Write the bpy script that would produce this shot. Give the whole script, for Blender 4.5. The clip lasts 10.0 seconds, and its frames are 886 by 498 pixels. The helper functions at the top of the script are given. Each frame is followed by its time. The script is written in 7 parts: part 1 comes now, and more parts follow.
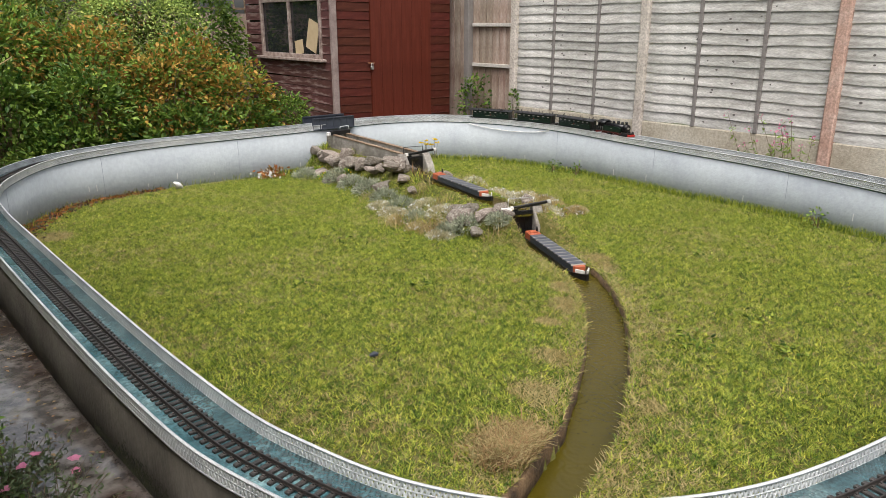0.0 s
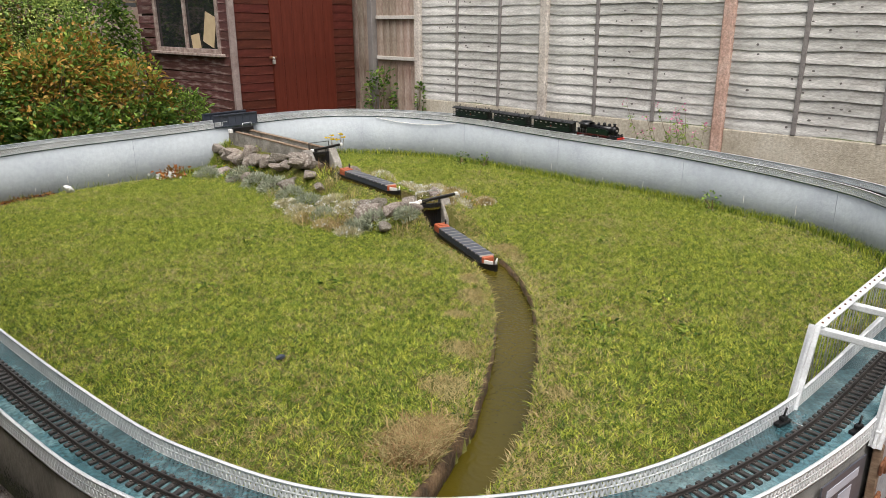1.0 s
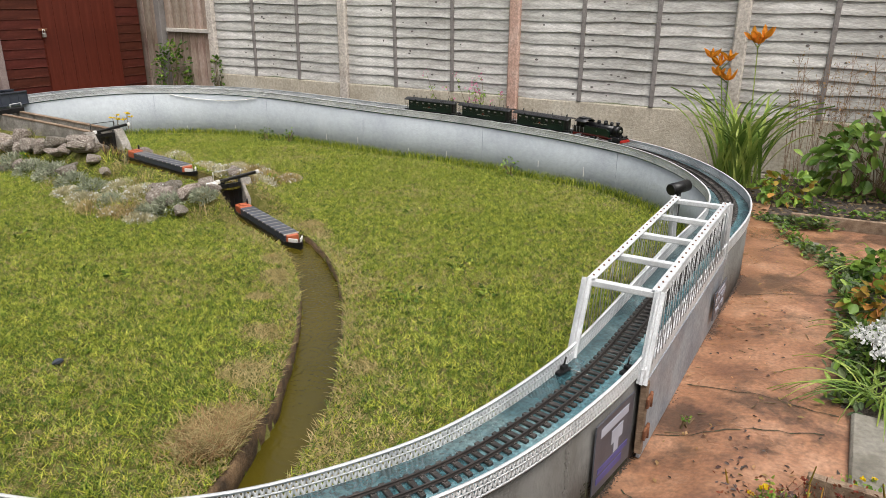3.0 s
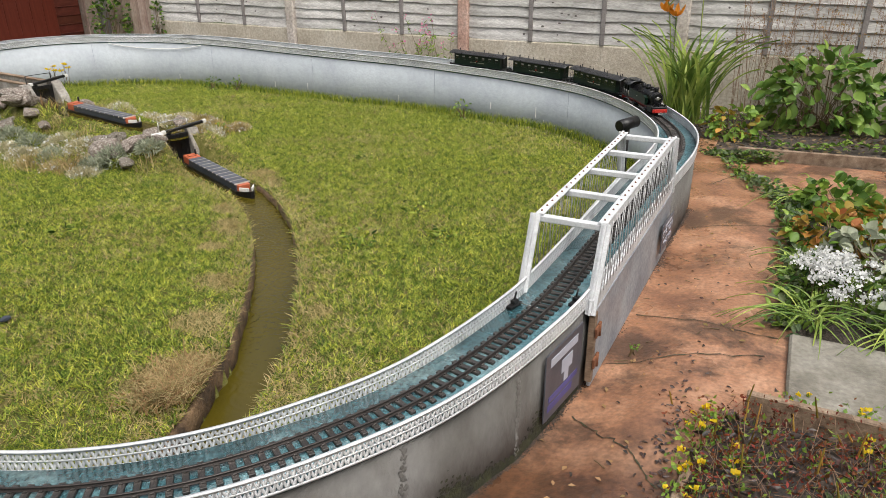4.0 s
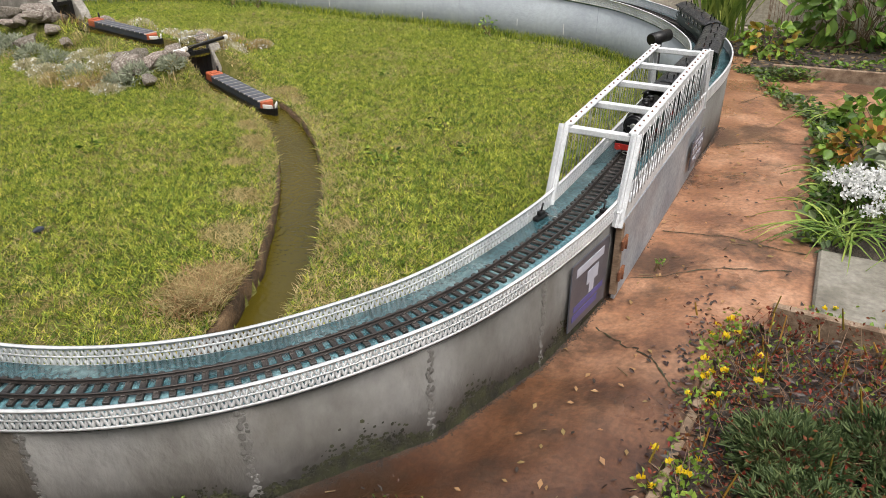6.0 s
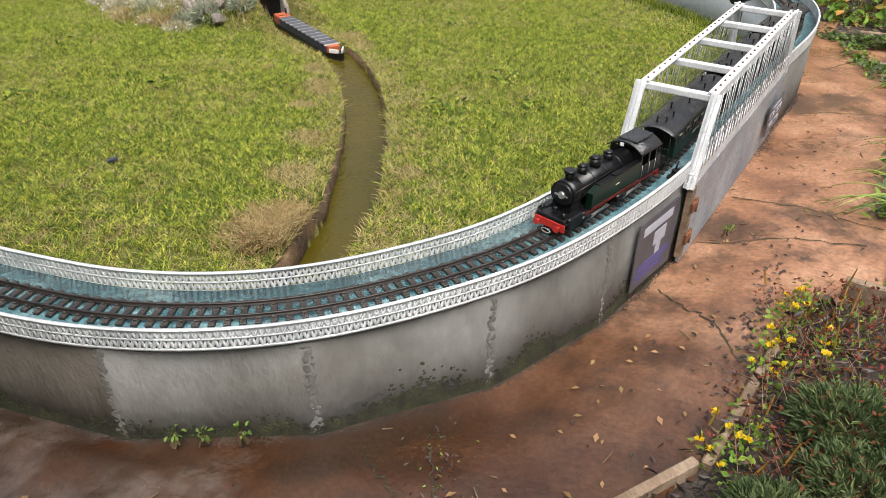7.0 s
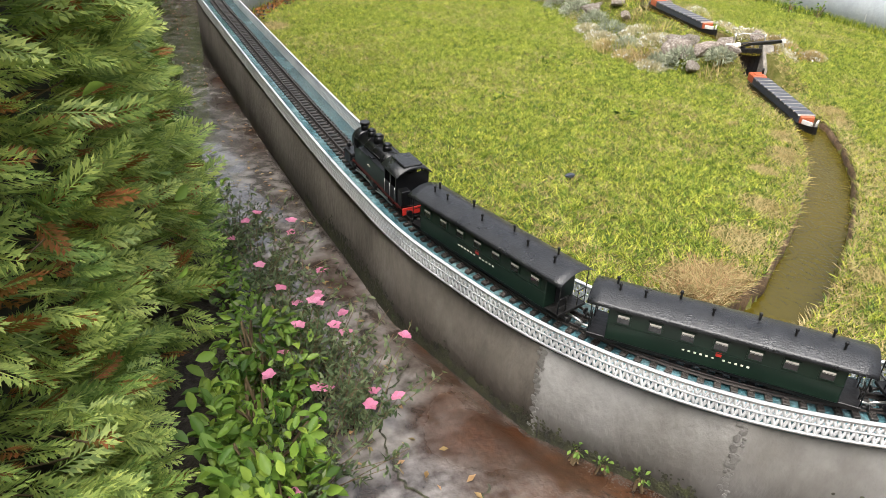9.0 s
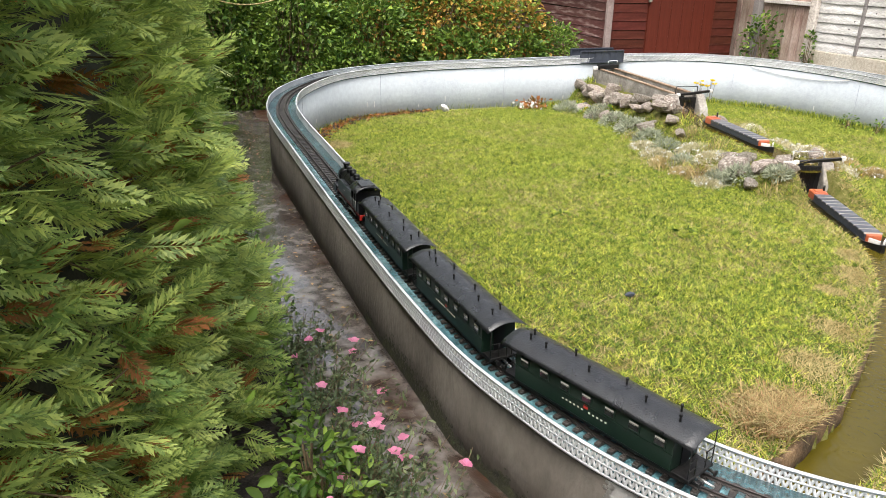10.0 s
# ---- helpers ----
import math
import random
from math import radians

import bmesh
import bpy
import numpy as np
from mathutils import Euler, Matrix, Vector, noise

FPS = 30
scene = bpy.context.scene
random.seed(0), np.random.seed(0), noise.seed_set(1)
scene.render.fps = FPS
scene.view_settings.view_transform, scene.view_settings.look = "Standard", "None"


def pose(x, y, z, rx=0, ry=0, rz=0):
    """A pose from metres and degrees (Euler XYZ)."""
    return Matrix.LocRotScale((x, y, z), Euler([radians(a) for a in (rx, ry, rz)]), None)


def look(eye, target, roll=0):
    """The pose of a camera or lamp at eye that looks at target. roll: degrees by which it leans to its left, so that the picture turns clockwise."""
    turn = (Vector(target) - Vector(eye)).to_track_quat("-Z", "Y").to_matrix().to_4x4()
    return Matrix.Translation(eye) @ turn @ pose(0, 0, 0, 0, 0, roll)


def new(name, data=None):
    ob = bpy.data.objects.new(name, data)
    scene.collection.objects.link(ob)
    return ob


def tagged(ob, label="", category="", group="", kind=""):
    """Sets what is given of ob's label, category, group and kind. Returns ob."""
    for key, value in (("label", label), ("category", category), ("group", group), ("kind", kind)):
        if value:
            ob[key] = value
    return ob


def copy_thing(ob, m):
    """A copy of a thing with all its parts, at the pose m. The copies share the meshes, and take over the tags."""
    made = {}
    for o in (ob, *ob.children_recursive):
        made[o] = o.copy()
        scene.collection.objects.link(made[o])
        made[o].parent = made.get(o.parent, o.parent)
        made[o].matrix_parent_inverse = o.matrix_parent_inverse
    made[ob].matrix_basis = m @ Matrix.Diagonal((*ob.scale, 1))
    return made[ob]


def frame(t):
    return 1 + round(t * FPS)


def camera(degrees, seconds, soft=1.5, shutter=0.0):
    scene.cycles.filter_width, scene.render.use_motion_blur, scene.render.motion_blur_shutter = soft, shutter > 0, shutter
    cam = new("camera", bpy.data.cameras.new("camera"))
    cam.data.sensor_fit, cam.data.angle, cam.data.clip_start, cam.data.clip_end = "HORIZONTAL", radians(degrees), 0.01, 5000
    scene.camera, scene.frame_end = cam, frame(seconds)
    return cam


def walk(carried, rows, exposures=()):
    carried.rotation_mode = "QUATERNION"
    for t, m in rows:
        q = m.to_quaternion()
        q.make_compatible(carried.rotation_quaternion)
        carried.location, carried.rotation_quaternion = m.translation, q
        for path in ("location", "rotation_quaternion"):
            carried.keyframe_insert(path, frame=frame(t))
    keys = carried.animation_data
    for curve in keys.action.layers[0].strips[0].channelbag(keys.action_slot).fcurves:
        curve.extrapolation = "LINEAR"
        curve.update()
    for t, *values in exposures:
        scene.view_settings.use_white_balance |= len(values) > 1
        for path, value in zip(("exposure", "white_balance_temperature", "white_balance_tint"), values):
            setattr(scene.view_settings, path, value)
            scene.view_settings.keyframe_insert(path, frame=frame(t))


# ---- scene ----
cam = camera(63.0, 10.0, soft=0.4)
METRES, EYE, TILT, LEAN, TURN = 0.682, 1.35, -1.6, 0.0, -39.5
ROWS = [
    (0.0, 0.0, 0.0, 0.0, -0.0, -15.69, 0.01),
    (0.5, 0.0336, 0.0192, -0.0, -3.62, -16.15, 0.19),
    (1.0, 0.0757, 0.0441, -0.0024, -7.0, -16.24, 0.46),
    (1.5, 0.1185, 0.0595, -0.0097, -10.62, -16.71, 0.22),
    (2.0, 0.1717, 0.0579, -0.0211, -14.44, -17.27, 0.53),
    (2.5, 0.2119, 0.0618, -0.018, -17.65, -17.77, 0.25),
    (3.0, 0.2609, 0.0559, -0.0232, -21.35, -18.34, 0.27),
    (4.5, 0.3001, -0.0038, -0.0755, -25.4, -24.11, 1.3),
    (5.0, 0.286, -0.0238, -0.0918, -24.84, -25.24, 1.69),
    (6.5, 0.237, 0.0085, -0.1457, -21.57, -29.87, 0.81),
    (7.0, 0.1861, 0.0074, -0.1625, -18.24, -31.42, 0.17),
    (7.5, 0.1228, 0.0447, -0.1858, -12.11, -32.71, -0.7),
    (8.0, 0.0228, 0.0486, -0.1935, -2.34, -32.97, -1.49),
    (8.5, -0.0745, 0.0359, -0.1973, 8.52, -32.43, -2.41),
    (9.0, -0.1533, 0.0328, -0.1665, 15.74, -28.91, -2.53),
    (9.5, -0.1816, 0.0273, -0.1203, 17.91, -23.87, -2.4),
    (10.0, -0.1873, 0.0222, -0.0916, 19.87, -20.64, -1.38),
]
walk(cam, [(t, pose(0, 0, EYE, TILT, LEAN, TURN) @ pose(METRES * x, METRES * y, METRES * z, 90 + pitch, roll, yaw)) for t, x, y, z, yaw, pitch, roll in ROWS],
     [(0.0, 0.78), (3.0, 0.7), (5.0, 0.75), (7.0, 0.98), (8.0, 1.3), (10.0, 1.45)])

# ---- light ----
world = bpy.data.worlds.new("overcast_sky")
scene.world = world
world.use_nodes = True
wn = world.node_tree
sky = wn.nodes.new("ShaderNodeTexSky")
sky.sky_type = 'NISHITA'
sky.sun_disc = False
sky.sun_elevation, sky.sun_rotation = radians(63), radians(221)
sky.air_density, sky.dust_density, sky.ozone_density = 1.0, 6.0, 0.6
hsv = wn.nodes.new("ShaderNodeHueSaturation")
hsv.inputs["Saturation"].default_value = 0.35
wn.links.new(sky.outputs[0], hsv.inputs["Color"])
wn.links.new(hsv.outputs[0], wn.nodes["Background"].inputs[0])
wn.nodes["Background"].inputs[1].default_value = 0.14
sun = new("sun", bpy.data.lights.new("sun", 'SUN'))
sun.data.energy, sun.data.angle, sun.data.color = 1.4, radians(42), (1.0, 0.97, 0.92)
sun.matrix_world = look((0, 0, 0), (0.30, 0.34, -0.89))


# ---- materials ----
def material(name, stops, scale=8.0, rough=0.8, detail=6.0, bump=0.0, bump_scale=60.0, metal=0.0, stretch=(1, 1, 1), tone=0.0,
             island=0.0, hue=0.06, obj=0.0, rough_noise=0.0, fine=0.0, spec=0.5, coat=0.0, coords="Object"):
    """stops: colours from low to high noise."""
    m = bpy.data.materials.new(name)
    m.use_nodes = True
    nt = m.node_tree
    b = nt.nodes["Principled BSDF"]
    N, L = nt.nodes.new, nt.links.new
    tc = N("ShaderNodeTexCoord")
    mp = N("ShaderNodeMapping")
    mp.inputs["Scale"].default_value = stretch
    if coords == "World":
        geo = N("ShaderNodeNewGeometry")
        L(geo.outputs["Position"], mp.inputs[0])
    else:
        L(tc.outputs[coords], mp.inputs[0])
    n = N("ShaderNodeTexNoise")
    n.inputs["Scale"].default_value, n.inputs["Detail"].default_value, n.inputs["Roughness"].default_value = scale, detail, 0.62
    L(mp.outputs[0], n.inputs["Vector"])
    r = N("ShaderNodeValToRGB")
    while len(r.color_ramp.elements) < len(stops):
        r.color_ramp.elements.new(0.5)
    for i, c in enumerate(stops):
        e = r.color_ramp.elements[i]
        e.position = 0.32 + 0.36 * i / max(1, len(stops) - 1)
        e.color = (*c, 1)
    L(n.outputs["Fac"], r.inputs[0])
    col = r.outputs[0]
    if fine:
        n2 = N("ShaderNodeTexNoise")
        n2.inputs["Scale"].default_value, n2.inputs["Detail"].default_value = scale * 14, 3
        L(mp.outputs[0], n2.inputs["Vector"])
        h = N("ShaderNodeHueSaturation")
        mr = N("ShaderNodeMapRange")
        mr.inputs["From Min"].default_value, mr.inputs["From Max"].default_value = 0.3, 0.7
        mr.inputs["To Min"].default_value, mr.inputs["To Max"].default_value = 1 - fine, 1 + fine
        L(n2.outputs["Fac"], mr.inputs[0])
        L(mr.outputs[0], h.inputs["Value"])
        L(col, h.inputs["Color"])
        col = h.outputs[0]
    for amount, source in ((island, "island"), (obj, "obj")):
        if amount:
            if source == "island":
                g = N("ShaderNodeNewGeometry")
                rnd = g.outputs["Random Per Island"]
            else:
                g = N("ShaderNodeObjectInfo")
                rnd = g.outputs["Random"]
            h = N("ShaderNodeHueSaturation")
            mr = N("ShaderNodeMapRange")
            mr.inputs["To Min"].default_value, mr.inputs["To Max"].default_value = 1 - amount, 1 + amount
            L(rnd, mr.inputs[0])
            L(mr.outputs[0], h.inputs["Value"])
            mh = N("ShaderNodeMapRange")
            mh.inputs["To Min"].default_value, mh.inputs["To Max"].default_value = 0.5 + amount * hue, 0.5 - amount * hue
            L(rnd, mh.inputs[0])
            L(mh.outputs[0], h.inputs["Hue"])
            L(col, h.inputs["Color"])
            col = h.outputs[0]
    L(col, b.inputs["Base Color"])
    b.inputs["Roughness"].default_value, b.inputs["Metallic"].default_value = rough, metal
    b.inputs["Specular IOR Level"].default_value = spec
    b.inputs["Coat Weight"].default_value = coat
    b.inputs["Coat Roughness"].default_value = 0.12
    if rough_noise:
        n3 = N("ShaderNodeTexNoise")
        n3.inputs["Scale"].default_value, n3.inputs["Detail"].default_value = scale * 0.6, 5
        L(mp.outputs[0], n3.inputs["Vector"])
        mr = N("ShaderNodeMapRange")
        mr.inputs["From Min"].default_value, mr.inputs["From Max"].default_value = 0.38, 0.62
        mr.inputs["To Min"].default_value, mr.inputs["To Max"].default_value = max(0.03, rough - rough_noise), min(1, rough + rough_noise)
        L(n3.outputs["Fac"], mr.inputs[0])
        L(mr.outputs[0], b.inputs["Roughness"])
    if bump:
        nb = N("ShaderNodeTexNoise")
        nb.inputs["Scale"].default_value, nb.inputs["Detail"].default_value = bump_scale, 5
        L(mp.outputs[0], nb.inputs["Vector"])
        bp = N("ShaderNodeBump")
        bp.inputs["Strength"].default_value, bp.inputs["Distance"].default_value = bump, 0.01
        L(nb.outputs["Fac"], bp.inputs["Height"])
        L(bp.outputs[0], b.inputs["Normal"])
    return m


M_lawn = material("lawn_soil_thatch", [(0.05, 0.06, 0.012), (0.09, 0.09, 0.022), (0.15, 0.13, 0.05)], 25.0, 0.95, bump=0.6, bump_scale=120, fine=0.4, spec=0.1)
M_path = material("wet_red_concrete", [(0.15, 0.07, 0.04), (0.26, 0.125, 0.066), (0.36, 0.20, 0.12)], 4.5, 0.42, detail=9, bump=0.35, bump_scale=60, fine=0.28, rough_noise=0.22)
M_wall = material("grey_painted_render", [(0.285, 0.31, 0.337), (0.33, 0.358, 0.382), (0.365, 0.393, 0.415)], 1.8, 0.75, bump=0.25, bump_scale=45, fine=0.06)
M_deck = material("teal_mineral_felt", [(0.03, 0.085, 0.10), (0.06, 0.14, 0.16), (0.17, 0.27, 0.28)], 6, 0.2, bump=0.3, bump_scale=260, fine=0.5, rough_noise=0.17, coat=0.6)
M_trim = material("white_painted_metal", [(0.40, 0.41, 0.42), (0.54, 0.55, 0.56), (0.64, 0.64, 0.64)], 6, 0.4, fine=0.08, bump=0.1)
M_fence = material("weathered_grey_larch", [(0.22, 0.205, 0.185), (0.41, 0.395, 0.37), (0.58, 0.565, 0.535)], 3.4, 0.85, stretch=(1, 0.7, 4), detail=10, bump=0.3, bump_scale=14, fine=0.25, obj=0.17)
M_batten = material("dark_grey_batten", [(0.15, 0.135, 0.125), (0.22, 0.20, 0.19)], 6, 0.85, bump=0.3, fine=0.15)
M_post = material("pebbled_concrete", [(0.36, 0.31, 0.27), (0.47, 0.42, 0.37), (0.55, 0.5, 0.45)], 3, 0.85, bump=0.6, bump_scale=150, fine=0.3, obj=0.06)
M_gravel = material("cast_concrete_board", [(0.33, 0.29, 0.22), (0.44, 0.39, 0.31), (0.50, 0.46, 0.38)], 3, 0.9, bump=0.8, bump_scale=90, fine=0.2)
M_shed = material("dark_red_stain", [(0.045, 0.011, 0.007), (0.072, 0.017, 0.010), (0.105, 0.029, 0.018)], 3, 0.6, spec=0.22, stretch=(1, 1, 4), bump=0.15, bump_scale=40, fine=0.15, obj=0.12)
M_soil = material("dark_wet_soil", [(0.016, 0.012, 0.010), (0.035, 0.026, 0.02), (0.065, 0.048, 0.036)], 14, 0.75, bump=1.0, bump_scale=70, fine=0.5)
M_far = material("garden_ground", [(0.06, 0.07, 0.025), (0.10, 0.11, 0.04)], 0.5, 0.9, fine=0.3)


# ---- helpers of this file ----
def mesh_of(name, bm, mat):
    me = bpy.data.meshes.new(name)
    bm.to_mesh(me)
    bm.free()
    for m in (mat if isinstance(mat, (list, tuple)) else [mat]):
        me.materials.append(m)
    return me


def part(name, bm, mat=None, parent=None, label="", m=None):
    ob = new(name, mesh_of(name, bm, mat) if isinstance(bm, bmesh.types.BMesh) else bm)
    if parent is not None:
        ob.parent = parent
    if m is not None:
        ob.matrix_basis = m
    if label:
        ob["label"] = label
    return ob


def raw(name, v, f, mat, smooth=False, mats=None):
    """A mesh from numpy arrays of corners and equal faces."""
    v, f = np.asarray(v, np.float32).reshape(-1, 3), np.asarray(f, np.int32)
    me = bpy.data.meshes.new(name)
    k = f.shape[1]
    me.vertices.add(len(v))
    me.vertices.foreach_set("co", v.ravel())
    me.loops.add(f.size)
    me.loops.foreach_set("vertex_index", f.ravel())
    me.polygons.add(len(f))
    me.polygons.foreach_set("loop_start", np.arange(0, f.size, k, dtype=np.int32))
    me.polygons.foreach_set("loop_total", np.full(len(f), k, np.int32))
    if smooth:
        me.polygons.foreach_set("use_smooth", np.ones(len(f), bool))
    for x in (mat if isinstance(mat, (list, tuple)) else [mat]):
        me.materials.append(x)
    if mats is not None:
        me.polygons.foreach_set("material_index", np.asarray(mats, np.int32))
    me.update()
    me.validate()
    return me


def box(bm, x0, x1, y0, y1, z0, z1, m=None, bevel=0.0, mi=0):
    r = bmesh.ops.create_cube(bm, size=1, matrix=Matrix.LocRotScale(((x0 + x1) / 2, (y0 + y1) / 2, (z0 + z1) / 2), None, (abs(x1 - x0), abs(y1 - y0), abs(z1 - z0))))
    vs = r["verts"]
    fs = {f for v in vs for f in v.link_faces}
    for f in fs:
        f.material_index = mi
    if bevel:
        es = list({e for v in vs for e in v.link_edges})
        out = bmesh.ops.bevel(bm, geom=es, offset=bevel, segments=1, affect='EDGES')
        vs = list({v for f in out["faces"] for v in f.verts} | {v for v in vs if v.is_valid})
    if m is not None:
        bmesh.ops.transform(bm, matrix=m, verts=vs)
    return vs


def tube(bm, a, b, r0, r1=None, seg=10, mi=0, caps=True):
    a, b = Vector(a), Vector(b)
    d = b - a
    m = Matrix.Translation((a + b) / 2) @ d.to_track_quat('Z', 'Y').to_matrix().to_4x4()
    r = bmesh.ops.create_cone(bm, cap_ends=caps, segments=seg, radius1=r0, radius2=r0 if r1 is None else r1, depth=d.length, matrix=m)
    for f in {f for v in r["verts"] for f in v.link_faces}:
        f.material_index = mi
        f.smooth = len(f.verts) == 4
    return r["verts"]


def thing(name, label, category, m=None, group="", kind=""):
    ob = new(name)
    ob.empty_display_size = 0.1
    if m is not None:
        ob.matrix_basis = m
    return tagged(ob, label, category, group, kind)


def ground(x, y):
    """The garden falls gently away towards the shed and the fence."""
    return -0.0156 * np.clip(x, -4, 9) - 0.0232 * np.clip(y, -4, 11)


# ---- the railway's line: inner edge of the raised wall, clockwise from above ----
INNER = [(4.0, 7.15), (4.72, 7.2), (5.2, 7.14), (5.58, 6.95), (5.9, 6.52), (6.08, 5.95), (6.12, 5.3), (6.0, 4.4), (5.92, 3.75), (5.84, 3.0), (5.74, 2.5),
         (5.57, 1.87), (5.36, 1.36), (5.17, 1.08), (4.86, 0.80), (4.52, 0.60), (4.24, 0.50), (3.9, 0.47), (3.4, 0.50), (2.8, 0.525), (2.2, 0.55), (2.0, 0.575),
         (1.765, 0.622), (1.555, 0.685), (1.385, 0.77), (1.152, 0.93), (0.99, 1.11), (0.877, 1.315), (0.82, 1.50), (0.76, 1.75), (0.73, 2.1), (0.71, 2.5), (0.69, 3.2),
         (0.67, 4.2), (0.66, 4.95), (0.70, 5.5), (0.87, 6.08), (1.30, 6.72), (1.88, 7.02), (2.45, 7.12), (3.2, 7.13)]
WIDE, RIM, DECK, LINE = 0.212, 0.27, 0.222, 0.104


def closed_curve(pts, step):
    p = np.array(pts, float)
    n = len(p)
    out = []
    for i in range(n):
        a, b, c, d = p[i - 1], p[i], p[(i + 1) % n], p[(i + 2) % n]
        for t in np.linspace(0, 1, 24, endpoint=False):
            out.append(0.5 * (2 * b + (c - a) * t + (2 * a - 5 * b + 4 * c - d) * t * t + (3 * b - a - 3 * c + d) * t ** 3))
    q = np.array(out)
    seg = np.linalg.norm(np.roll(q, -1, 0) - q, axis=1)
    s = np.concatenate([[0], np.cumsum(seg)])
    m = int(round(s[-1] / step))
    u = np.linspace(0, s[-1], m, endpoint=False)
    q2 = np.vstack([q, q[:1]])
    r = np.stack([np.interp(u, s, q2[:, k]) for k in (0, 1)], 1)
    w = int(0.16 / step)
    ker = np.hanning(2 * w + 3)[1:-1]
    ker /= ker.sum()
    for k in (0, 1):
        r[:, k] = np.convolve(np.concatenate([r[-w:, k], r[:, k], r[:w, k]]), ker, "valid")
    return r, s[-1] / m


EDGE_IN, STEP = closed_curve(INNER, 0.02)


def normals(c):
    t = np.roll(c, -1, 0) - np.roll(c, 1, 0)
    t /= np.linalg.norm(t, axis=1)[:, None]
    return np.stack([-t[:, 1], t[:, 0]], 1)      # to the left of the way: outward


def offset(d):
    return EDGE_IN + normals(EDGE_IN) * d


def ribbon(name, mat, profile, closed_profile=True, every=1, smooth=False, base=None):
    """Sweeps a profile of (offset outward, height) round the line. Heights of None follow the ground."""
    rings = []
    for d, z in profile:
        c = offset(d)[::every]
        zz = ground(c[:, 0], c[:, 1]) - 0.06 if z is None else np.full(len(c), z)
        rings.append(np.column_stack([c, zz]))
    n, k = len(rings[0]), len(rings)
    v = np.stack(rings, 1).reshape(-1, 3)
    i = np.arange(n)[:, None]
    j = np.arange(k if closed_profile else k - 1)[None, :]
    a, b = i * k + j, i * k + (j + 1) % k
    c_, d_ = ((i + 1) % n) * k + (j + 1) % k, ((i + 1) % n) * k + j
    return raw(name, v, np.stack([a, d_, c_, b], -1).reshape(-1, 4), mat, smooth)

# ---- more materials ----
M_rail = material("dark_rail_metal", [(0.035, 0.03, 0.028), (0.06, 0.05, 0.045)], 20, 0.45, metal=0.5, fine=0.2)
M_sleeper = material("worn_brown_plastic", [(0.014, 0.012, 0.011), (0.034, 0.029, 0.026), (0.085, 0.075, 0.068)], 25, 0.5, fine=0.25, obj=0.2, bump=0.3, bump_scale=200)
M_water = material("murky_canal_water", [(0.038, 0.032, 0.003), (0.065, 0.05, 0.005)], 1.2, 0.05, bump=0.25, bump_scale=45, spec=0.26)
M_bank = material("canal_bank_brick_mud", [(0.035, 0.022, 0.012), (0.10, 0.06, 0.03), (0.19, 0.12, 0.06)], 14, 0.8, bump=0.8, bump_scale=60, fine=0.3)
M_stone = material("mossy_brown_stone", [(0.06, 0.048, 0.037), (0.19, 0.155, 0.125), (0.42, 0.39, 0.35)], 9, 0.8, bump=0.8, bump_scale=40, fine=0.3, obj=0.25)
M_conc = material("stained_lock_concrete", [(0.10, 0.09, 0.075), (0.21, 0.19, 0.165), (0.33, 0.31, 0.28)], 5, 0.85, bump=0.6, bump_scale=70, fine=0.3)
M_white = material("chipped_white_paint", [(0.5, 0.48, 0.45), (0.72, 0.71, 0.69)], 12, 0.7, bump=0.3, fine=0.15)
M_black = material("wet_black_timber", [(0.005, 0.005, 0.006), (0.013, 0.012, 0.011)], 10, 0.4, bump=0.2, fine=0.3, spec=0.35)
M_navy = material("navy_painted_plate", [(0.028, 0.033, 0.046), (0.045, 0.052, 0.07)], 5, 0.5, bump=0.15, fine=0.1)
M_grout = material("old_brown_timber", [(0.10, 0.06, 0.035), (0.19, 0.13, 0.085), (0.27, 0.2, 0.14)], 5, 0.8, stretch=(3, 1, 3), bump=0.4, bump_scale=30, fine=0.2)
M_gate = material("faded_fence_boards", [(0.19, 0.12, 0.09), (0.33, 0.25, 0.20), (0.45, 0.39, 0.34)], 4, 0.85, stretch=(2, 2, 0.5), bump=0.4, fine=0.2, obj=0.2)
M_pale = material("pale_rail_timber", [(0.42, 0.38, 0.34), (0.55, 0.52, 0.48)], 4, 0.85, fine=0.15, bump=0.3)
M_door = material("red_brown_door_paint", [(0.070, 0.013, 0.007), (0.09, 0.017, 0.009), (0.115, 0.025, 0.014)], 2.5, 0.5, spec=0.22, stretch=(8, 8, 0.7), fine=0.12, bump=0.1)
M_peel = material("peeling_red_boards", [(0.055, 0.017, 0.014), (0.09, 0.03, 0.025), (0.26, 0.19, 0.17)], 6, 0.7, stretch=(0.6, 0.6, 5), detail=9, bump=0.4, fine=0.2, obj=0.15)
M_frame = material("weathered_window_paint", [(0.16, 0.10, 0.085), (0.40, 0.33, 0.29)], 14, 0.7, fine=0.2)
M_glass = material("dark_window_glass", [(0.012, 0.013, 0.014), (0.02, 0.022, 0.024)], 3, 0.06, spec=0.7)
M_board = material("bare_plywood", [(0.42, 0.31, 0.18), (0.52, 0.40, 0.25)], 5, 0.7)
M_roof = material("wet_charcoal_roof", [(0.007, 0.0075, 0.009), (0.018, 0.019, 0.022)], 30, 0.36, bump=0.3, bump_scale=260, fine=0.5, rough_noise=0.12, coat=0.2)
M_green = material("dark_green_coach_paint", [(0.004, 0.011, 0.007), (0.007, 0.018, 0.011)], 12, 0.3, fine=0.1, spec=0.35)
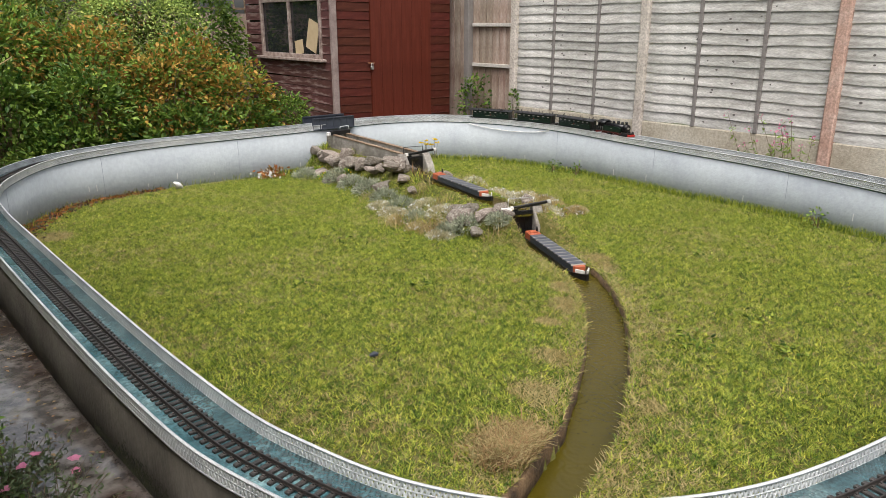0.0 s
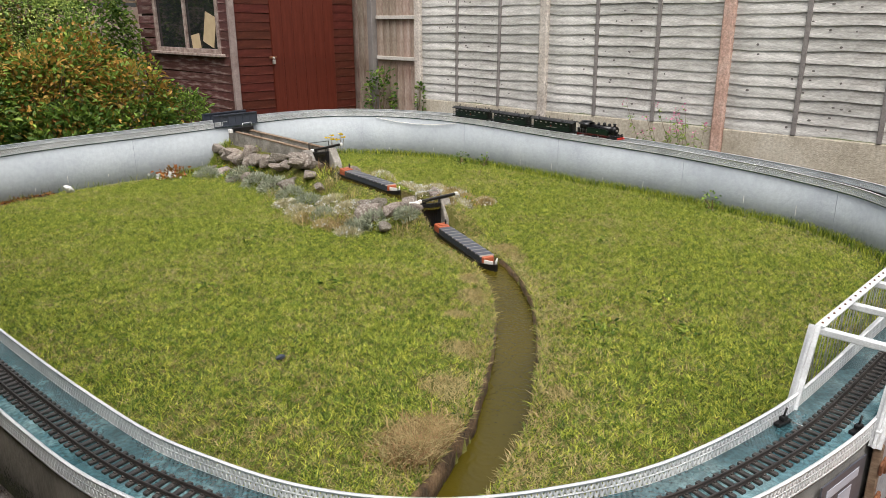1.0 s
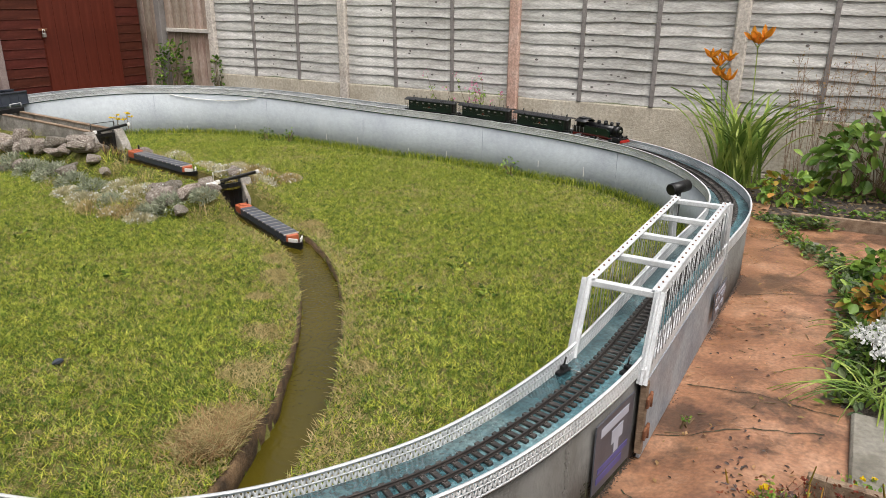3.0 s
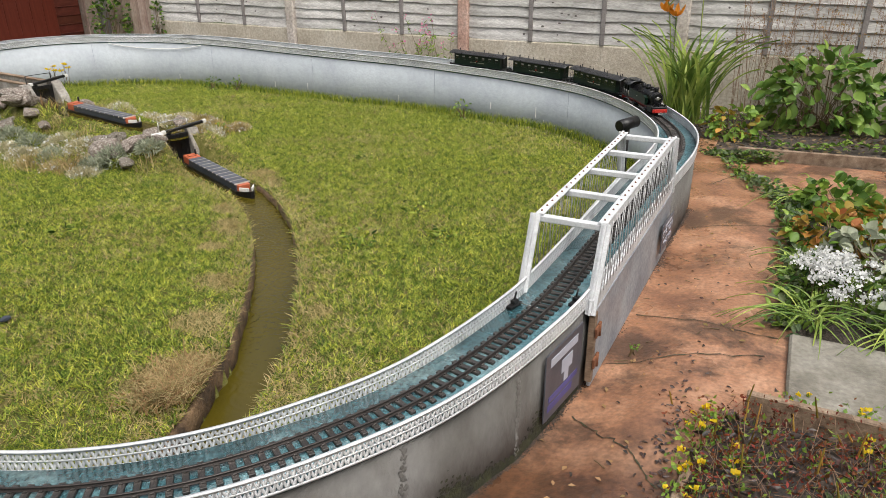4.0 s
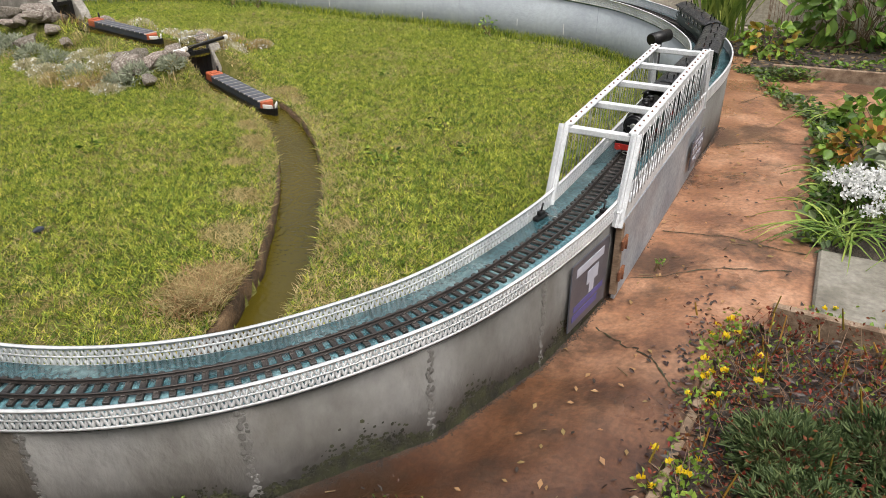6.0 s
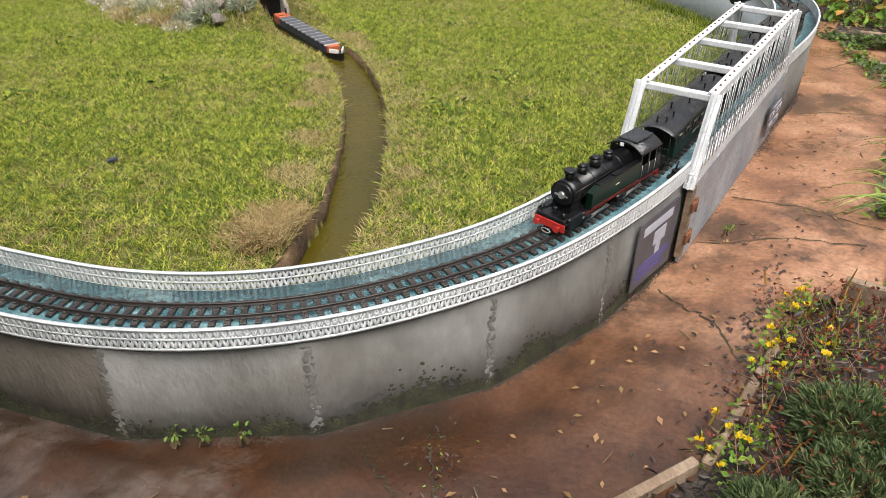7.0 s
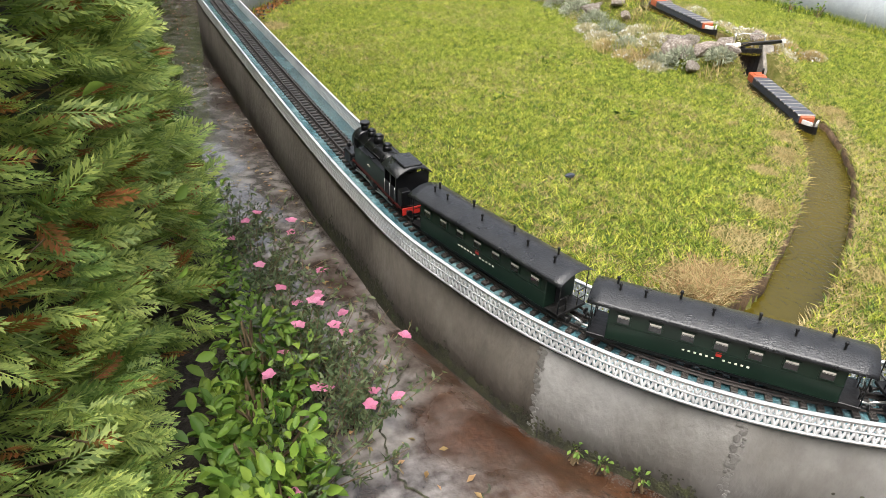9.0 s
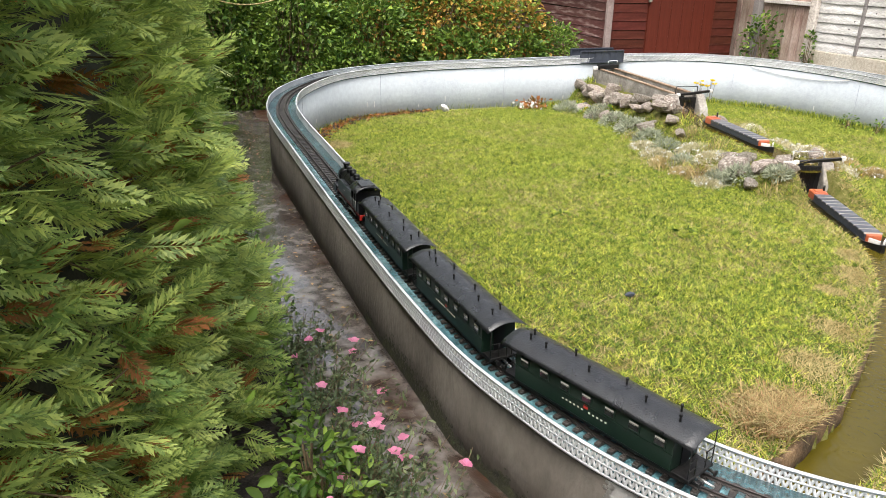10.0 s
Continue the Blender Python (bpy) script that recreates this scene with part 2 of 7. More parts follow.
M_loco_green = material("deep_green_tank_paint", [(0.003, 0.012, 0.007), (0.005, 0.018, 0.010)], 12, 0.3, fine=0.1, spec=0.35)
M_loco = material("satin_black_loco_paint", [(0.003, 0.003, 0.0035), (0.008, 0.008, 0.009)], 14, 0.3, fine=0.25, spec=0.4)
M_red = material("signal_red_paint", [(0.34, 0.018, 0.012), (0.45, 0.03, 0.02)], 12, 0.4, fine=0.15)
M_steel = material("bright_rod_metal", [(0.45, 0.44, 0.42), (0.62, 0.60, 0.57)], 20, 0.3, metal=0.9)
M_ivory = material("ivory_lettering", [(0.55, 0.52, 0.42), (0.66, 0.63, 0.54)], 20, 0.6)
M_seat = material("tan_interior", [(0.16, 0.12, 0.08), (0.26, 0.2, 0.13)], 20, 0.7)
M_orange = material("orange_cabin_paint", [(0.30, 0.065, 0.025), (0.42, 0.11, 0.045)], 12, 0.55, fine=0.2)
M_slate = material("grey_blue_roof_slates", [(0.045, 0.05, 0.062), (0.08, 0.088, 0.105)], 16, 0.5, fine=0.25, obj=0.2)
M_panel = material("slate_grey_board", [(0.17, 0.185, 0.21), (0.23, 0.245, 0.27), (0.31, 0.33, 0.35)], 4, 0.5, fine=0.2, bump=0.2, rough_noise=0.15)
M_sign = material("blue_grey_sign_print", [(0.05, 0.052, 0.065), (0.085, 0.088, 0.105)], 8, 0.4, fine=0.1)
M_print = material("faded_sign_lettering", [(0.34, 0.35, 0.42), (0.45, 0.46, 0.52)], 9, 0.5)
M_blue = material("violet_blue_print", [(0.06, 0.055, 0.19), (0.09, 0.085, 0.25)], 9, 0.5)
M_rust = material("rusty_iron", [(0.10, 0.035, 0.015), (0.2, 0.075, 0.03)], 30, 0.8, bump=0.4, fine=0.3)
M_alu = material("painted_angle_iron", [(0.42, 0.43, 0.44), (0.62, 0.63, 0.64)], 14, 0.4, fine=0.12, bump=0.15)
M_slab = material("grey_paving_slab", [(0.10, 0.09, 0.07), (0.17, 0.155, 0.125), (0.25, 0.235, 0.20)], 4, 0.55, bump=0.4, bump_scale=90, fine=0.2, rough_noise=0.2)
M_backwall = material("plain_back_render", [(0.30, 0.27, 0.23), (0.36, 0.33, 0.29)], 2, 0.9, fine=0.08)
M_algae = material("black_green_algae", [(0.012, 0.012, 0.008), (0.03, 0.03, 0.014), (0.05, 0.055, 0.02)], 30, 0.8, bump=0.6, bump_scale=150)
M_pebble = material("mixed_gravel", [(0.16, 0.13, 0.10), (0.30, 0.26, 0.22)], 30, 0.8, island=0.4)


def leafy(name, lo, hi, rough=0.5, island=0.35, scale=2.0, fine=0.0):
    """Leaves: colour varies over the plant and from leaf to leaf; some light passes through."""
    m = material(name, [lo, tuple((a + b) / 2 for a, b in zip(lo, hi)), hi], scale, rough, island=island, coords="World", spec=0.25, fine=fine)
    nt = m.node_tree
    b, out = nt.nodes["Principled BSDF"], nt.nodes["Material Output"]
    tr, mix = nt.nodes.new("ShaderNodeBsdfTranslucent"), nt.nodes.new("ShaderNodeMixShader")
    mix.inputs[0].default_value = 0.38
    src = b.inputs["Base Color"].links[0].from_socket
    nt.links.new(src, tr.inputs[0])
    nt.links.new(b.outputs[0], mix.inputs[1])
    nt.links.new(tr.outputs[0], mix.inputs[2])
    nt.links.new(mix.outputs[0], out.inputs[0])
    return m


M_grass = leafy("lawn_grass", (0.10, 0.18, 0.016), (0.36, 0.42, 0.07), 0.5, 0.85, 24.0, 0.5)
M_sedum = leafy("grey_green_spikes", (0.05, 0.085, 0.03), (0.17, 0.22, 0.09), 0.5, 0.4, 8)
M_fresh = leafy("fresh_green_leaf", (0.09, 0.18, 0.03), (0.24, 0.36, 0.08), 0.4, 0.35, 5)
M_greyleaf = leafy("dull_grey_green_leaf", (0.07, 0.11, 0.045), (0.18, 0.22, 0.11), 0.6, 0.4, 9)
M_winered = leafy("wine_red_foliage", (0.09, 0.025, 0.015), (0.24, 0.075, 0.03), 0.6, 0.4, 9)
M_bark = material("dark_wet_bark", [(0.012, 0.008, 0.006), (0.035, 0.02, 0.015), (0.075, 0.04, 0.028)], 20, 0.5, island=0.5)
M_wire = material("dull_grey_wire", [(0.28, 0.28, 0.28), (0.46, 0.46, 0.46)], 30, 0.5, metal=0.4)
M_straw = leafy("dry_straw_grass", (0.32, 0.25, 0.10), (0.52, 0.43, 0.22), 0.7, 0.35, 6)
M_palestraw = leafy("pale_bleached_foliage", (0.38, 0.34, 0.18), (0.62, 0.58, 0.40), 0.7, 0.3, 9)
M_brown = leafy("dead_brown_grass", (0.20, 0.125, 0.05), (0.40, 0.28, 0.135), 0.8, 0.4, 10)
M_conifer = leafy("conifer_green", (0.18, 0.29, 0.065), (0.54, 0.64, 0.19), 0.4, 0.4, 5)
M_rustleaf = leafy("rust_brown_foliage", (0.24, 0.105, 0.03), (0.42, 0.20, 0.06), 0.6, 0.4, 6)
M_bushgreen = leafy("shrub_green", (0.04, 0.092, 0.014), (0.145, 0.22, 0.038), 0.42, 0.45, 3)
M_lime = leafy("lime_green_leaf", (0.12, 0.23, 0.03), (0.26, 0.37, 0.065), 0.4, 0.3, 6)
M_gold = leafy("golden_autumn_leaf", (0.26, 0.145, 0.022), (0.46, 0.32, 0.07), 0.5, 0.4, 4)
M_silver = leafy("silver_foliage", (0.20, 0.23, 0.14), (0.46, 0.48, 0.37), 0.7, 0.25, 8)
M_whitefl = leafy("white_petal", (0.62, 0.62, 0.60), (0.80, 0.80, 0.78), 0.6, 0.1, 8)
M_yellow = leafy("yellow_petal", (0.62, 0.42, 0.01), (0.75, 0.58, 0.03), 0.5, 0.15, 8)
M_orangefl = leafy("orange_lily_petal", (0.66, 0.22, 0.015), (0.78, 0.36, 0.05), 0.5, 0.15, 20)
M_pink = leafy("pink_petal", (0.55, 0.16, 0.28), (0.70, 0.30, 0.42), 0.5, 0.15, 8)
M_mauve = leafy("mauve_heather", (0.22, 0.14, 0.19), (0.38, 0.28, 0.34), 0.7, 0.3, 8)
M_strap = leafy("strap_leaf_green", (0.12, 0.22, 0.035), (0.32, 0.40, 0.10), 0.42, 0.4, 8)
M_stem = material("brown_stem", [(0.09, 0.06, 0.03), (0.17, 0.12, 0.06)], 20, 0.8)
M_deadstem = material("dead_seed_stem", [(0.17, 0.10, 0.06), (0.30, 0.19, 0.12)], 20, 0.8)
M_dark = material("dark_backing", [(0.012, 0.015, 0.007), (0.03, 0.03, 0.014)], 9, 0.9, fine=0.4)
rng = np.random.default_rng(7)


# ---- many small pieces at once ----
def unit(v):
    return v / np.maximum(np.linalg.norm(v, axis=-1, keepdims=True), 1e-9)


def frames_of(d, roll=None):
    """Axes with x along d and random roll."""
    d = unit(np.asarray(d, float))
    ref = np.where(np.abs(d[:, 2:3]) > 0.9, [[1.0, 0, 0]], [[0, 0, 1.0]])
    s = unit(np.cross(ref, d))
    u = np.cross(d, s)
    r = rng.uniform(0, 2 * np.pi, len(d)) if roll is None else roll
    c, n = np.cos(r)[:, None], np.sin(r)[:, None]
    return np.stack([d, s * c + u * n, -s * n + u * c], -1)


def place(tv, tf, pos, rot, size):
    tv, tf, pos = np.asarray(tv, float), np.asarray(tf, int), np.asarray(pos, float)
    size = np.broadcast_to(np.asarray(size, float).reshape(len(pos), -1), (len(pos), 3))
    v = np.einsum("nij,nkj->nki", rot, tv[None] * size[:, None, :]) + pos[:, None, :]
    f = tf[None] + (np.arange(len(pos)) * len(tv))[:, None, None]
    return v.reshape(-1, 3), f.reshape(-1, tf.shape[1])


def join(*sets):
    vs, fs, n = [], [], 0
    for v, f in sets:
        vs.append(v)
        fs.append(f + n)
        n += len(v)
    return np.vstack(vs), np.vstack(fs)


LEAF_V = [(0.48, 0, -0.05), (0, 0, 0), (0.2, 0.31, 0.08), (0.5, 0.46, 0.12), (0.8, 0.29, 0.05), (1, 0, -0.08), (0.8, -0.29, 0.07), (0.5, -0.46, 0.1), (0.2, -0.31, 0.06)]
LEAF_F = [(0, 1 + (k + 1) % 8, 1 + k) for k in range(8)]
SMALL_V = [(0, 0, 0), (0.5, 0.5, 0.1), (1, 0, 0), (0.5, -0.5, 0.1)]
SMALL_F = [(0, 2, 1), (0, 3, 2)]


def leaves(pos, d, length, width, big=False, roll=None):
    n = len(pos)
    L = length * rng.uniform(0.7, 1.3, n)
    s = np.stack([L, L * width / length, L], 1)
    return place(LEAF_V if big else SMALL_V, LEAF_F if big else SMALL_F, pos, frames_of(d, roll), s)


def sticks(a, b, r):
    a, b = np.asarray(a, float), np.asarray(b, float)
    d = b - a
    ang = np.array([0, 2.094, 4.189])
    tv = np.concatenate([np.stack([np.zeros(3), np.cos(ang), np.sin(ang)], 1), np.stack([np.ones(3), 0.6 * np.cos(ang), 0.6 * np.sin(ang)], 1)])
    tf = [(0, 1, 4), (0, 4, 3), (1, 2, 5), (1, 5, 4), (2, 0, 3), (2, 3, 5)]
    L = np.linalg.norm(d, axis=1)
    return place(tv, tf, a, frames_of(d), np.stack([L, np.full(len(a), r), np.full(len(a), r)], 1))


def blades(pos, height, width, lean=0.5, seg=1):
    n = len(pos)
    h = height * rng.uniform(0.5, 1.3, n)
    a = rng.uniform(0, 2 * np.pi, n)
    l = h * lean * rng.uniform(0.2, 1.3, n)
    dx, dy = np.cos(a), np.sin(a)
    b = rng.uniform(0, 2 * np.pi, n)
    wx, wy = np.cos(b) * width / 2, np.sin(b) * width / 2
    z0 = np.zeros(n)
    p0 = pos + np.stack([wx, wy, z0], 1)
    p1 = pos - np.stack([wx, wy, z0], 1)
    tip = pos + np.stack([dx * l, dy * l, h], 1)
    if seg == 1:
        v = np.stack([p0, p1, tip], 1).reshape(-1, 3)
        return v, np.arange(len(v)).reshape(-1, 3)
    mid = pos + np.stack([dx * l * 0.3, dy * l * 0.3, h * 0.62], 1)
    w = np.stack([wx, wy, z0], 1) * 0.8
    v = np.stack([p0, p1, mid + w, mid - w, tip], 1).reshape(-1, 3)
    f = np.array([(0, 1, 3), (0, 3, 2), (2, 3, 4)])[None] + (np.arange(n) * 5)[:, None, None]
    return v, f.reshape(-1, 3)


def arcs(base, d, length, width, droop, seg=7):
    """Strap leaves that rise along d and bend over."""
    n = len(base)
    t = np.linspace(0, 1, seg + 1)
    d = unit(d)
    hor = unit(np.column_stack([d[:, 0], d[:, 1], np.zeros(n)]))
    side = np.cross(hor, [0, 0, 1.0])
    L = length * rng.uniform(0.65, 1.15, n)
    P = base[:, None, :] + d[:, None, :] * (L[:, None] * t)[:, :, None]
    P = P + hor[:, None, :] * (L[:, None] * droop * 0.5 * t ** 2)[:, :, None]
    P[:, :, 2] -= L[:, None] * droop * t[None] ** 2.4
    w = width * np.sin(np.pi * (0.18 + 0.80 * t))[None, :, None] * side[:, None, :]
    fold = np.zeros_like(P)
    fold[:, :, 2] = width * 0.35
    v = np.stack([P - w / 2 + fold, P, P + w / 2 + fold], 2).reshape(-1, 3)
    f = []
    for k in range(seg):
        for c in (0, 1):
            a = k * 3 + c
            f += [(a, a + 1, a + 4), (a, a + 4, a + 3)]
    f = np.array(f)[None] + (np.arange(n) * (seg + 1) * 3)[:, None, None]
    return v, f.reshape(-1, 3)


def sheet(name, mat, x0, x1, y0, y1, step, zf, keep=None):
    xs, ys = np.arange(x0, x1 + step / 2, step), np.arange(y0, y1 + step / 2, step)
    X, Y = np.meshgrid(xs, ys, indexing="ij")
    v = np.stack([X, Y, zf(X, Y)], -1).reshape(-1, 3)
    i, j = np.meshgrid(np.arange(len(xs) - 1), np.arange(len(ys) - 1), indexing="ij")
    k = (i * len(ys) + j).ravel()
    f = np.stack([k, k + len(ys), k + len(ys) + 1, k + 1], 1)
    if keep is not None:
        c = v[f].mean(1)
        f = f[keep(c[:, 0], c[:, 1])]
    return raw(name, v, f, mat, True)


# ---- the railway wall ----
def inside_of(poly, x, y):
    x, y = np.asarray(x, float), np.asarray(y, float)
    r = np.zeros(x.shape, bool)
    p = poly[::6]
    for (x0, y0), (x1, y1) in zip(p, np.roll(p, -1, 0)):
        hit = ((y0 > y) != (y1 > y))
        xi = x0 + (y - y0) * (x1 - x0) / (y1 - y0 if y1 != y0 else 1e-9)
        r ^= hit & (x < xi)
    return r


M_outer = material("weathered_grey_render", [(0.085, 0.078, 0.068), (0.142, 0.136, 0.127), (0.19, 0.186, 0.178)], 2.6, 0.75, stretch=(1, 1, 0.55), detail=9, bump=0.5, bump_scale=60, fine=0.1, rough_noise=0.12)
M_bare = material("bare_brown_render", [(0.05, 0.042, 0.034), (0.088, 0.076, 0.063), (0.135, 0.12, 0.102)], 3.0, 0.7, stretch=(1, 1, 0.5), detail=9, bump=0.5, bump_scale=60, fine=0.15)
FACETS = [(2.17, 0.352), (1.745, 0.42), (1.345, 0.555), (0.965, 0.825), (0.715, 1.18), (0.556, 1.744), (0.50, 2.4)]


def outer_face():
    """The outer face was rendered in flat bays round the bend; elsewhere it follows the line."""
    c = offset(WIDE - 0.006).copy()
    at = [int(np.argmin(np.hypot(*(c - p).T))) for p in FACETS]
    for a, b in zip(at[:-1], at[1:]):
        t = np.linspace(0, 1, b - a + 1)[:, None]
        c[a:b + 1] = c[a] * (1 - t) + c[b] * t
    return c


OUTER = outer_face()


def wall_body():
    inner = offset(0.008)
    n = len(OUTER)
    foot_in, foot_out = ground(inner[:, 0], inner[:, 1]) - 0.06, ground(OUTER[:, 0], OUTER[:, 1]) - 0.16
    rings = [np.column_stack([inner, foot_in]), np.column_stack([inner, np.full(n, 0.205)]), np.column_stack([OUTER, np.full(n, 0.205)]), np.column_stack([OUTER, foot_out])]
    v = np.stack(rings, 1).reshape(-1, 3)
    i, j = np.arange(n)[:, None], np.arange(4)[None, :]
    q = np.stack([i * 4 + j, ((i + 1) % n) * 4 + j, ((i + 1) % n) * 4 + (j + 1) % 4, i * 4 + (j + 1) % 4], -1).reshape(-1, 4)
    kind = np.tile([0, 0, 1, 1], (n, 1))
    kind[(OUTER[:, 0] < 1.6) & (OUTER[:, 1] > 1.18)] = [0, 0, 2, 2]      # never painted beside the hedge
    return raw("railway_wall", v, q, [M_wall, M_outer, M_bare], mats=kind.ravel())


wall_mesh = wall_body()
wall = tagged(part("railway_wall", wall_mesh),
              "low curved wall of grey painted render round the lawn", "wall", kind="structure")
tagged(part("track_bed", ribbon("track_bed", M_deck, [(0.006, 0.205), (0.006, DECK), (WIDE - 0.006, DECK), (WIDE - 0.006, 0.205)])),
       "wet teal mineral felt along the top of the wall", "track bed", kind="structure")


def lattice(name, d):
    """A pierced white strip: three chords, a top flange and two rows of zigzag."""
    sets = []
    for z0, z1, a, b in ((RIM - 0.004, RIM, -0.004, 0.005), (0.262, RIM - 0.004, 0, 0.003), (0.240, 0.245, 0, 0.003), (0.212, 0.219, 0, 0.003)):
        m = ribbon("x", M_trim, [(d + a, z0), (d + a, z1), (d + b, z1), (d + b, z0)])
        v = np.empty(len(m.vertices) * 3, np.float32)
        m.vertices.foreach_get("co", v)
        f = np.empty(len(m.loops), np.int32)
        m.loops.foreach_get("vertex_index", f)
        q = f.reshape(-1, 4)
        sets.append((v.reshape(-1, 3).astype(float), q.astype(int)))
        bpy.data.meshes.remove(m)
    c, nrm = offset(d + 0.0015), normals(EDGE_IN)
    cum = np.concatenate([[0], np.cumsum(np.linalg.norm(np.roll(c, -1, 0) - c, axis=1))])
    n = int(cum[-1] / 0.0155)
    s = np.linspace(0, cum[-1], n * 2, endpoint=False)
    cc = np.vstack([c, c[:1]])
    P = np.stack([np.interp(s, cum, cc[:, 0]), np.interp(s, cum, cc[:, 1])], 1)
    Q = np.roll(P, -1, 0)
    for z0, z1 in ((0.218, 0.241), (0.244, 0.263)):
        lo = np.where(np.arange(len(P)) % 2 == 0, z0, z1)
        hi = np.where(np.arange(len(P)) % 2 == 0, z1, z0)
        A, B = np.column_stack([P, lo]), np.column_stack([Q, hi])
        t = unit(B - A)
        flat = unit(np.column_stack([Q - P, np.zeros(len(P))]))
        out = np.stack([-flat[:, 1], flat[:, 0], np.zeros(len(P))], 1)
        side = np.cross(out, t)
        w, h = side * 0.0034, out * 0.0014
        v = np.stack([A - w - h, A + w - h, A + w + h, A - w + h, B - w - h, B + w - h, B + w + h, B - w + h], 1).reshape(-1, 3)
        q = np.array([(0, 1, 5, 4), (1, 2, 6, 5), (2, 3, 7, 6), (3, 0, 4, 7)])[None] + (np.arange(len(P)) * 8)[:, None, None]
        sets.append((v, q.reshape(-1, 4)))
    v, f = join(*sets)
    return raw(name, v, f, M_trim)


for d in (0.0, WIDE - 0.003):
    tagged(part("lattice_trim", lattice("lattice_trim", d)), "white pierced metal strip edging the railway wall", "trim", kind="structure")

CL = offset(LINE)
CUM = np.concatenate([[0], np.cumsum(np.linalg.norm(np.roll(CL, -1, 0) - CL, axis=1))])
CLC = np.vstack([CL, CL[:1]])


def along(s):
    s = np.asarray(s) % CUM[-1]
    return np.stack([np.interp(s, CUM, CLC[:, 0]), np.interp(s, CUM, CLC[:, 1])], -1)


def heading(s):
    d = along(s + 0.02) - along(s - 0.02)
    return math.atan2(d[1], d[0])


# track: rails and sleepers
track = thing("railway_track", "dark model railway track on brown sleepers along the wall top", "track")
RAIL = DECK + 0.019
for g in (-0.0237, 0.0237):
    o = LINE + g
    part("rail", ribbon("rail", M_rail, [(o - 0.0045, DECK + 0.009), (o - 0.0045, DECK + 0.0105), (o - 0.0016, DECK + 0.012), (o - 0.0016, RAIL - 0.003), (o - 0.0024, RAIL - 0.002),
                                        (o - 0.0024, RAIL), (o + 0.0024, RAIL), (o + 0.0024, RAIL - 0.002), (o + 0.0016, RAIL - 0.003), (o + 0.0016, DECK + 0.012), (o + 0.0045, DECK + 0.0105), (o + 0.0045, DECK + 0.009)]), parent=track)
bm = bmesh.new()
box(bm, -0.0075, 0.0075, -0.045, 0.045, 0.0005, 0.009, bevel=0.0012)
for y in (-0.0237, 0.0237):
    for q in (-0.007, 0.007):
        box(bm, -0.004, 0.004, y + q - 0.002, y + q + 0.002, 0.009, 0.0125)
sleeper_mesh = mesh_of("sleeper", bm, M_sleeper)
n_sl = int(CUM[-1] / 0.0330)
near, far = [], []
for i in range(n_sl):
    s = i * CUM[-1] / n_sl
    (near if 9.6 < s < 19.3 else far).append(s)
for s in near[:300]:
    p = along(s)
    part("sleeper", sleeper_mesh, parent=track, m=pose(p[0], p[1], DECK, 0, 0, math.degrees(heading(s)) + rng.normal(0, 0.8)))
tv = np.array([v.co[:] for v in sleeper_mesh.vertices])
sleeper_mesh.calc_loop_triangles()
tf = np.array([t.vertices[:] for t in sleeper_mesh.loop_triangles])
rest = np.array(far + near[300:])
P = along(rest)
H = np.array([heading(s) for s in rest])
R = np.zeros((len(rest), 3, 3))
R[:, 0, 0], R[:, 0, 1], R[:, 1, 0], R[:, 1, 1], R[:, 2, 2] = np.cos(H), -np.sin(H), np.sin(H), np.cos(H), 1
v, f = place(tv, tf, np.column_stack([P, np.full(len(P), DECK)]), R, np.ones((len(P), 1)))
tagged(part("far_sleeper_run", raw("far_sleeper_run", v, f, M_sleeper), parent=track), kind="stuff")

# ---- lawn, canal and mound ----
CANAL = np.array([(1.02, 1.17), (1.5, 1.30), (1.92, 1.47), (2.36, 1.75), (2.70, 2.0), (2.98, 2.25), (3.2, 2.5), (3.36, 2.72), (3.52, 3.1), (3.74, 3.62)])
POUND = np.array([(3.76, 3.66), (3.84, 4.0), (3.95, 4.55), (4.07, 5.2), (4.12, 5.42)])
TROUGH = np.array([(4.13, 5.46), (4.2, 6.1), (4.28, 6.9), (4.30, 7.15)])
WATER1, WATER2, WATER3 = -0.165, 0.005, 0.12


def dist_line(line, x, y):
    best, at = np.full(np.shape(x), 9.0), np.zeros(np.shape(x))
    for i, ((x0, y0), (x1, y1)) in enumerate(zip(line[:-1], line[1:])):
        dx, dy = x1 - x0, y1 - y0
        t = np.clip(((x - x0) * dx + (y - y0) * dy) / (dx * dx + dy * dy), 0, 1)
        d = np.hypot(x - x0 - t * dx, y - y0 - t * dy)
        at = np.where(d < best, i + t, at)
        best = np.minimum(best, d)
    return best, at


def smooth(a, b, x):
    t = np.clip((x - a) / (b - a), 0, 1)
    return t * t * (3 - 2 * t)


def wobble(x, y, k=1.0):
    return (np.sin(3.1 * k * x + 1.7 * k * y) + np.sin(-2.3 * k * x + 4.1 * k * y + 1.3) + np.sin(6.7 * k * x + 5.3 * k * y + 0.4) * 0.6) / 2.6


def mound(x, y):
    d1, _ = dist_line(POUND, x, y)
    d2, t2 = dist_line(TROUGH, x, y)
    w = 1 + 0.25 * wobble(x, y, 1.7)
    return np.maximum(0.17 * (1 - smooth(0.14, 0.50, d1 * w)), 0.25 * (1 - smooth(0.12, 0.45, d2 * w)))


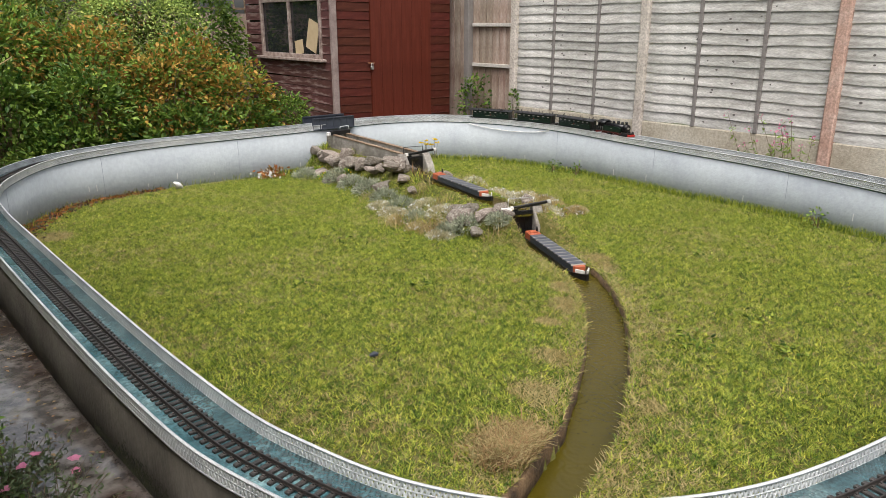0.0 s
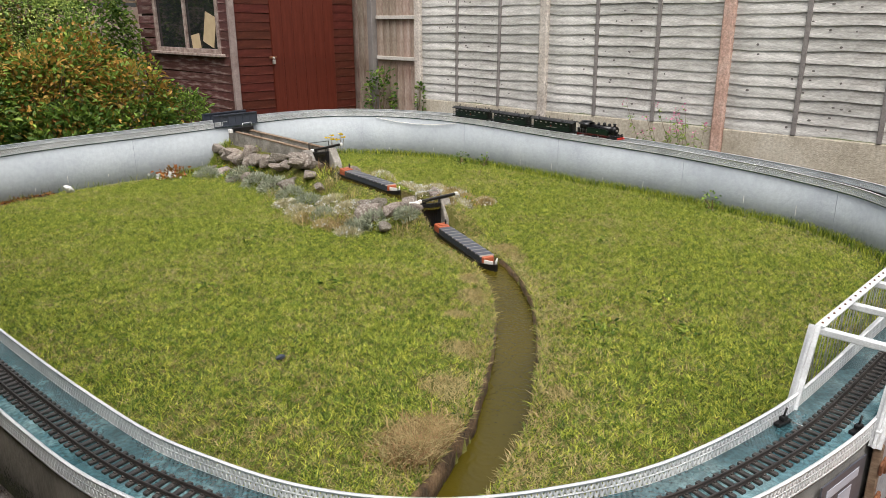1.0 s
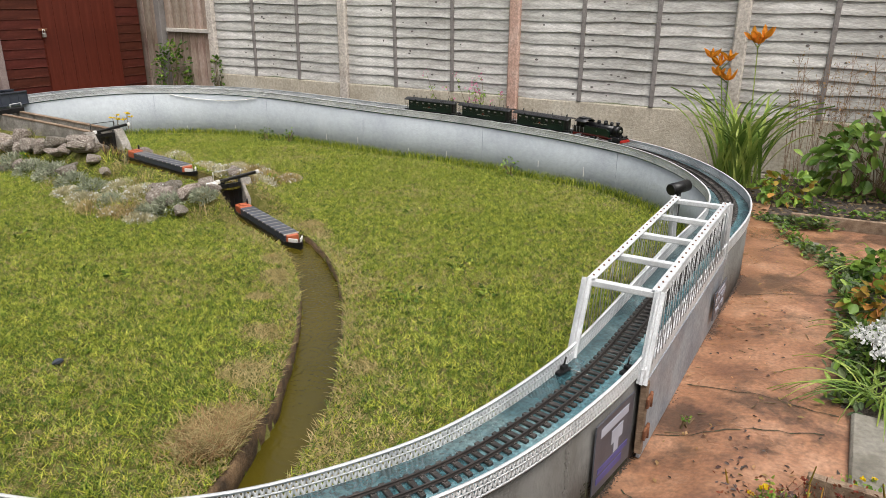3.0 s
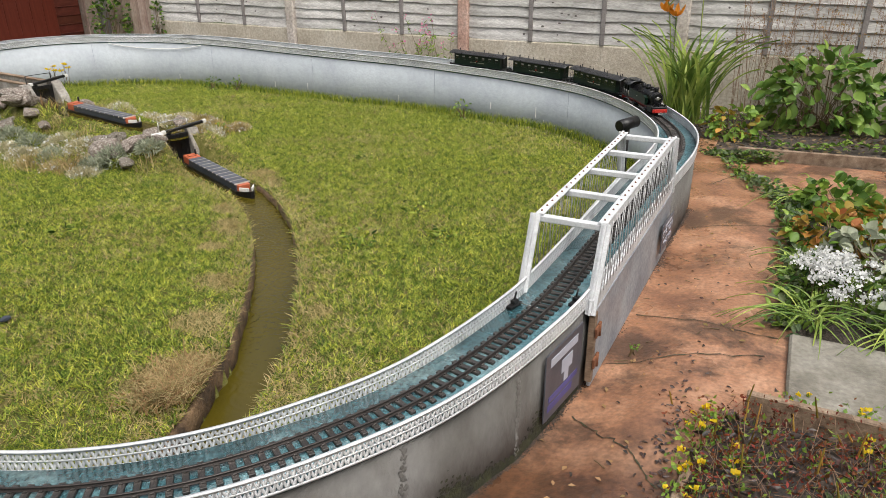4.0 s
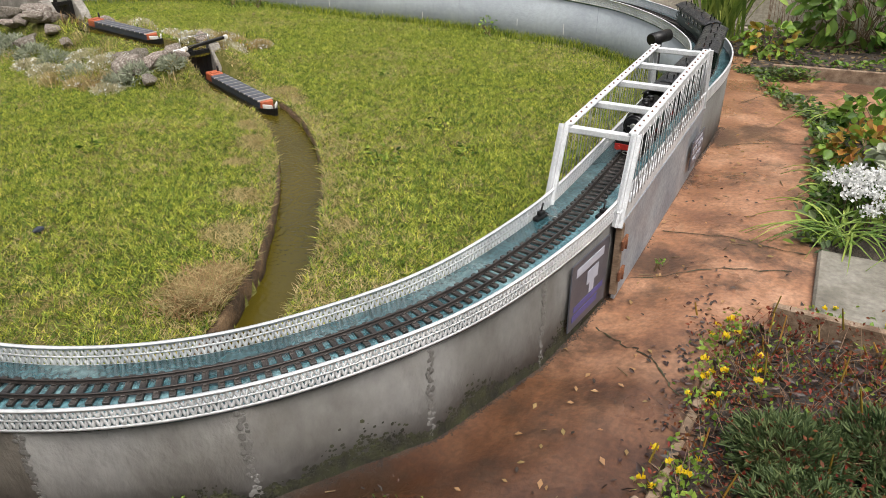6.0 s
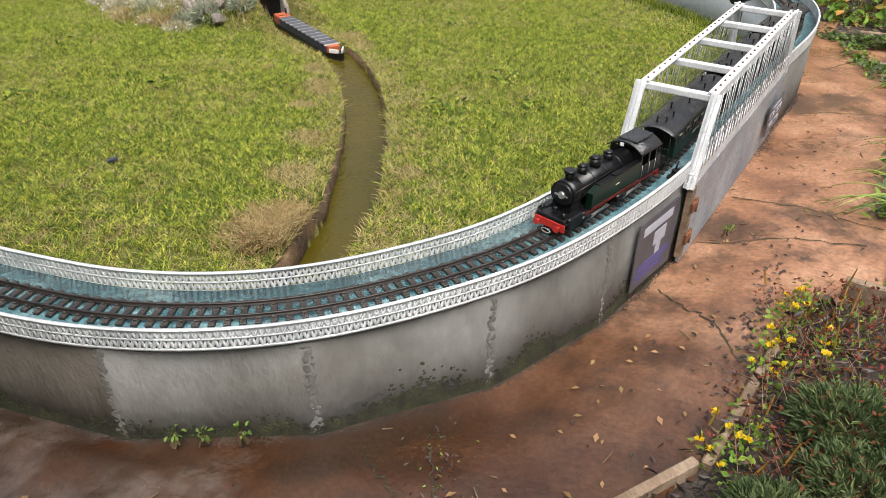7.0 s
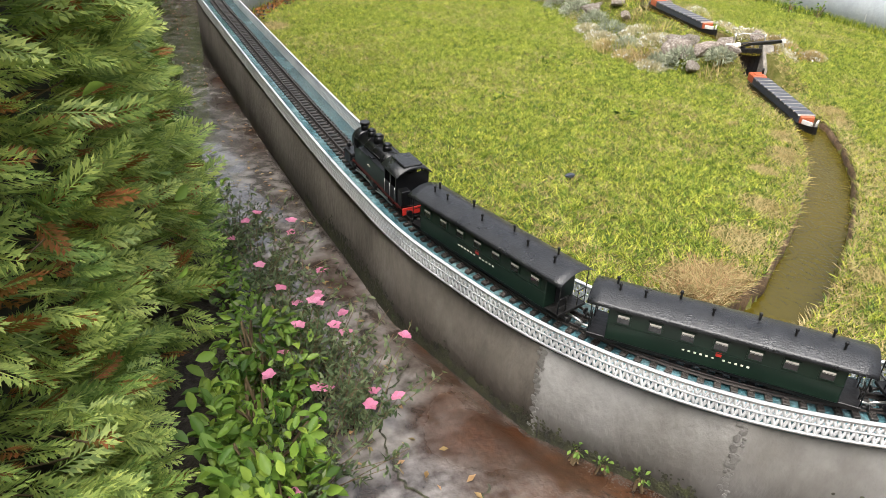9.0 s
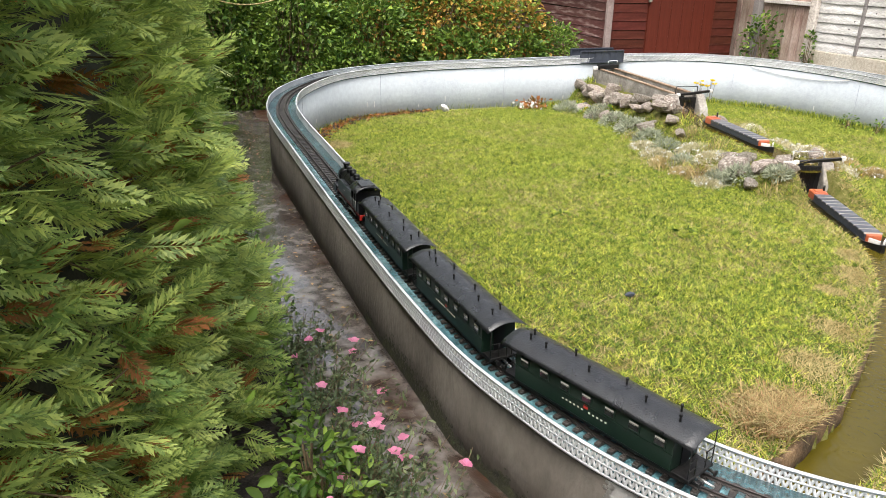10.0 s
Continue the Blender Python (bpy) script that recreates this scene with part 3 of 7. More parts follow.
def lawn_height(x, y):
    z = ground(x, y) + mound(x, y) + 0.008 * wobble(x, y, 2.0)
    d, _ = dist_line(CANAL, x, y)
    half = 0.105 + 0.012 * wobble(x, y, 3)
    z = z - 0.016 * (1 - smooth(0.1, 0.3, d))
    z = np.where(d < half, np.minimum(z, WATER1 - 0.03), z)
    d, _ = dist_line(POUND, x, y)
    z = np.where(d < 0.1, np.minimum(z, WATER2 - 0.02), z)
    d, _ = dist_line(TROUGH, x, y)
    return np.where(d < 0.09, np.minimum(z, WATER3 - 0.05), z)


lawn_ob = tagged(part("lawn", sheet("lawn", M_lawn, 0.5, 6.3, 0.3, 7.4, 0.025, lawn_height, keep=lambda x, y: inside_of(offset(0.05), x, y))),
                 "mown lawn of mixed green and yellowing grass", "lawn", kind="structure")

# water with rings left by the rain
def water(name, line, half, level, label, rings):
    cx0, cy0 = line.min(0) - half - 0.05
    cx1, cy1 = line.max(0) + half + 0.05
    drops = np.column_stack([rng.uniform(cx0, cx1, rings * 8), rng.uniform(cy0, cy1, rings * 8)])
    drops = drops[dist_line(line, drops[:, 0], drops[:, 1])[0] < half][:rings]
    size = rng.uniform(0.02, 0.075, len(drops))

    def zf(x, y):
        z = np.full(x.shape, level)
        for (a, b), r in zip(drops, size):
            d = np.hypot(x - a, y - b)
            z = z + 0.0017 * np.cos((d - r) * 260) * np.exp(-((d - r) / 0.014) ** 2)
        return z
    return tagged(part(name, sheet(name, M_water, cx0, cx1, cy0, cy1, 0.008, zf, keep=lambda x, y: dist_line(line, x, y)[0] < half)), label, "water", kind="structure")


water("canal_water", CANAL, 0.13, WATER1, "murky olive canal water ringed by raindrops", 130)
water("pound_water", POUND, 0.1, WATER2, "dark water in the raised pound", 12)
water("trough_water", TROUGH, 0.07, WATER3, "dark water in the concrete trough", 8)


# side walls of the canal
def bank(side):
    c = CANAL
    t = np.gradient(c, axis=0)
    t /= np.linalg.norm(t, axis=1)[:, None]
    nrm = np.stack([-t[:, 1], t[:, 0]], 1) * side
    u = np.linspace(0, len(c) - 1, 160)
    p = np.stack([np.interp(u, np.arange(len(c)), c[:, k]) for k in (0, 1)], 1)
    q = np.stack([np.interp(u, np.arange(len(c)), nrm[:, k]) for k in (0, 1)], 1)
    prof = []
    for d, z in ((0.098, -0.22), (0.101, -0.03), (0.116, -0.016), (0.12, -0.22)):
        w = p + q * (d + 0.006 * wobble(p[:, 0], p[:, 1], 5))[:, None]
        zz = np.full(len(p), z) if z < -0.1 else ground(w[:, 0], w[:, 1]) + z
        prof.append(np.column_stack([w, zz]))
    v = np.stack(prof, 1).reshape(-1, 3)
    k = np.arange(len(p) - 1)[:, None] * 4
    j = np.arange(4)[None]
    f = np.stack([k + j, k + (j + 1) % 4, k + 4 + (j + 1) % 4, k + 4 + j], -1).reshape(-1, 4)
    return raw("canal_bank", v, f, M_bank, True)


for side in (1, -1):
    tagged(part("canal_bank", bank(side)), "muddy brick edge of the little canal", "bank", kind="structure")

# ---- paths, beds and far ground ----
def add_path_zones(m):
    """Red concrete that turns to bare grey along the hedge side; dirt washed in between."""
    nt = m.node_tree
    N, L = nt.nodes.new, nt.links.new
    geo, sep = N("ShaderNodeNewGeometry"), N("ShaderNodeSeparateXYZ")
    L(geo.outputs["Position"], sep.inputs[0])
    no = N("ShaderNodeTexNoise")
    no.inputs["Scale"].default_value, no.inputs["Detail"].default_value = 2.6, 6
    L(geo.outputs["Position"], no.inputs["Vector"])
    a = N("ShaderNodeMath")
    a.operation = 'MULTIPLY_ADD'
    a.inputs[1].default_value, a.inputs[2].default_value = 1.2, -0.6
    L(no.outputs["Fac"], a.inputs[0])
    b = N("ShaderNodeMath")
    b.operation = 'ADD'
    L(sep.outputs["X"], b.inputs[0])
    L(a.outputs[0], b.inputs[1])
    r = N("ShaderNodeMapRange")
    r.inputs["From Min"].default_value, r.inputs["From Max"].default_value = 0.42, 0.72
    L(b.outputs[0], r.inputs[0])
    # mottled grey concrete; its pale end is raised to imitate sky glints
    n2, ramp = N("ShaderNodeTexNoise"), N("ShaderNodeValToRGB")
    n2.inputs["Scale"].default_value, n2.inputs["Detail"].default_value = 17, 10
    L(geo.outputs["Position"], n2.inputs["Vector"])
    ramp.color_ramp.elements[0].position, ramp.color_ramp.elements[1].position = 0.35, 0.68
    ramp.color_ramp.elements[0].color, ramp.color_ramp.elements[1].color = (0.04, 0.031, 0.025, 1), (0.27, 0.245, 0.225, 1)
    L(n2.outputs["Fac"], ramp.inputs[0])
    st, sr, smix = N("ShaderNodeTexNoise"), N("ShaderNodeMapRange"), N("ShaderNodeMix")
    st.inputs["Scale"].default_value, st.inputs["Detail"].default_value, st.inputs["Roughness"].default_value = 2.1, 9, 0.68
    L(geo.outputs["Position"], st.inputs["Vector"])
    sr.inputs["From Min"].default_value, sr.inputs["From Max"].default_value, sr.inputs["To Max"].default_value = 0.52, 0.60, 0.7
    L(st.outputs["Fac"], sr.inputs[0])
    smix.data_type = 'RGBA'
    smix.inputs[7].default_value = (0.03, 0.018, 0.011, 1)
    L(sr.outputs[0], smix.inputs[0])
    mix = N("ShaderNodeMix")
    mix.data_type = 'RGBA'
    p = nt.nodes["Principled BSDF"]
    old = p.inputs["Base Color"].links[0].from_socket
    L(r.outputs[0], mix.inputs[0])
    # the red is multiplied to a darker brown towards low x
    lowx, xmix = N("ShaderNodeMapRange"), N("ShaderNodeMix")
    lowx.inputs["From Min"].default_value, lowx.inputs["From Max"].default_value = 1.3, 2.3
    L(b.outputs[0], lowx.inputs[0])
    xmix.data_type, xmix.blend_type = 'RGBA', 'MULTIPLY'
    xmix.inputs[7].default_value = (0.19, 0.15, 0.115, 1)
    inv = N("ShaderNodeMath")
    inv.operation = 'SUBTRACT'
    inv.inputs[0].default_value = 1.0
    L(lowx.outputs[0], inv.inputs[1])
    L(inv.outputs[0], xmix.inputs[0])
    L(old, xmix.inputs[6])
    L(ramp.outputs[0], mix.inputs[6])
    L(xmix.outputs[2], mix.inputs[7])
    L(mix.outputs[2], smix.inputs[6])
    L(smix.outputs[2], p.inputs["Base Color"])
    film = N("ShaderNodeMapRange")
    film.inputs["To Min"].default_value, film.inputs["To Max"].default_value = 1.0, 0.15
    L(r.outputs[0], film.inputs[0])
    L(film.outputs[0], p.inputs["Coat Weight"])
    p.inputs["Coat Roughness"].default_value = 0.1
    # the hedge side stays wetter
    wet, mul = N("ShaderNodeMapRange"), N("ShaderNodeMath")
    wet.inputs["To Min"].default_value = 0.42
    L(r.outputs[0], wet.inputs[0])
    mul.operation = 'MULTIPLY'
    L(p.inputs["Roughness"].links[0].from_socket, mul.inputs[0])
    L(wet.outputs[0], mul.inputs[1])
    L(mul.outputs[0], p.inputs["Roughness"])
    rr = N("ShaderNodeMapRange")
    rr.inputs["To Min"].default_value, rr.inputs["To Max"].default_value = -0.26, 0.0
    L(r.outputs[0], rr.inputs[0])
    ad = N("ShaderNodeMath")
    ad.operation = 'ADD'
    ad.use_clamp = True
    L(p.inputs["Roughness"].links[0].from_socket, ad.inputs[0])
    L(rr.outputs[0], ad.inputs[1])
    L(ad.outputs[0], p.inputs["Roughness"])


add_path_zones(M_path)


def path_height(x, y):
    """The concrete dips towards the wall foot round the bend."""
    x, y = np.asarray(x, float), np.asarray(y, float)
    foot = np.interp(x, [0.0, 0.45, 0.7, 0.97, 1.35, 1.75, 2.2, 3.4, 4.2], [3.0, 2.2, 1.2, 0.83, 0.56, 0.42, 0.35, 0.31, 0.31])
    dip = np.interp(x, [0.3, 0.7, 1.0, 1.4, 1.9, 2.2, 3.4, 4.2], [0.0, 0.035, 0.045, 0.06, 0.065, 0.05, 0.03, 0.0])
    return ground(x, y) - 0.004 + 0.004 * wobble(x, y, 2.3) + 0.002 * wobble(x, y, 9) - dip * (1 - smooth(0.06, 0.34, np.abs(y - foot)))


def bed_front(x):
    """The edge between the path and the planted border, as y for each x."""
    return np.interp(x, [0.9, 1.15, 1.26, 1.45, 1.65, 1.87, 2.12, 2.2, 2.7, 2.75, 3.3, 4.0, 4.4, 4.42, 5.1, 5.12, 7],
                     [0.3, 0.12, 0.08, 0.03, 0.01, -0.01, -0.04, -0.25, -0.25, -0.22, -0.23, -0.2, -0.1, -6, -6, 0.33, 0.33])


tagged(part("pavement", sheet("pavement", M_path, -0.6, 5.6, -3.2, 8.0, 0.03, path_height,
            keep=lambda x, y: ~inside_of(offset(0.1), x, y) & (y > bed_front(x) - 0.06) & ((x > 0.12) | (y < 0.75)) & ((x < 1.2) | (y < 2.6)))),
       "wet reddish concrete path stained with dirt", "path", kind="structure")
tagged(part("soil", sheet("soil", M_soil, 0.3, 6.6, -3.2, 7.4, 0.04, lambda x, y: ground(x, y) - 0.015 + 0.022 * wobble(x, y, 4) * 0.5 + 0.012 * wobble(x, y, 11),
            keep=lambda x, y: ((y < bed_front(x)) | (x > 5.12)) & ~inside_of(offset(0.1), x, y) & ~((x > 4.42) & (x < 5.1)))),
       "dark wet soil with bark in the planted borders", "soil", kind="structure")
tagged(part("hedge_soil", sheet("hedge_soil", M_soil, -1.2, 0.3, -0.6, 8.2, 0.05, lambda x, y: ground(x, y) - 0.012 + 0.012 * wobble(x, y, 6), keep=lambda x, y: (x < 0.2) & (y > 0.6))),
       "dark soil and litter under the hedge", "soil", kind="structure")
tagged(part("ground", sheet("ground", M_far, -60, 60, -60, 60, 2.0, lambda x, y: ground(x, y) - 0.16)), "garden ground round the railway and beyond", "ground", kind="structure")
# cracks between the concrete bays
bm = bmesh.new()
for a, b in (((2.35, 0.30), (2.55, -0.2)), ((2.75, 0.28), (2.68, -0.24)), ((2.02, 0.32), (1.86, 0.12)), ((1.86, 0.12), (1.72, 0.02)), ((3.75, 0.2), (3.9, -0.2)), ((1.0, 0.72), (0.86, 0.5)), ((0.86, 0.5), (0.9, 0.3)),
             ((4.45, 0.22), (4.85, 0.02)), ((0.45, 0.95), (0.62, 0.72)), ((0.54, 1.55), (0.36, 1.37)), ((0.36, 1.37), (0.34, 1.14)), ((0.34, 1.14), (0.42, 0.97)), ((0.42, 0.97), (0.52, 1.05)), ((0.70, 0.83), (0.59, 0.77)), ((1.07, 0.56), (0.93, 0.46))):
    n = 14
    pts = [Vector(a).lerp(Vector(b), i / n) + Vector((rng.normal(0, 0.004), rng.normal(0, 0.004))) for i in range(n + 1)]
    for i in range(n):
        p, q = pts[i], pts[i + 1]
        zp = path_height(p.x, p.y)
        d = (q - p).normalized()
        w = Vector((-d.y, d.x)) * rng.uniform(0.001, 0.0032)
        vs = [bm.verts.new((*(p + w), zp + 0.003)), bm.verts.new((*(p - w), zp + 0.003)), bm.verts.new((*(q - w), path_height(q.x, q.y) + 0.003)), bm.verts.new((*(q + w), path_height(q.x, q.y) + 0.003))]
        bm.faces.new(vs)
tagged(part("path_cracks", bm, M_algae), "dirt-filled cracks across the concrete path", "cracks", kind="stuff")


def slab(x0, x1, y0, y1, name, label, mat, h=0.045):
    bm = bmesh.new()
    zc = float(ground((x0 + x1) / 2, (y0 + y1) / 2))
    box(bm, x0, x1, y0, y1, zc - 0.05, zc + h, bevel=0.008)
    return tagged(part(name, bm, mat), label, "paving slab")


slab(2.22, 2.70, -0.98, -0.27, "paving_slab", "grey square paving slab laid beside the border", M_slab, 0.012)
slab(4.62, 4.74, -0.08, 0.0, "stone_strip", "pale stone sett between two path bays", M_slab, 0.012)


def edging(a, b, h=0.09, t=0.025):
    a, b = Vector(a), Vector(b)
    d = b - a
    m = Matrix.Translation((*((a + b) / 2), float(ground((a.x + b.x) / 2, (a.y + b.y) / 2)))) @ Matrix.Rotation(math.atan2(d.y, d.x), 4, 'Z')
    bm = bmesh.new()
    box(bm, -d.length / 2, d.length / 2, -t / 2, t / 2, -0.04, h, bevel=0.004)
    return tagged(part("edging_board", bm, M_grout, m=m), "weathered timber board edging the planted border", "edging board", group="border edging")


edging((2.17, -0.16), (2.14, -1.3), 0.06)
edging((5.12, 0.12), (5.30, -1.6), 0.06)
edging((1.02, 0.17), (1.30, 0.02), 0.03)
edging((1.32, 0.0), (1.85, -0.05), 0.012)

# ---- fence ----
FX, TOP = 6.58, 2.15
fence = tagged(new("garden_fence"), "weathered grey lapped panel fence between concrete posts", "fence", kind="structure")
POSTS = [6.57, 4.68, 2.72, 0.76, -1.2, -3.16, -5.1]
bm = bmesh.new()
box(bm, -0.05, 0.05, -0.052, 0.052, -0.5, TOP + 0.08, bevel=0.012)
post_mesh = mesh_of("post", bm, M_post)
M_post_red = material("reddish_concrete", [(0.36, 0.22, 0.17), (0.46, 0.30, 0.24), (0.52, 0.38, 0.32)], 4, 0.85, bump=0.6, bump_scale=150, fine=0.3)
post_red = post_mesh.copy()
post_red.materials[0] = M_post_red
for i, y in enumerate(POSTS):
    part("post", post_red if i == 2 else post_mesh, parent=fence, m=pose(FX - 0.01, y, 0))
BAY = 1.86
bm = bmesh.new()
for k in range(2):
    box(bm, -0.022, 0.022, -BAY / 2, BAY / 2, -0.55 + k * 0.46, -0.095 + k * 0.46 + (0.004 if k else 0), bevel=0.008)
gravel_mesh = mesh_of("gravel_board", bm, M_gravel)
boards = []
for k in range(4):
    bm = bmesh.new()
    n = 12
    ph = rng.uniform(0, 6, 4)
    lo, hi = [], []
    for i in range(n + 1):
        y = -BAY / 2 + BAY * i / n
        w0 = 0.006 * math.sin(5 * y + ph[0]) + 0.004 * math.sin(13 * y + ph[1])
        lo.append([bm.verts.new((x, y, z + w0)) for x, z in ((-0.017, 0), (-0.004, 0.001))])
        hi.append([bm.verts.new((x, y, z)) for x, z in ((-0.003, 0.112), (0.003, 0.112))])
    for i in range(n):
        bm.faces.new([lo[i][0], lo[i + 1][0], hi[i + 1][0], hi[i][0]])
        bm.faces.new([lo[i][0], lo[i][1], lo[i + 1][1], lo[i + 1][0]])
        bm.faces.new([lo[i][1], hi[i][1], hi[i + 1][1], lo[i + 1][1]])
        bm.faces.new([hi[i][0], hi[i + 1][0], hi[i + 1][1], hi[i][1]])
    boards.append(mesh_of("board", bm, M_fence))
bm = bmesh.new()
box(bm, -0.018, 0.012, -0.019, 0.019, 0.372, TOP, bevel=0.003)
batten_mesh = mesh_of("batten", bm, M_batten)
bm = bmesh.new()
box(bm, -0.03, 0.03, -BAY / 2, BAY / 2, TOP - 0.01, TOP + 0.02, bevel=0.004)
cap_mesh = mesh_of("capping", bm, M_fence)
knot = bmesh.new()
bmesh.ops.create_circle(knot, cap_ends=True, segments=7, radius=0.011)
M_knot = material("dark_wood_knot", [(0.07, 0.06, 0.055), (0.12, 0.105, 0.095)], 30, 0.9)
knot_mesh = mesh_of("knot", knot, M_knot)
for a, b in zip(POSTS[:-1], POSTS[1:]):
    c = (a + b) / 2
    part("gravel_board", gravel_mesh, parent=fence, m=pose(FX, c, 0))
    for k in range(18):
        z = 0.376 + k * 0.0985
        part("board", boards[int(rng.integers(4))], parent=fence, m=pose(FX, c, z, 0, 0, 0) @ pose(0, 0, 0, rng.normal(0, 0.12), 0, 180 * 0))
        for q in range(int(rng.integers(1, 4))):
            yk = c + (rng.choice([0.45, 0.1, -0.3]) + rng.normal(0, 0.12))
            part("knot", knot_mesh, parent=fence, m=pose(FX - 0.0145, yk, z + rng.uniform(0.03, 0.07), 0, -81.5, 0) @ Matrix.Diagonal((rng.uniform(0.5, 1), rng.uniform(0.7, 1.5), 1, 1)))
    for q in (1 / 3, 2 / 3):
        part("batten", batten_mesh, parent=fence, m=pose(FX - 0.012, a + (b - a) * q, 0, rng.normal(0, 0.5)))
    part("capping", cap_mesh, parent=fence, m=pose(FX, c, 0))

# old boarded panel beside the shed
old = tagged(new("boarded_panel"), "faded upright boards on pale rails beside the shed", "fence panel", kind="structure")
bm = bmesh.new()
box(bm, -0.01, 0.01, -0.058, 0.058, -0.3, 1.95, bevel=0.003)
vb = mesh_of("upright_board", bm, M_gate)
for k in range(14):
    part("upright_board", vb, parent=old, m=pose(FX + 0.03, 6.70 + k * 0.125, rng.normal(0, 0.02), 0, 0, rng.normal(0, 1)))
for z in (0.84, 1.34, 1.85):
    bm = bmesh.new()
    box(bm, -0.02, 0.02, 6.62, 7.36, z - 0.022, z + 0.022, bevel=0.004)
    part("rail", bm, M_pale, old, m=pose(FX, 0, 0))
bm = bmesh.new()
box(bm, -0.045, 0.045, -0.045, 0.045, -0.4, 2.2, bevel=0.006)
part("post", bm, M_batten, old, m=pose(FX - 0.02, 7.43, 0))

# ---- shed ----
SX, SY, SW, SD = 4.66, 7.70, 1.86, 2.3
shed = thing("garden_shed", "dark red stained wooden shed with a padlocked door", "shed", pose(SX, SY, 0))
bm = bmesh.new()
box(bm, 0.03, SW - 0.03, 0.03, SD - 0.03, -0.4, 2.0)
part("body", bm, M_dark, shed)
bm = bmesh.new()
for s in (-1, 1):
    m = Matrix.Translation((SW / 2 + s * SW * 0.27, SD / 2, 2.16)) @ Matrix.Rotation(s * 0.32, 4, 'Y')
    box(bm, -SW * 0.34, SW * 0.34, -SD / 2 - 0.1, SD / 2 + 0.1, -0.02, 0.02, m)
part("roof", bm, M_batten, shed)


def clad(w, h=0.098):
    bm = bmesh.new()
    for x0, x1, y0, y1, z0, z1 in ((0, w, -0.012, 0.008, 0, 0.012), (0, w, -0.006, 0.008, 0.012, h)):
        box(bm, x0, x1, y0, y1, z0, z1, bevel=0.003)
    return mesh_of("cladding_board", bm, M_shed)


D0, D1 = 0.52, 1.47
left, right = clad(D0 - 0.05), clad(SW - D1 - 0.06)
for k in range(23):
    z = -0.3 + 0.1 * k
    part("cladding_board", left, parent=shed, m=pose(0.05, 0, z + rng.normal(0, 0.002), 0, rng.normal(0.8, 0.3)))
    part("cladding_board", right, parent=shed, m=pose(D1, 0, z, 0, rng.normal(0.6, 0.3)))
bm = bmesh.new()
box(bm, D0 + 0.002, D1 - 0.002, -0.008, 0.02, -0.34, 1.9)
door = part("door", bm, M_door, shed)
pk = (D1 - D0 - 0.01) / 6
plank = mesh_of("plank", (lambda b: (box(b, 0.0012, pk - 0.0012, -0.022, -0.008, -0.32, 1.88, bevel=0.002), b)[-1])(bmesh.new()), M_door)
for k in range(6):
    part("plank", plank, parent=door, m=pose(D0 + 0.005 + k * pk, 0, 0))
bm = bmesh.new()
box(bm, D0 - 0.05, D0 + 0.05, -0.030, -0.022, 0.875, 0.9, bevel=0.002)
part("hasp", bm, M_rust, door)
bm = bmesh.new()
box(bm, D0 - 0.02, D0 + 0.02, -0.055, -0.030, 0.81, 0.855, bevel=0.005)
tube(bm, (D0 - 0.012, -0.042, 0.855), (D0 - 0.012, -0.042, 0.89), 0.004)
tube(bm, (D0 + 0.012, -0.042, 0.855), (D0 + 0.012, -0.042, 0.89), 0.004)
tube(bm, (D0 - 0.012, -0.042, 0.888), (D0 + 0.012, -0.042, 0.888), 0.004)
part("padlock", bm, M_steel, door)
bm = bmesh.new()
box(bm, -0.03, 0.045, -0.028, 0.02, -0.35, 2.1, bevel=0.004)
part("corner_post", bm, material("grey_corner_trim", [(0.16, 0.11, 0.10), (0.30, 0.24, 0.22)], 8, 0.7, fine=0.2), shed)
side = mesh_of("side_board", (lambda b: (box(b, -0.012, 0.006, 0, SD, 0, 0.012, bevel=0.003), box(b, -0.006, 0.006, 0, SD, 0.012, 0.098, bevel=0.003), b)[-1])(bmesh.new()), M_peel)
W0, W1, WZ0, WZ1 = 0.30, 1.78, 0.99, 1.62
shorts = [mesh_of("side_board", (lambda b: (box(b, -0.012, 0.006, y0, y1, 0, 0.012, bevel=0.003), box(b, -0.006, 0.006, y0, y1, 0.012, 0.098, bevel=0.003), b)[-1])(bmesh.new()), M_peel) for y0, y1 in ((0, W0 - 0.06), (W1 + 0.06, SD))]
for k in range(23):
    z = -0.3 + 0.1 * k
    for me in (shorts if WZ0 - 0.1 < z < WZ1 else [side]):
        part("side_board", me, parent=shed, m=pose(0, 0, z, rng.normal(0, 0.25)))
win = part("window", (lambda b: (box(b, 0.012, 0.02, W0, W1, WZ0, WZ1), b)[-1])(bmesh.new()), M_glass, shed)
for y0, y1, z0, z1 in ((W0 - 0.06, W0, WZ0 - 0.05, WZ1 + 0.06), (W1, W1 + 0.06, WZ0 - 0.05, WZ1 + 0.06), ((W0 + W1) / 2 - 0.025, (W0 + W1) / 2 + 0.025, WZ0, WZ1), (W0, W1, WZ1, WZ1 + 0.06), (W0, W1, WZ0 - 0.05, WZ0)):
    bm = bmesh.new()
    box(bm, -0.022, 0.012, y0 + 0.001, y1 - 0.001, z0, z1, bevel=0.004)
    part("window_frame", bm, M_frame, win)
bm = bmesh.new()
box(bm, -0.075, 0.0, W0 - 0.14, W1 + 0.14, WZ0 - 0.085, WZ0 - 0.05, bevel=0.005)
part("window_sill", bm, M_frame, win)
bm = bmesh.new()
box(bm, 0.001, 0.008, 0, 0.25, 0, 0.36, pose(0, W0 + 0.12, WZ0 + 0.01, 18))
part("plank", bm, M_board, win, "pale offcut boards leaning behind the glass")
bm = bmesh.new()
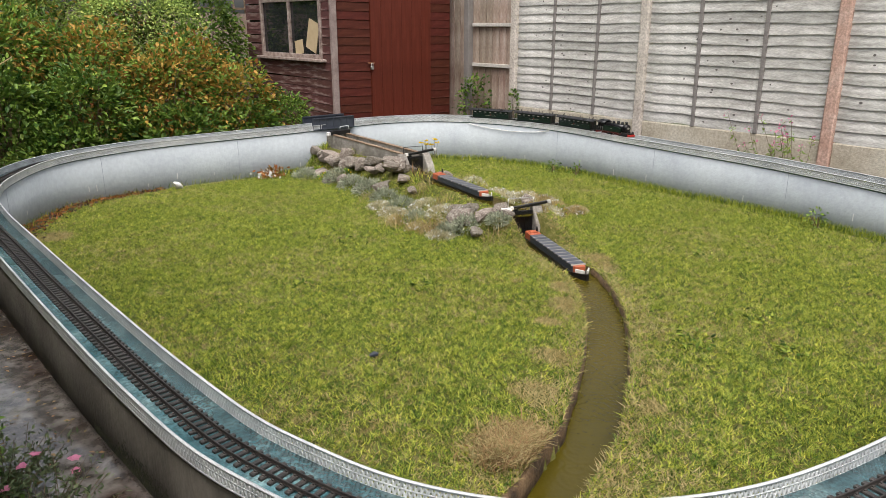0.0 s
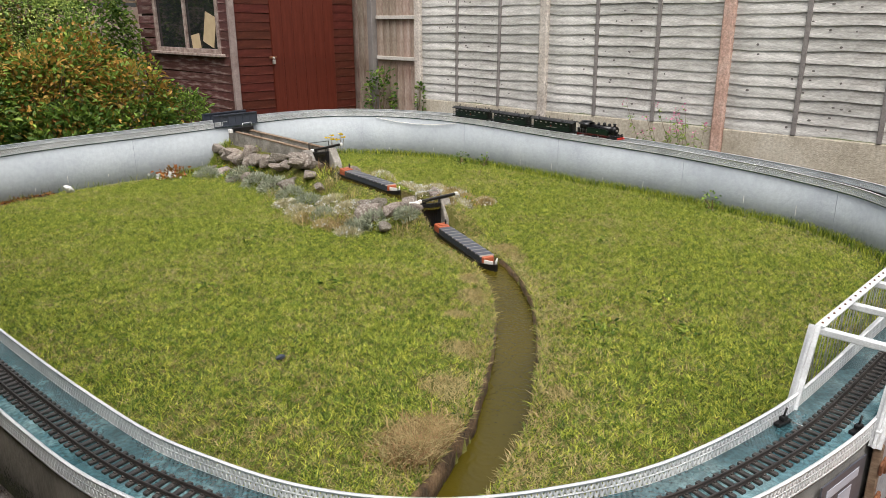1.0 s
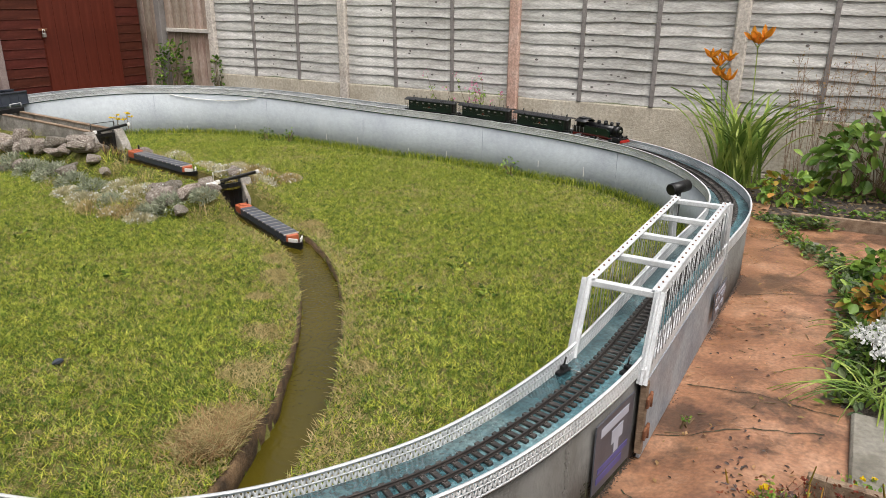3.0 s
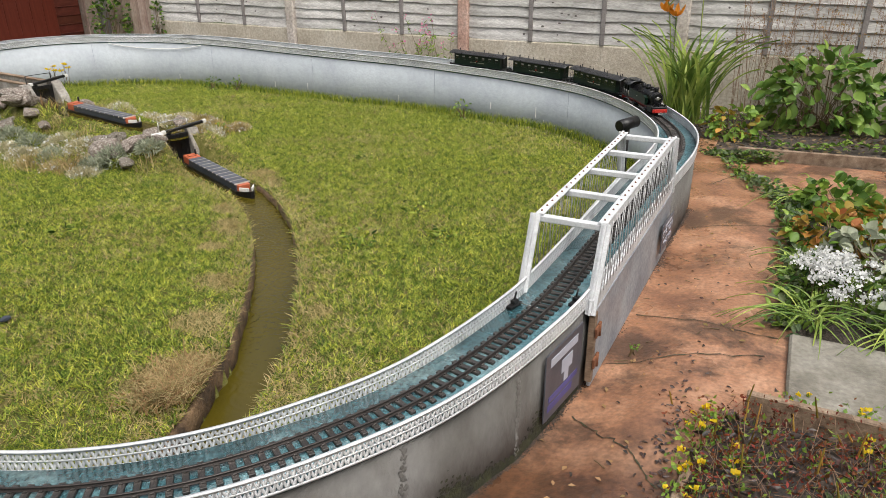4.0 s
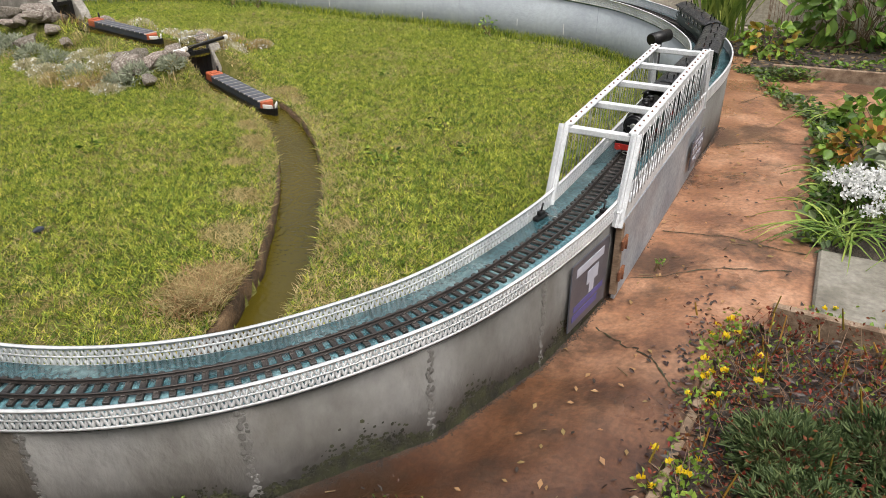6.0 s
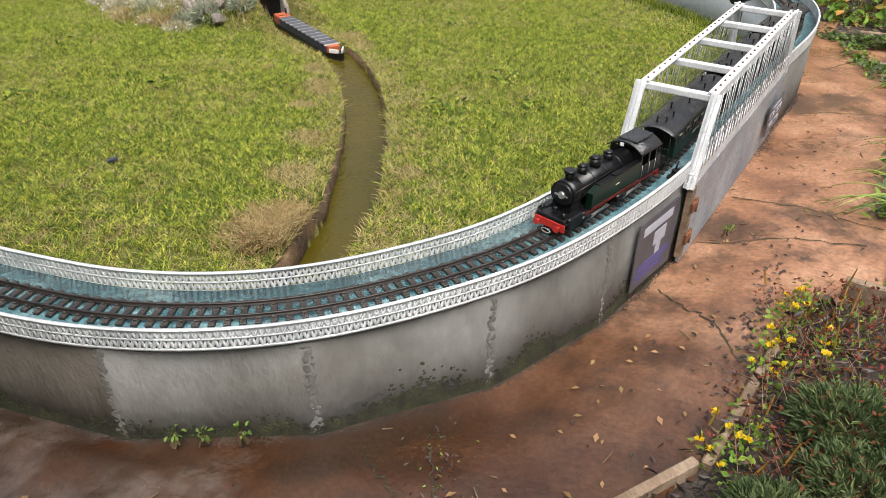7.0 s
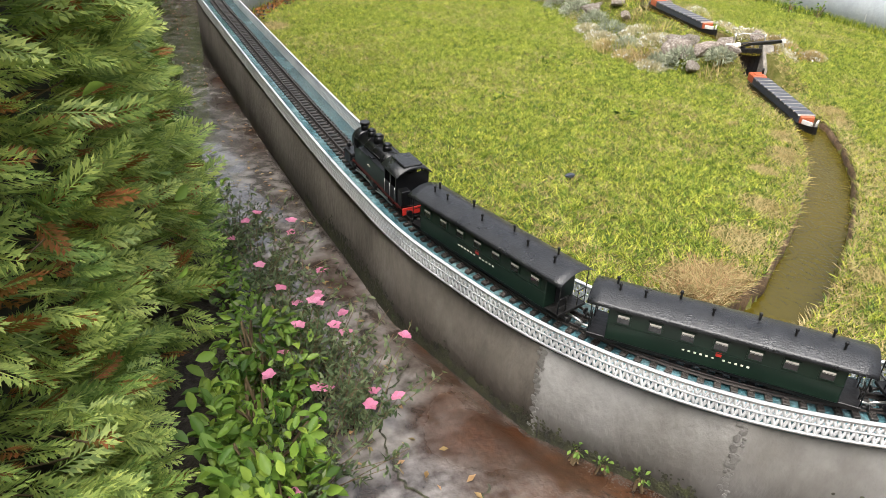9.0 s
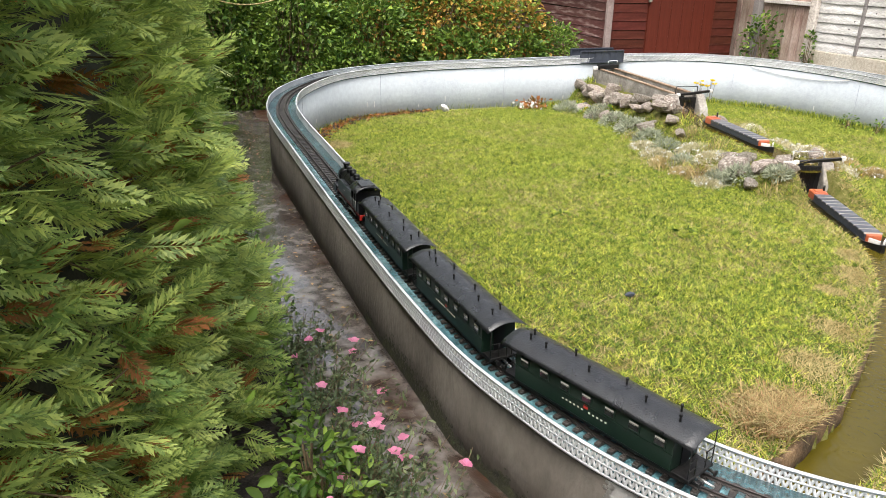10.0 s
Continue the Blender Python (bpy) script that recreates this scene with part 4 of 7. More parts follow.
box(bm, 0.0005, 0.006, 0, 0.2, 0, 0.17, pose(0, W0 + 0.42, WZ0 + 0.01, -8))
part("plank", bm, M_board, win)

# unseen wall behind the viewer and fence behind the shrubs: they close the garden
# added wall, tall enough to keep skylight off the near wall and path
bm = bmesh.new()
box(bm, -9, 7, -4.8, -4.5, -0.4, 4.2)
tagged(part("unseen_back_wall", bm, M_backwall), "plain rendered wall added out of view, closing the garden", "wall", kind="structure")
trellis = tagged(new("trellis_fence"), "brown timber fence topped with trellis behind the shrubs", "fence", kind="structure")
tb = mesh_of("fence_board", (lambda b: (box(b, -0.07, 0.07, -0.01, 0.01, -0.4, 1.5, bevel=0.003), b)[-1])(bmesh.new()), M_gate)
for k in range(72):
    part("fence_board", tb, parent=trellis, m=pose(-4.0 + k * 0.146, 10.6, rng.normal(0, 0.01)))
tl = mesh_of("lath", (lambda b: (box(b, -0.012, 0.012, -0.008, 0.008, 1.5, 2.1, bevel=0.002), b)[-1])(bmesh.new()), M_grout)
for k in range(60):
    part("lath", tl, parent=trellis, m=pose(-4.0 + k * 0.175, 10.6, 0))
for z in (1.55, 1.8, 2.08):
    part("rail", (lambda b: (box(b, -4.1, 6.5, -0.012, 0.012, z, z + 0.03), b)[-1])(bmesh.new()), M_grout, trellis, m=pose(0, 10.58, 0))

# ---- bridge over the wall's gap ----
def angle_bar(bm, a, b, w=0.03, t=0.004, up=(0, 0, 1), flip=1):
    """An L-section bar from a to b."""
    a, b = Vector(a), Vector(b)
    d = (b - a)
    x = d.normalized()
    s = Vector(up).cross(x).normalized() * flip
    u = x.cross(s).normalized() * flip
    m = Matrix.Translation(a) @ Matrix(((x.x, s.x, u.x, 0), (x.y, s.y, u.y, 0), (x.z, s.z, u.z, 0), (0, 0, 0, 1)))
    box(bm, 0, d.length, 0, w, -t, 0, m)
    box(bm, 0, d.length, -t, 0, -w, 0, m)


def rivets(bm, a, b, n, out):
    a, b = Vector(a), Vector(b)
    for i in range(n):
        p = a.lerp(b, (i + 0.5) / n)
        tube(bm, p, p + Vector(out) * 0.004, 0.004, 0.0025, 6, mi=1)


bridge = thing("truss_bridge", "white painted angle-iron truss bridge strung with wire over the track", "bridge")
BL = lambda x: 0.545 - 0.024 * (x - 2.2) + 0.012        # inner side
BR = lambda x: 0.333 - 0.024 * (x - 2.2) - 0.008        # outer side
X0, X1, ZT, ZB = 2.27, 3.40, 0.462, 0.212
corner = {}
for nm, fy in (("in", BL), ("out", BR)):
    corner[nm] = [Vector((X0 - 0.11, fy(X0 - 0.11), ZB - 0.02)), Vector((X0, fy(X0), ZT)), Vector((X1, fy(X1), ZT)), Vector((X1 + 0.05, fy(X1 + 0.05), ZB - 0.02))]
    c = corner[nm]
    sgn = 1 if nm == "in" else -1
    for q, (a, b) in enumerate(((c[0], c[1]), (c[1], c[2]), (c[3], c[2]))):
        bm = bmesh.new()
        if q == 1:
            box(bm, a.x, b.x, -0.002, 0.002, ZT - 0.03, ZT)
            box(bm, a.x, b.x, -0.026 if sgn > 0 else 0.0, 0.0 if sgn > 0 else 0.026, ZT - 0.002, ZT + 0.002)
            bmesh.ops.transform(bm, matrix=Matrix.Translation((0, fy(0), 0)) @ Matrix.Shear('XY', 4, (0, 0)), verts=bm.verts)
            for v in bm.verts:
                v.co.y += -0.024 * v.co.x
            rivets(bm, a + Vector((0, -sgn * 0.012, 0.002)), b + Vector((0, -sgn * 0.012, 0.002)), 22, (0, 0, 1))
        else:
            d = b - a
            m = Matrix.Translation(a) @ d.to_track_quat('Z', 'Y').to_matrix().to_4x4()
            box(bm, -0.017, 0.017, -0.004, 0.004, 0, d.length, m, bevel=0.001)
            box(bm, -0.004, 0.004, -0.017, 0.017, 0, d.length, m)
            rivets(bm, a.lerp(b, 0.1) + Vector((0, sgn * 0.004, 0)), b + Vector((0, sgn * 0.004, 0)), 6, (0, sgn, 0))
        part("top_chord" if q == 1 else "end_post", bm, [M_alu, M_rust], bridge)
    bm = bmesh.new()
    box(bm, X0 - 0.11, X1 + 0.06, -0.008, 0.008, ZB - 0.018, ZB + 0.034, bevel=0.003)
    for v in bm.verts:
        v.co.y += fy(v.co.x)
    part("bottom_chord", bm, M_alu, bridge)
    n = 30
    A, B = [], []
    for i in range(n):
        xa = X0 - 0.06 + (X1 - X0 + 0.08) * (i + 0.5) / n
        xb = xa + (0.045 if i % 2 else 0.03)
        xb = min(max(xb, X0 + 0.005), X1 - 0.005)
        A.append((xa, fy(xa) + sgn * 0.009, ZB + 0.02))
        B.append((xb, fy(xb) + sgn * 0.004, ZT - 0.012))
        if i % 3 == 0:
            A.append((xa, fy(xa) + sgn * 0.009, ZB + 0.02))
            B.append((max(xa - 0.05, X0 + 0.005), fy(xa) + sgn * 0.004, ZT - 0.012))
    for a, b in zip(A, B):
        part("wire", (lambda bm: (tube(bm, a, b, 0.0015, None, 5), bm)[-1])(bmesh.new()), M_wire, bridge)
for i in range(5):
    x = X0 + 0.012 + (X1 - X0 - 0.024) * i / 4
    bm = bmesh.new()
    box(bm, x - 0.012, x + 0.012, BR(x) + 0.001, BL(x) - 0.001, ZT - 0.028, ZT - 0.006, bevel=0.003)
    part("cross_beam", bm, M_alu, bridge)

# board that closes the lifting section, hinges and catches
panel = thing("lifting_panel", "slate grey board closing the gate under the bridge", "panel")
bm = bmesh.new()
n = 14
for i in range(n):
    xa, xb = 2.19 + 1.26 * i / n, 2.19 + 1.26 * (i + 1) / n
    pa, pb = 0.338 - 0.012 - 0.024 * (xa - 2.2), 0.338 - 0.012 - 0.024 * (xb - 2.2)
    vs = [bm.verts.new(c) for c in ((xa, pa - 0.012, -0.09), (xb, pb - 0.012, -0.09), (xb, pb - 0.012, 0.196), (xa, pa - 0.012, 0.196), (xa, pa, -0.09), (xb, pb, -0.09), (xb, pb, 0.196), (xa, pa, 0.196))]
    for q in ((0, 1, 2, 3), (3, 2, 6, 7), (0, 4, 5, 1), (4, 7, 6, 5), (0, 3, 7, 4), (1, 5, 6, 2)):
        bm.faces.new([vs[k] for k in q])
bmesh.ops.remove_doubles(bm, verts=bm.verts, dist=0.0005)
part("board", bm, M_panel, panel)
bm = bmesh.new()
box(bm, 2.165, 2.188, 0.306, 0.33, -0.06, 0.20, bevel=0.003)
part("jamb", bm, M_grout, panel)
for z in (0.0, 0.115):
    bm = bmesh.new()
    box(bm, 2.155, 2.215, 0.297, 0.306, z, z + 0.035, bevel=0.002)
    tube(bm, (2.188, 0.298, z - 0.004), (2.188, 0.298, z + 0.04), 0.006)
    part("hinge", bm, M_rust, panel)


def sign(name, label, x, w, h, z, mat, rows, text=()):
    i = int(np.argmin(np.hypot(offset(WIDE)[:, 0] - x, offset(WIDE)[:, 1] - np.interp(x, [1.9, 2.2, 3.3], [0.38, 0.372, 0.305]))))
    p, nn = offset(WIDE)[i], normals(EDGE_IN)[i]
    m = Matrix.Translation((p[0], p[1], z)) @ Matrix.Rotation(math.atan2(nn[1], nn[0]) + math.pi / 2, 4, 'Z')
    s = thing(name, label, "sign", m)
    bm = bmesh.new()
    box(bm, -w / 2, w / 2, -0.005, 0.0, 0, h, bevel=0.001)
    part("plate", bm, mat, s)
    for x0, x1, z0, z1, c in rows:
        bm = bmesh.new()
        box(bm, x0 * w - w / 2, x1 * w - w / 2, -0.0062, -0.0048, z0 * h, z1 * h)
        part("printed_bar", bm, c, s)
    for k, (word, zz, size) in enumerate(text):
        cu = bpy.data.curves.new("word", 'FONT')
        cu.body, cu.size, cu.extrude, cu.align_x = word, size, 0.0006, 'CENTER'
        o = new("lettering", cu)
        o.parent = s
        o.matrix_basis = pose(0, -0.0056, zz, 90, 0, 0)
        cu.materials.append(M_print)
    return s


sg = sign("notice_plate", "faded blue grey printed plate screwed to the wall", 2.01, 0.25, 0.235, -0.05, M_sign,
          [(0.12, 0.85, 0.78, 0.9, M_print), (0.42, 0.72, 0.52, 0.72, M_print), (0.5, 0.62, 0.36, 0.54, M_print), (0.1, 0.9, 0.26, 0.34, M_blue), (0.08, 0.75, 0.12, 0.22, M_blue)])
sg2 = sign("station_sign", "small dark violet sign on the grey board", 3.28, 0.22, 0.13, 0.02, M_sign, [(0.2, 0.8, 0.84, 0.92, M_print)], (("STATION", 0.066, 0.045), ("MASTER", 0.02, 0.045)))
sg2.matrix_basis = Matrix.Translation((0.02, -0.022, -0.03)) @ sg2.matrix_basis

# mallet standing behind the bridge
mal = thing("rubber_mallet", "black rubber mallet standing on its handle beside the wall", "mallet", pose(3.88, 0.60, 0, 2, -3, -28))
zg = float(ground(3.88, 0.60))
bm = bmesh.new()
tube(bm, (0, 0, zg), (0, 0, 0.375), 0.011, 0.013, 10)
tube(bm, (0, 0, zg), (0, 0, zg + 0.18), 0.016, 0.014, 10)
part("handle", bm, M_black, mal)
bm = bmesh.new()
tube(bm, (-0.062, 0, 0.39), (0.062, 0, 0.39), 0.03, None, 18)
tube(bm, (-0.066, 0, 0.39), (-0.062, 0, 0.39), 0.026, 0.03, 18)
tube(bm, (0.062, 0, 0.39), (0.066, 0, 0.39), 0.03, 0.026, 18)
part("head", bm, M_black, mal)

# point levers by the bridge
for x, y in ((2.06, 0.545), (2.16, 0.375)):
    lv = thing("point_lever", "small black point lever with wire rod beside the track", "lever", pose(x, y, DECK, 0, 0, -15), group="point levers")
    bm = bmesh.new()
    box(bm, -0.03, 0.03, -0.01, 0.01, 0, 0.012, bevel=0.002)
    box(bm, -0.01, 0.014, -0.008, 0.008, 0.012, 0.026, bevel=0.002)
    part("base", bm, M_black, lv)
    bm = bmesh.new()
    tube(bm, (0, 0, 0.02), (0.012, 0, 0.05), 0.003)
    part("arm", bm, M_black, lv)
    bm = bmesh.new()
    tube(bm, (0.02, 0, 0.008), (0.03, -0.07 if y > 0.5 else 0.05, 0.008), 0.0018, None, 6)
    part("rod", bm, M_steel, lv)

# two plate girders where the line crosses the canal's head
gird = thing("plate_girder_bridge", "navy plate girders on both sides of the track", "bridge")
for y, x0 in ((7.165, 4.03), (7.385, 4.03)):
    bm = bmesh.new()
    L = 0.53
    box(bm, x0, x0 + L, y - 0.006, y + 0.006, 0.215, 0.345, bevel=0.002)
    for z in (0.22, 0.34):
        box(bm, x0 - 0.003, x0 + L + 0.003, y - 0.018, y + 0.018, z - 0.005, z + 0.005)
    for k in range(7):
        box(bm, x0 + k * L / 6 - 0.003, x0 + k * L / 6 + 0.003, y - 0.014, y + 0.014, 0.222, 0.338)
    part("girder", bm, M_navy, gird)


# ---- canal locks, boats and rockery ----
def stone_mesh(seed, flat=0.6):
    bm = bmesh.new()
    bmesh.ops.create_icosphere(bm, subdivisions=2, radius=1)
    r = random.Random(seed)
    o = Vector((r.uniform(-9, 9), r.uniform(-9, 9), r.uniform(-9, 9)))
    for v in bm.verts:
        n = noise.noise(v.co * 0.9 + o) * 0.45 + noise.noise(v.co * 2.3 + o) * 0.16
        v.co *= 1 + n
    for q in range(11):
        d = Vector((r.gauss(0, 1), r.gauss(0, 1), r.gauss(0, 1))).normalized()
        lim = r.uniform(0.45, 0.75)
        for v in bm.verts:
            over = v.co.dot(d) - lim
            if over > 0:
                v.co -= d * over
    for v in bm.verts:
        v.co.z *= flat
    return mesh_of("stone", bm, M_stone)


stones = [stone_mesh(i, 0.55 + 0.1 * (i % 4)) for i in range(6)]
rs = random.Random(5)


def top_of(x, y):
    return float(lawn_height(np.array(x), np.array(y)))


def put_stone(x, y, size, rz=None, lift=0.25):
    o = new("rockery_stone", rs.choice(stones))
    o.matrix_basis = pose(x, y, top_of(x, y) + size * lift, rs.uniform(-14, 14), rs.uniform(-14, 14), rs.uniform(0, 360) if rz is None else rz) @ Matrix.Diagonal((size * rs.uniform(0.9, 1.5), size * rs.uniform(0.7, 1.0), size, 1))
    return tagged(o, "rough brown and grey stone bedded in the rockery bank", "stone", "rockery stones")


for k in range(17):
    t = k / 16
    x, y = 4.05 + 0.10 * t - 0.14 + rs.uniform(-0.05, 0.03), 5.35 + 1.75 * t
    put_stone(x, y, rs.uniform(0.08, 0.13), lift=0.7)
    if k % 3 != 2:
        put_stone(x - rs.uniform(0.1, 0.2), y + rs.uniform(-0.08, 0.08), rs.uniform(0.06, 0.12))
for x, y, s in ((3.84, 5.2, 0.10), (3.74, 4.95, 0.08), (3.58, 4.0, 0.09), (3.5, 3.78, 0.1), (3.44, 3.95, 0.12), (3.38, 3.72, 0.08), (3.58, 3.62, 0.07), (3.96, 3.78, 0.08), (4.1, 3.9, 0.09), (3.9, 5.35, 0.14), (4.3, 5.2, 0.1), (3.52, 4.12, 0.1), (3.66, 3.74, 0.09)):
    put_stone(x, y, s, lift=0.35)

# concrete trough
tr = thing("concrete_trough", "stained concrete channel carrying the top pound of the canal", "trough")
for side in (-1, 1):
    bm = bmesh.new()
    t = np.gradient(TROUGH, axis=0)
    t /= np.linalg.norm(t, axis=1)[:, None]
    nn = np.stack([-t[:, 1], t[:, 0]], 1) * side
    prev = None
    for p, q in zip(TROUGH, nn):
        ring = [bm.verts.new((p[0] + q[0] * d, p[1] + q[1] * d, z)) for d, z in ((0.07, -0.1), (0.07, 0.165), (0.105, 0.165), (0.112, -0.2))]
        if prev:
            for k in range(4):
                bm.faces.new([prev[k], prev[(k + 1) % 4], ring[(k + 1) % 4], ring[k]])
        else:
            bm.faces.new(ring)
        prev = ring
    bm.faces.new(prev[::-1])
    bmesh.ops.recalc_face_normals(bm, faces=bm.faces)
    part("side_wall", bm, M_conc, tr)
    bm = bmesh.new()
    for v0, v1, a, b in ((TROUGH[0], TROUGH[1], nn[0], nn[1]), (TROUGH[1], TROUGH[3], nn[1], nn[3])):
        qa = [bm.verts.new((v0[0] + a[0] * d, v0[1] + a[1] * d, z)) for d, z in ((0.066, 0.166), (0.066, 0.176), (0.108, 0.176), (0.108, 0.166))]
        qb = [bm.verts.new((v1[0] + b[0] * d, v1[1] + b[1] * d, z)) for d, z in ((0.066, 0.166), (0.066, 0.176), (0.108, 0.176), (0.108, 0.166))]
        for k in range(4):
            bm.faces.new([qa[k], qa[(k + 1) % 4], qb[(k + 1) % 4], qb[k]])
    bmesh.ops.recalc_face_normals(bm, faces=bm.faces)
    part("coping", bm, M_grout, tr)


def lock(x, y, rz, level, low, beam_up=0.0):
    """A lock: two sloping white cheeks, the dark opening between them, gate and balance beam."""
    lk = thing("canal_lock", "small canal lock with black gate, white-tipped balance beam and concrete cheeks", "lock", pose(x, y, 0, 0, 0, rz), group="canal locks")
    for s in (-1, 1):
        bm = bmesh.new()
        w = s * 0.085
        v = []
        for dx in (0, s * 0.075):
            v.append([bm.verts.new((w + dx, yy, zz)) for yy, zz in ((-0.13, low - 0.05), (0.06, low - 0.05), (0.06, level + 0.055), (0.0, level + 0.055), (-0.1, low + 0.06))])
        bm.faces.new(v[0])
        bm.faces.new(v[1][::-1])
        for k in range(5):
            bm.faces.new([v[0][k], v[1][k], v[1][(k + 1) % 5], v[0][(k + 1) % 5]])
        bmesh.ops.recalc_face_normals(bm, faces=bm.faces)
        bmesh.ops.bevel(bm, geom=bm.edges[:], offset=0.006, segments=1, affect='EDGES')
        part("cheek", bm, M_white if s < 0 and not beam_up else M_conc, lk)
    bm = bmesh.new()
    box(bm, -0.084, 0.084, 0.0, 0.016, low - 0.05, level + 0.03)
    gt = part("gate", bm, M_black, lk)
    for k in range(5):
        part("gate_plank", (lambda q: (box(q, -0.08 + k * 0.034, -0.054 + k * 0.034, -0.004, -0.0003, low - 0.04, level + 0.025), q)[-1])(bmesh.new()), M_black, gt)
    bm = bmesh.new()
    m = Matrix.Translation((0.03, 0.02, level + 0.06)) @ Matrix.Rotation(radians(-6), 4, 'Y')
    box(bm, -0.09, 0.18, -0.011, 0.011, -0.010, 0.011, m, bevel=0.003)
    box(bm, -0.09, -0.06, -0.012, 0.012, -0.05, -0.01, m)
    beam = part("balance_beam", bm, M_black, lk)
    bm = bmesh.new()
    box(bm, 0.181, 0.206, -0.013, 0.013, -0.012, 0.013, m, bevel=0.003)
    part("beam_tip", bm, M_white, beam, "white painted tip")
    bm = bmesh.new()
    box(bm, -0.118, -0.091, -0.013, 0.013, -0.012, 0.013, m, bevel=0.003)
    part("beam_tip", bm, M_white, beam, "white painted tip")
    bm = bmesh.new()
    tube(bm, (-0.1, 0.03, level + 0.05), (-0.1, 0.03, level + 0.12), 0.004, None, 6)
    tube(bm, (0.1, 0.03, level + 0.05), (0.1, 0.03, level + 0.12), 0.004, None, 6)
    tube(bm, (-0.1, 0.03, level + 0.12), (0.1, 0.03, level + 0.12), 0.003, None, 6)
    part("handrail", bm, M_steel if not beam_up else M_black, lk)
    return lk


lock(3.74, 3.62, -22, WATER2, WATER1)
lock(4.12, 5.42, -12, WATER3, WATER2, 1)
lk = thing("sluice_gate", "small black sluice under the girders with a bent wire handle", "sluice", pose(4.29, 7.02, 0.165))
bm = bmesh.new()
box(bm, -0.12, 0.12, -0.03, 0.03, 0, 0.05, bevel=0.004)
part("frame", bm, M_black, lk)
bm = bmesh.new()
for a, b in (((0.0, 0, 0.05), (0.0, 0, 0.085)), ((0.0, 0, 0.085), (0.11, 0, 0.09)), ((0.11, 0, 0.09), (0.11, 0, 0.05))):
    tube(bm, a, b, 0.004, None, 6)
part("handle", bm, M_alu, lk)
bm = bmesh.new()
box(bm, -0.17, -0.13, -0.02, 0.02, 0, 0.035, bevel=0.004)
part("block", bm, M_white, lk)


def boat(x, y, rz, level):
    """A narrowboat model, bow at -y, about a metre long."""
    b = thing("narrowboat", "model narrowboat with dark slatted roof and orange cabin ends", "boat", pose(x, y, level, 0, 0, rz), group="narrowboats")
    L, W = 0.98, 0.054
    bm = bmesh.new()
    st = [(-L / 2, 0.010, 0.045), (-L / 2 + 0.05, 0.036, 0.036), (-L / 2 + 0.12, W, 0.025), (L / 2 - 0.08, W, 0.025), (L / 2 - 0.02, 0.042, 0.03), (L / 2, 0.026, 0.032)]
    prev = None
    for yy, w, z in st:
        ring = [bm.verts.new(c) for c in ((-w * 0.9, yy, -0.03), (-w, yy, z), (-w + 0.006, yy, z), (w - 0.006, yy, z), (w, yy, z), (w * 0.9, yy, -0.03))]
        if prev:
            for k in range(6):
                bm.faces.new([prev[k], prev[(k + 1) % 6], ring[(k + 1) % 6], ring[k]])
        else:
            bm.faces.new(ring)
        prev = ring
    bm.faces.new(prev[::-1])
    bmesh.ops.recalc_face_normals(bm, faces=bm.faces)
    hull = part("hull", bm, M_black, b)
    bm = bmesh.new()
    for s in (-1, 1):
        m = Matrix.Translation((s * 0.028, -L / 2 + 0.052, 0.048)) @ Matrix.Rotation(s * 0.95, 4, 'Z')
        box(bm, -0.032, 0.032, -0.004, 0.004, -0.012, 0.012, m, bevel=0.002)
    part("bow_band", bm, M_white, hull, "white band across the bow")
    bm = bmesh.new()
    box(bm, -0.046, 0.046, -L / 2 + 0.13, L / 2 - 0.15, 0.02, 0.060)
    part("hold", bm, M_navy, b)
    bm = bmesh.new()
    box(bm, -0.044, 0.044, L / 2 - 0.15, L / 2 - 0.05, 0.02, 0.075, bevel=0.006)
    box(bm, -0.03, 0.03, L / 2 - 0.13, L / 2 - 0.08, 0.075, 0.082, bevel=0.003)
    part("stern_cabin", bm, M_orange, b)
    bm = bmesh.new()
    tube(bm, (0.02, L / 2 - 0.12, 0.085), (0.02, L / 2 - 0.12, 0.12), 0.007)
    part("chimney", bm, M_black, b)
    bm = bmesh.new()
    box(bm, -0.04, 0.04, -L / 2 + 0.108, -L / 2 + 0.132, 0.02, 0.065, bevel=0.006)
    part("fore_cabin", bm, M_orange, b)
    n = 11
    y0, y1 = -L / 2 + 0.134, L / 2 - 0.152
    sl = mesh_of("roof_slat", (lambda q: (box(q, -0.049, 0.049, 0.002, (y1 - y0) / n - 0.004, 0.0, 0.008, bevel=0.002), q)[-1])(bmesh.new()), M_slate)
    tie = mesh_of("tie", (lambda q: (box(q, -0.0505, 0.0505, -0.0007, 0.0007, 0.0, 0.0094), q)[-1])(bmesh.new()), M_pale)
    for k in range(n):
        part("roof_slat", sl, parent=b, m=pose(0, y0 + k * (y1 - y0) / n, 0.062))
        part("tie", tie, parent=b, m=pose(0, y0 + k * (y1 - y0) / n, 0.061))
    return b


boat(3.555, 3.12, -24, WATER1)
boat(3.95, 4.55, -11, WATER2 - 0.004)

# white pebble against the wall and dark lump on the lawn
o = tagged(new("white_stone", stones[0]), "white quartz stone lying against the wall foot", "stone")
o.matrix_basis = pose(2.42, 7.02, top_of(2.42, 7.02) + 0.03, 0, 60, 30) @ Matrix.Diagonal((0.09, 0.06, 0.06, 1))
o.data = stones[0].copy()
o.data.materials[0] = M_white
o = tagged(new("dark_clod", stones[1].copy()), "dark lump of earth lying on the lawn", "clod")
o.data.materials[0] = M_navy
o.matrix_basis = pose(1.64, 2.48, top_of(1.64, 2.48) + 0.02) @ Matrix.Diagonal((0.026, 0.02, 0.02, 1))

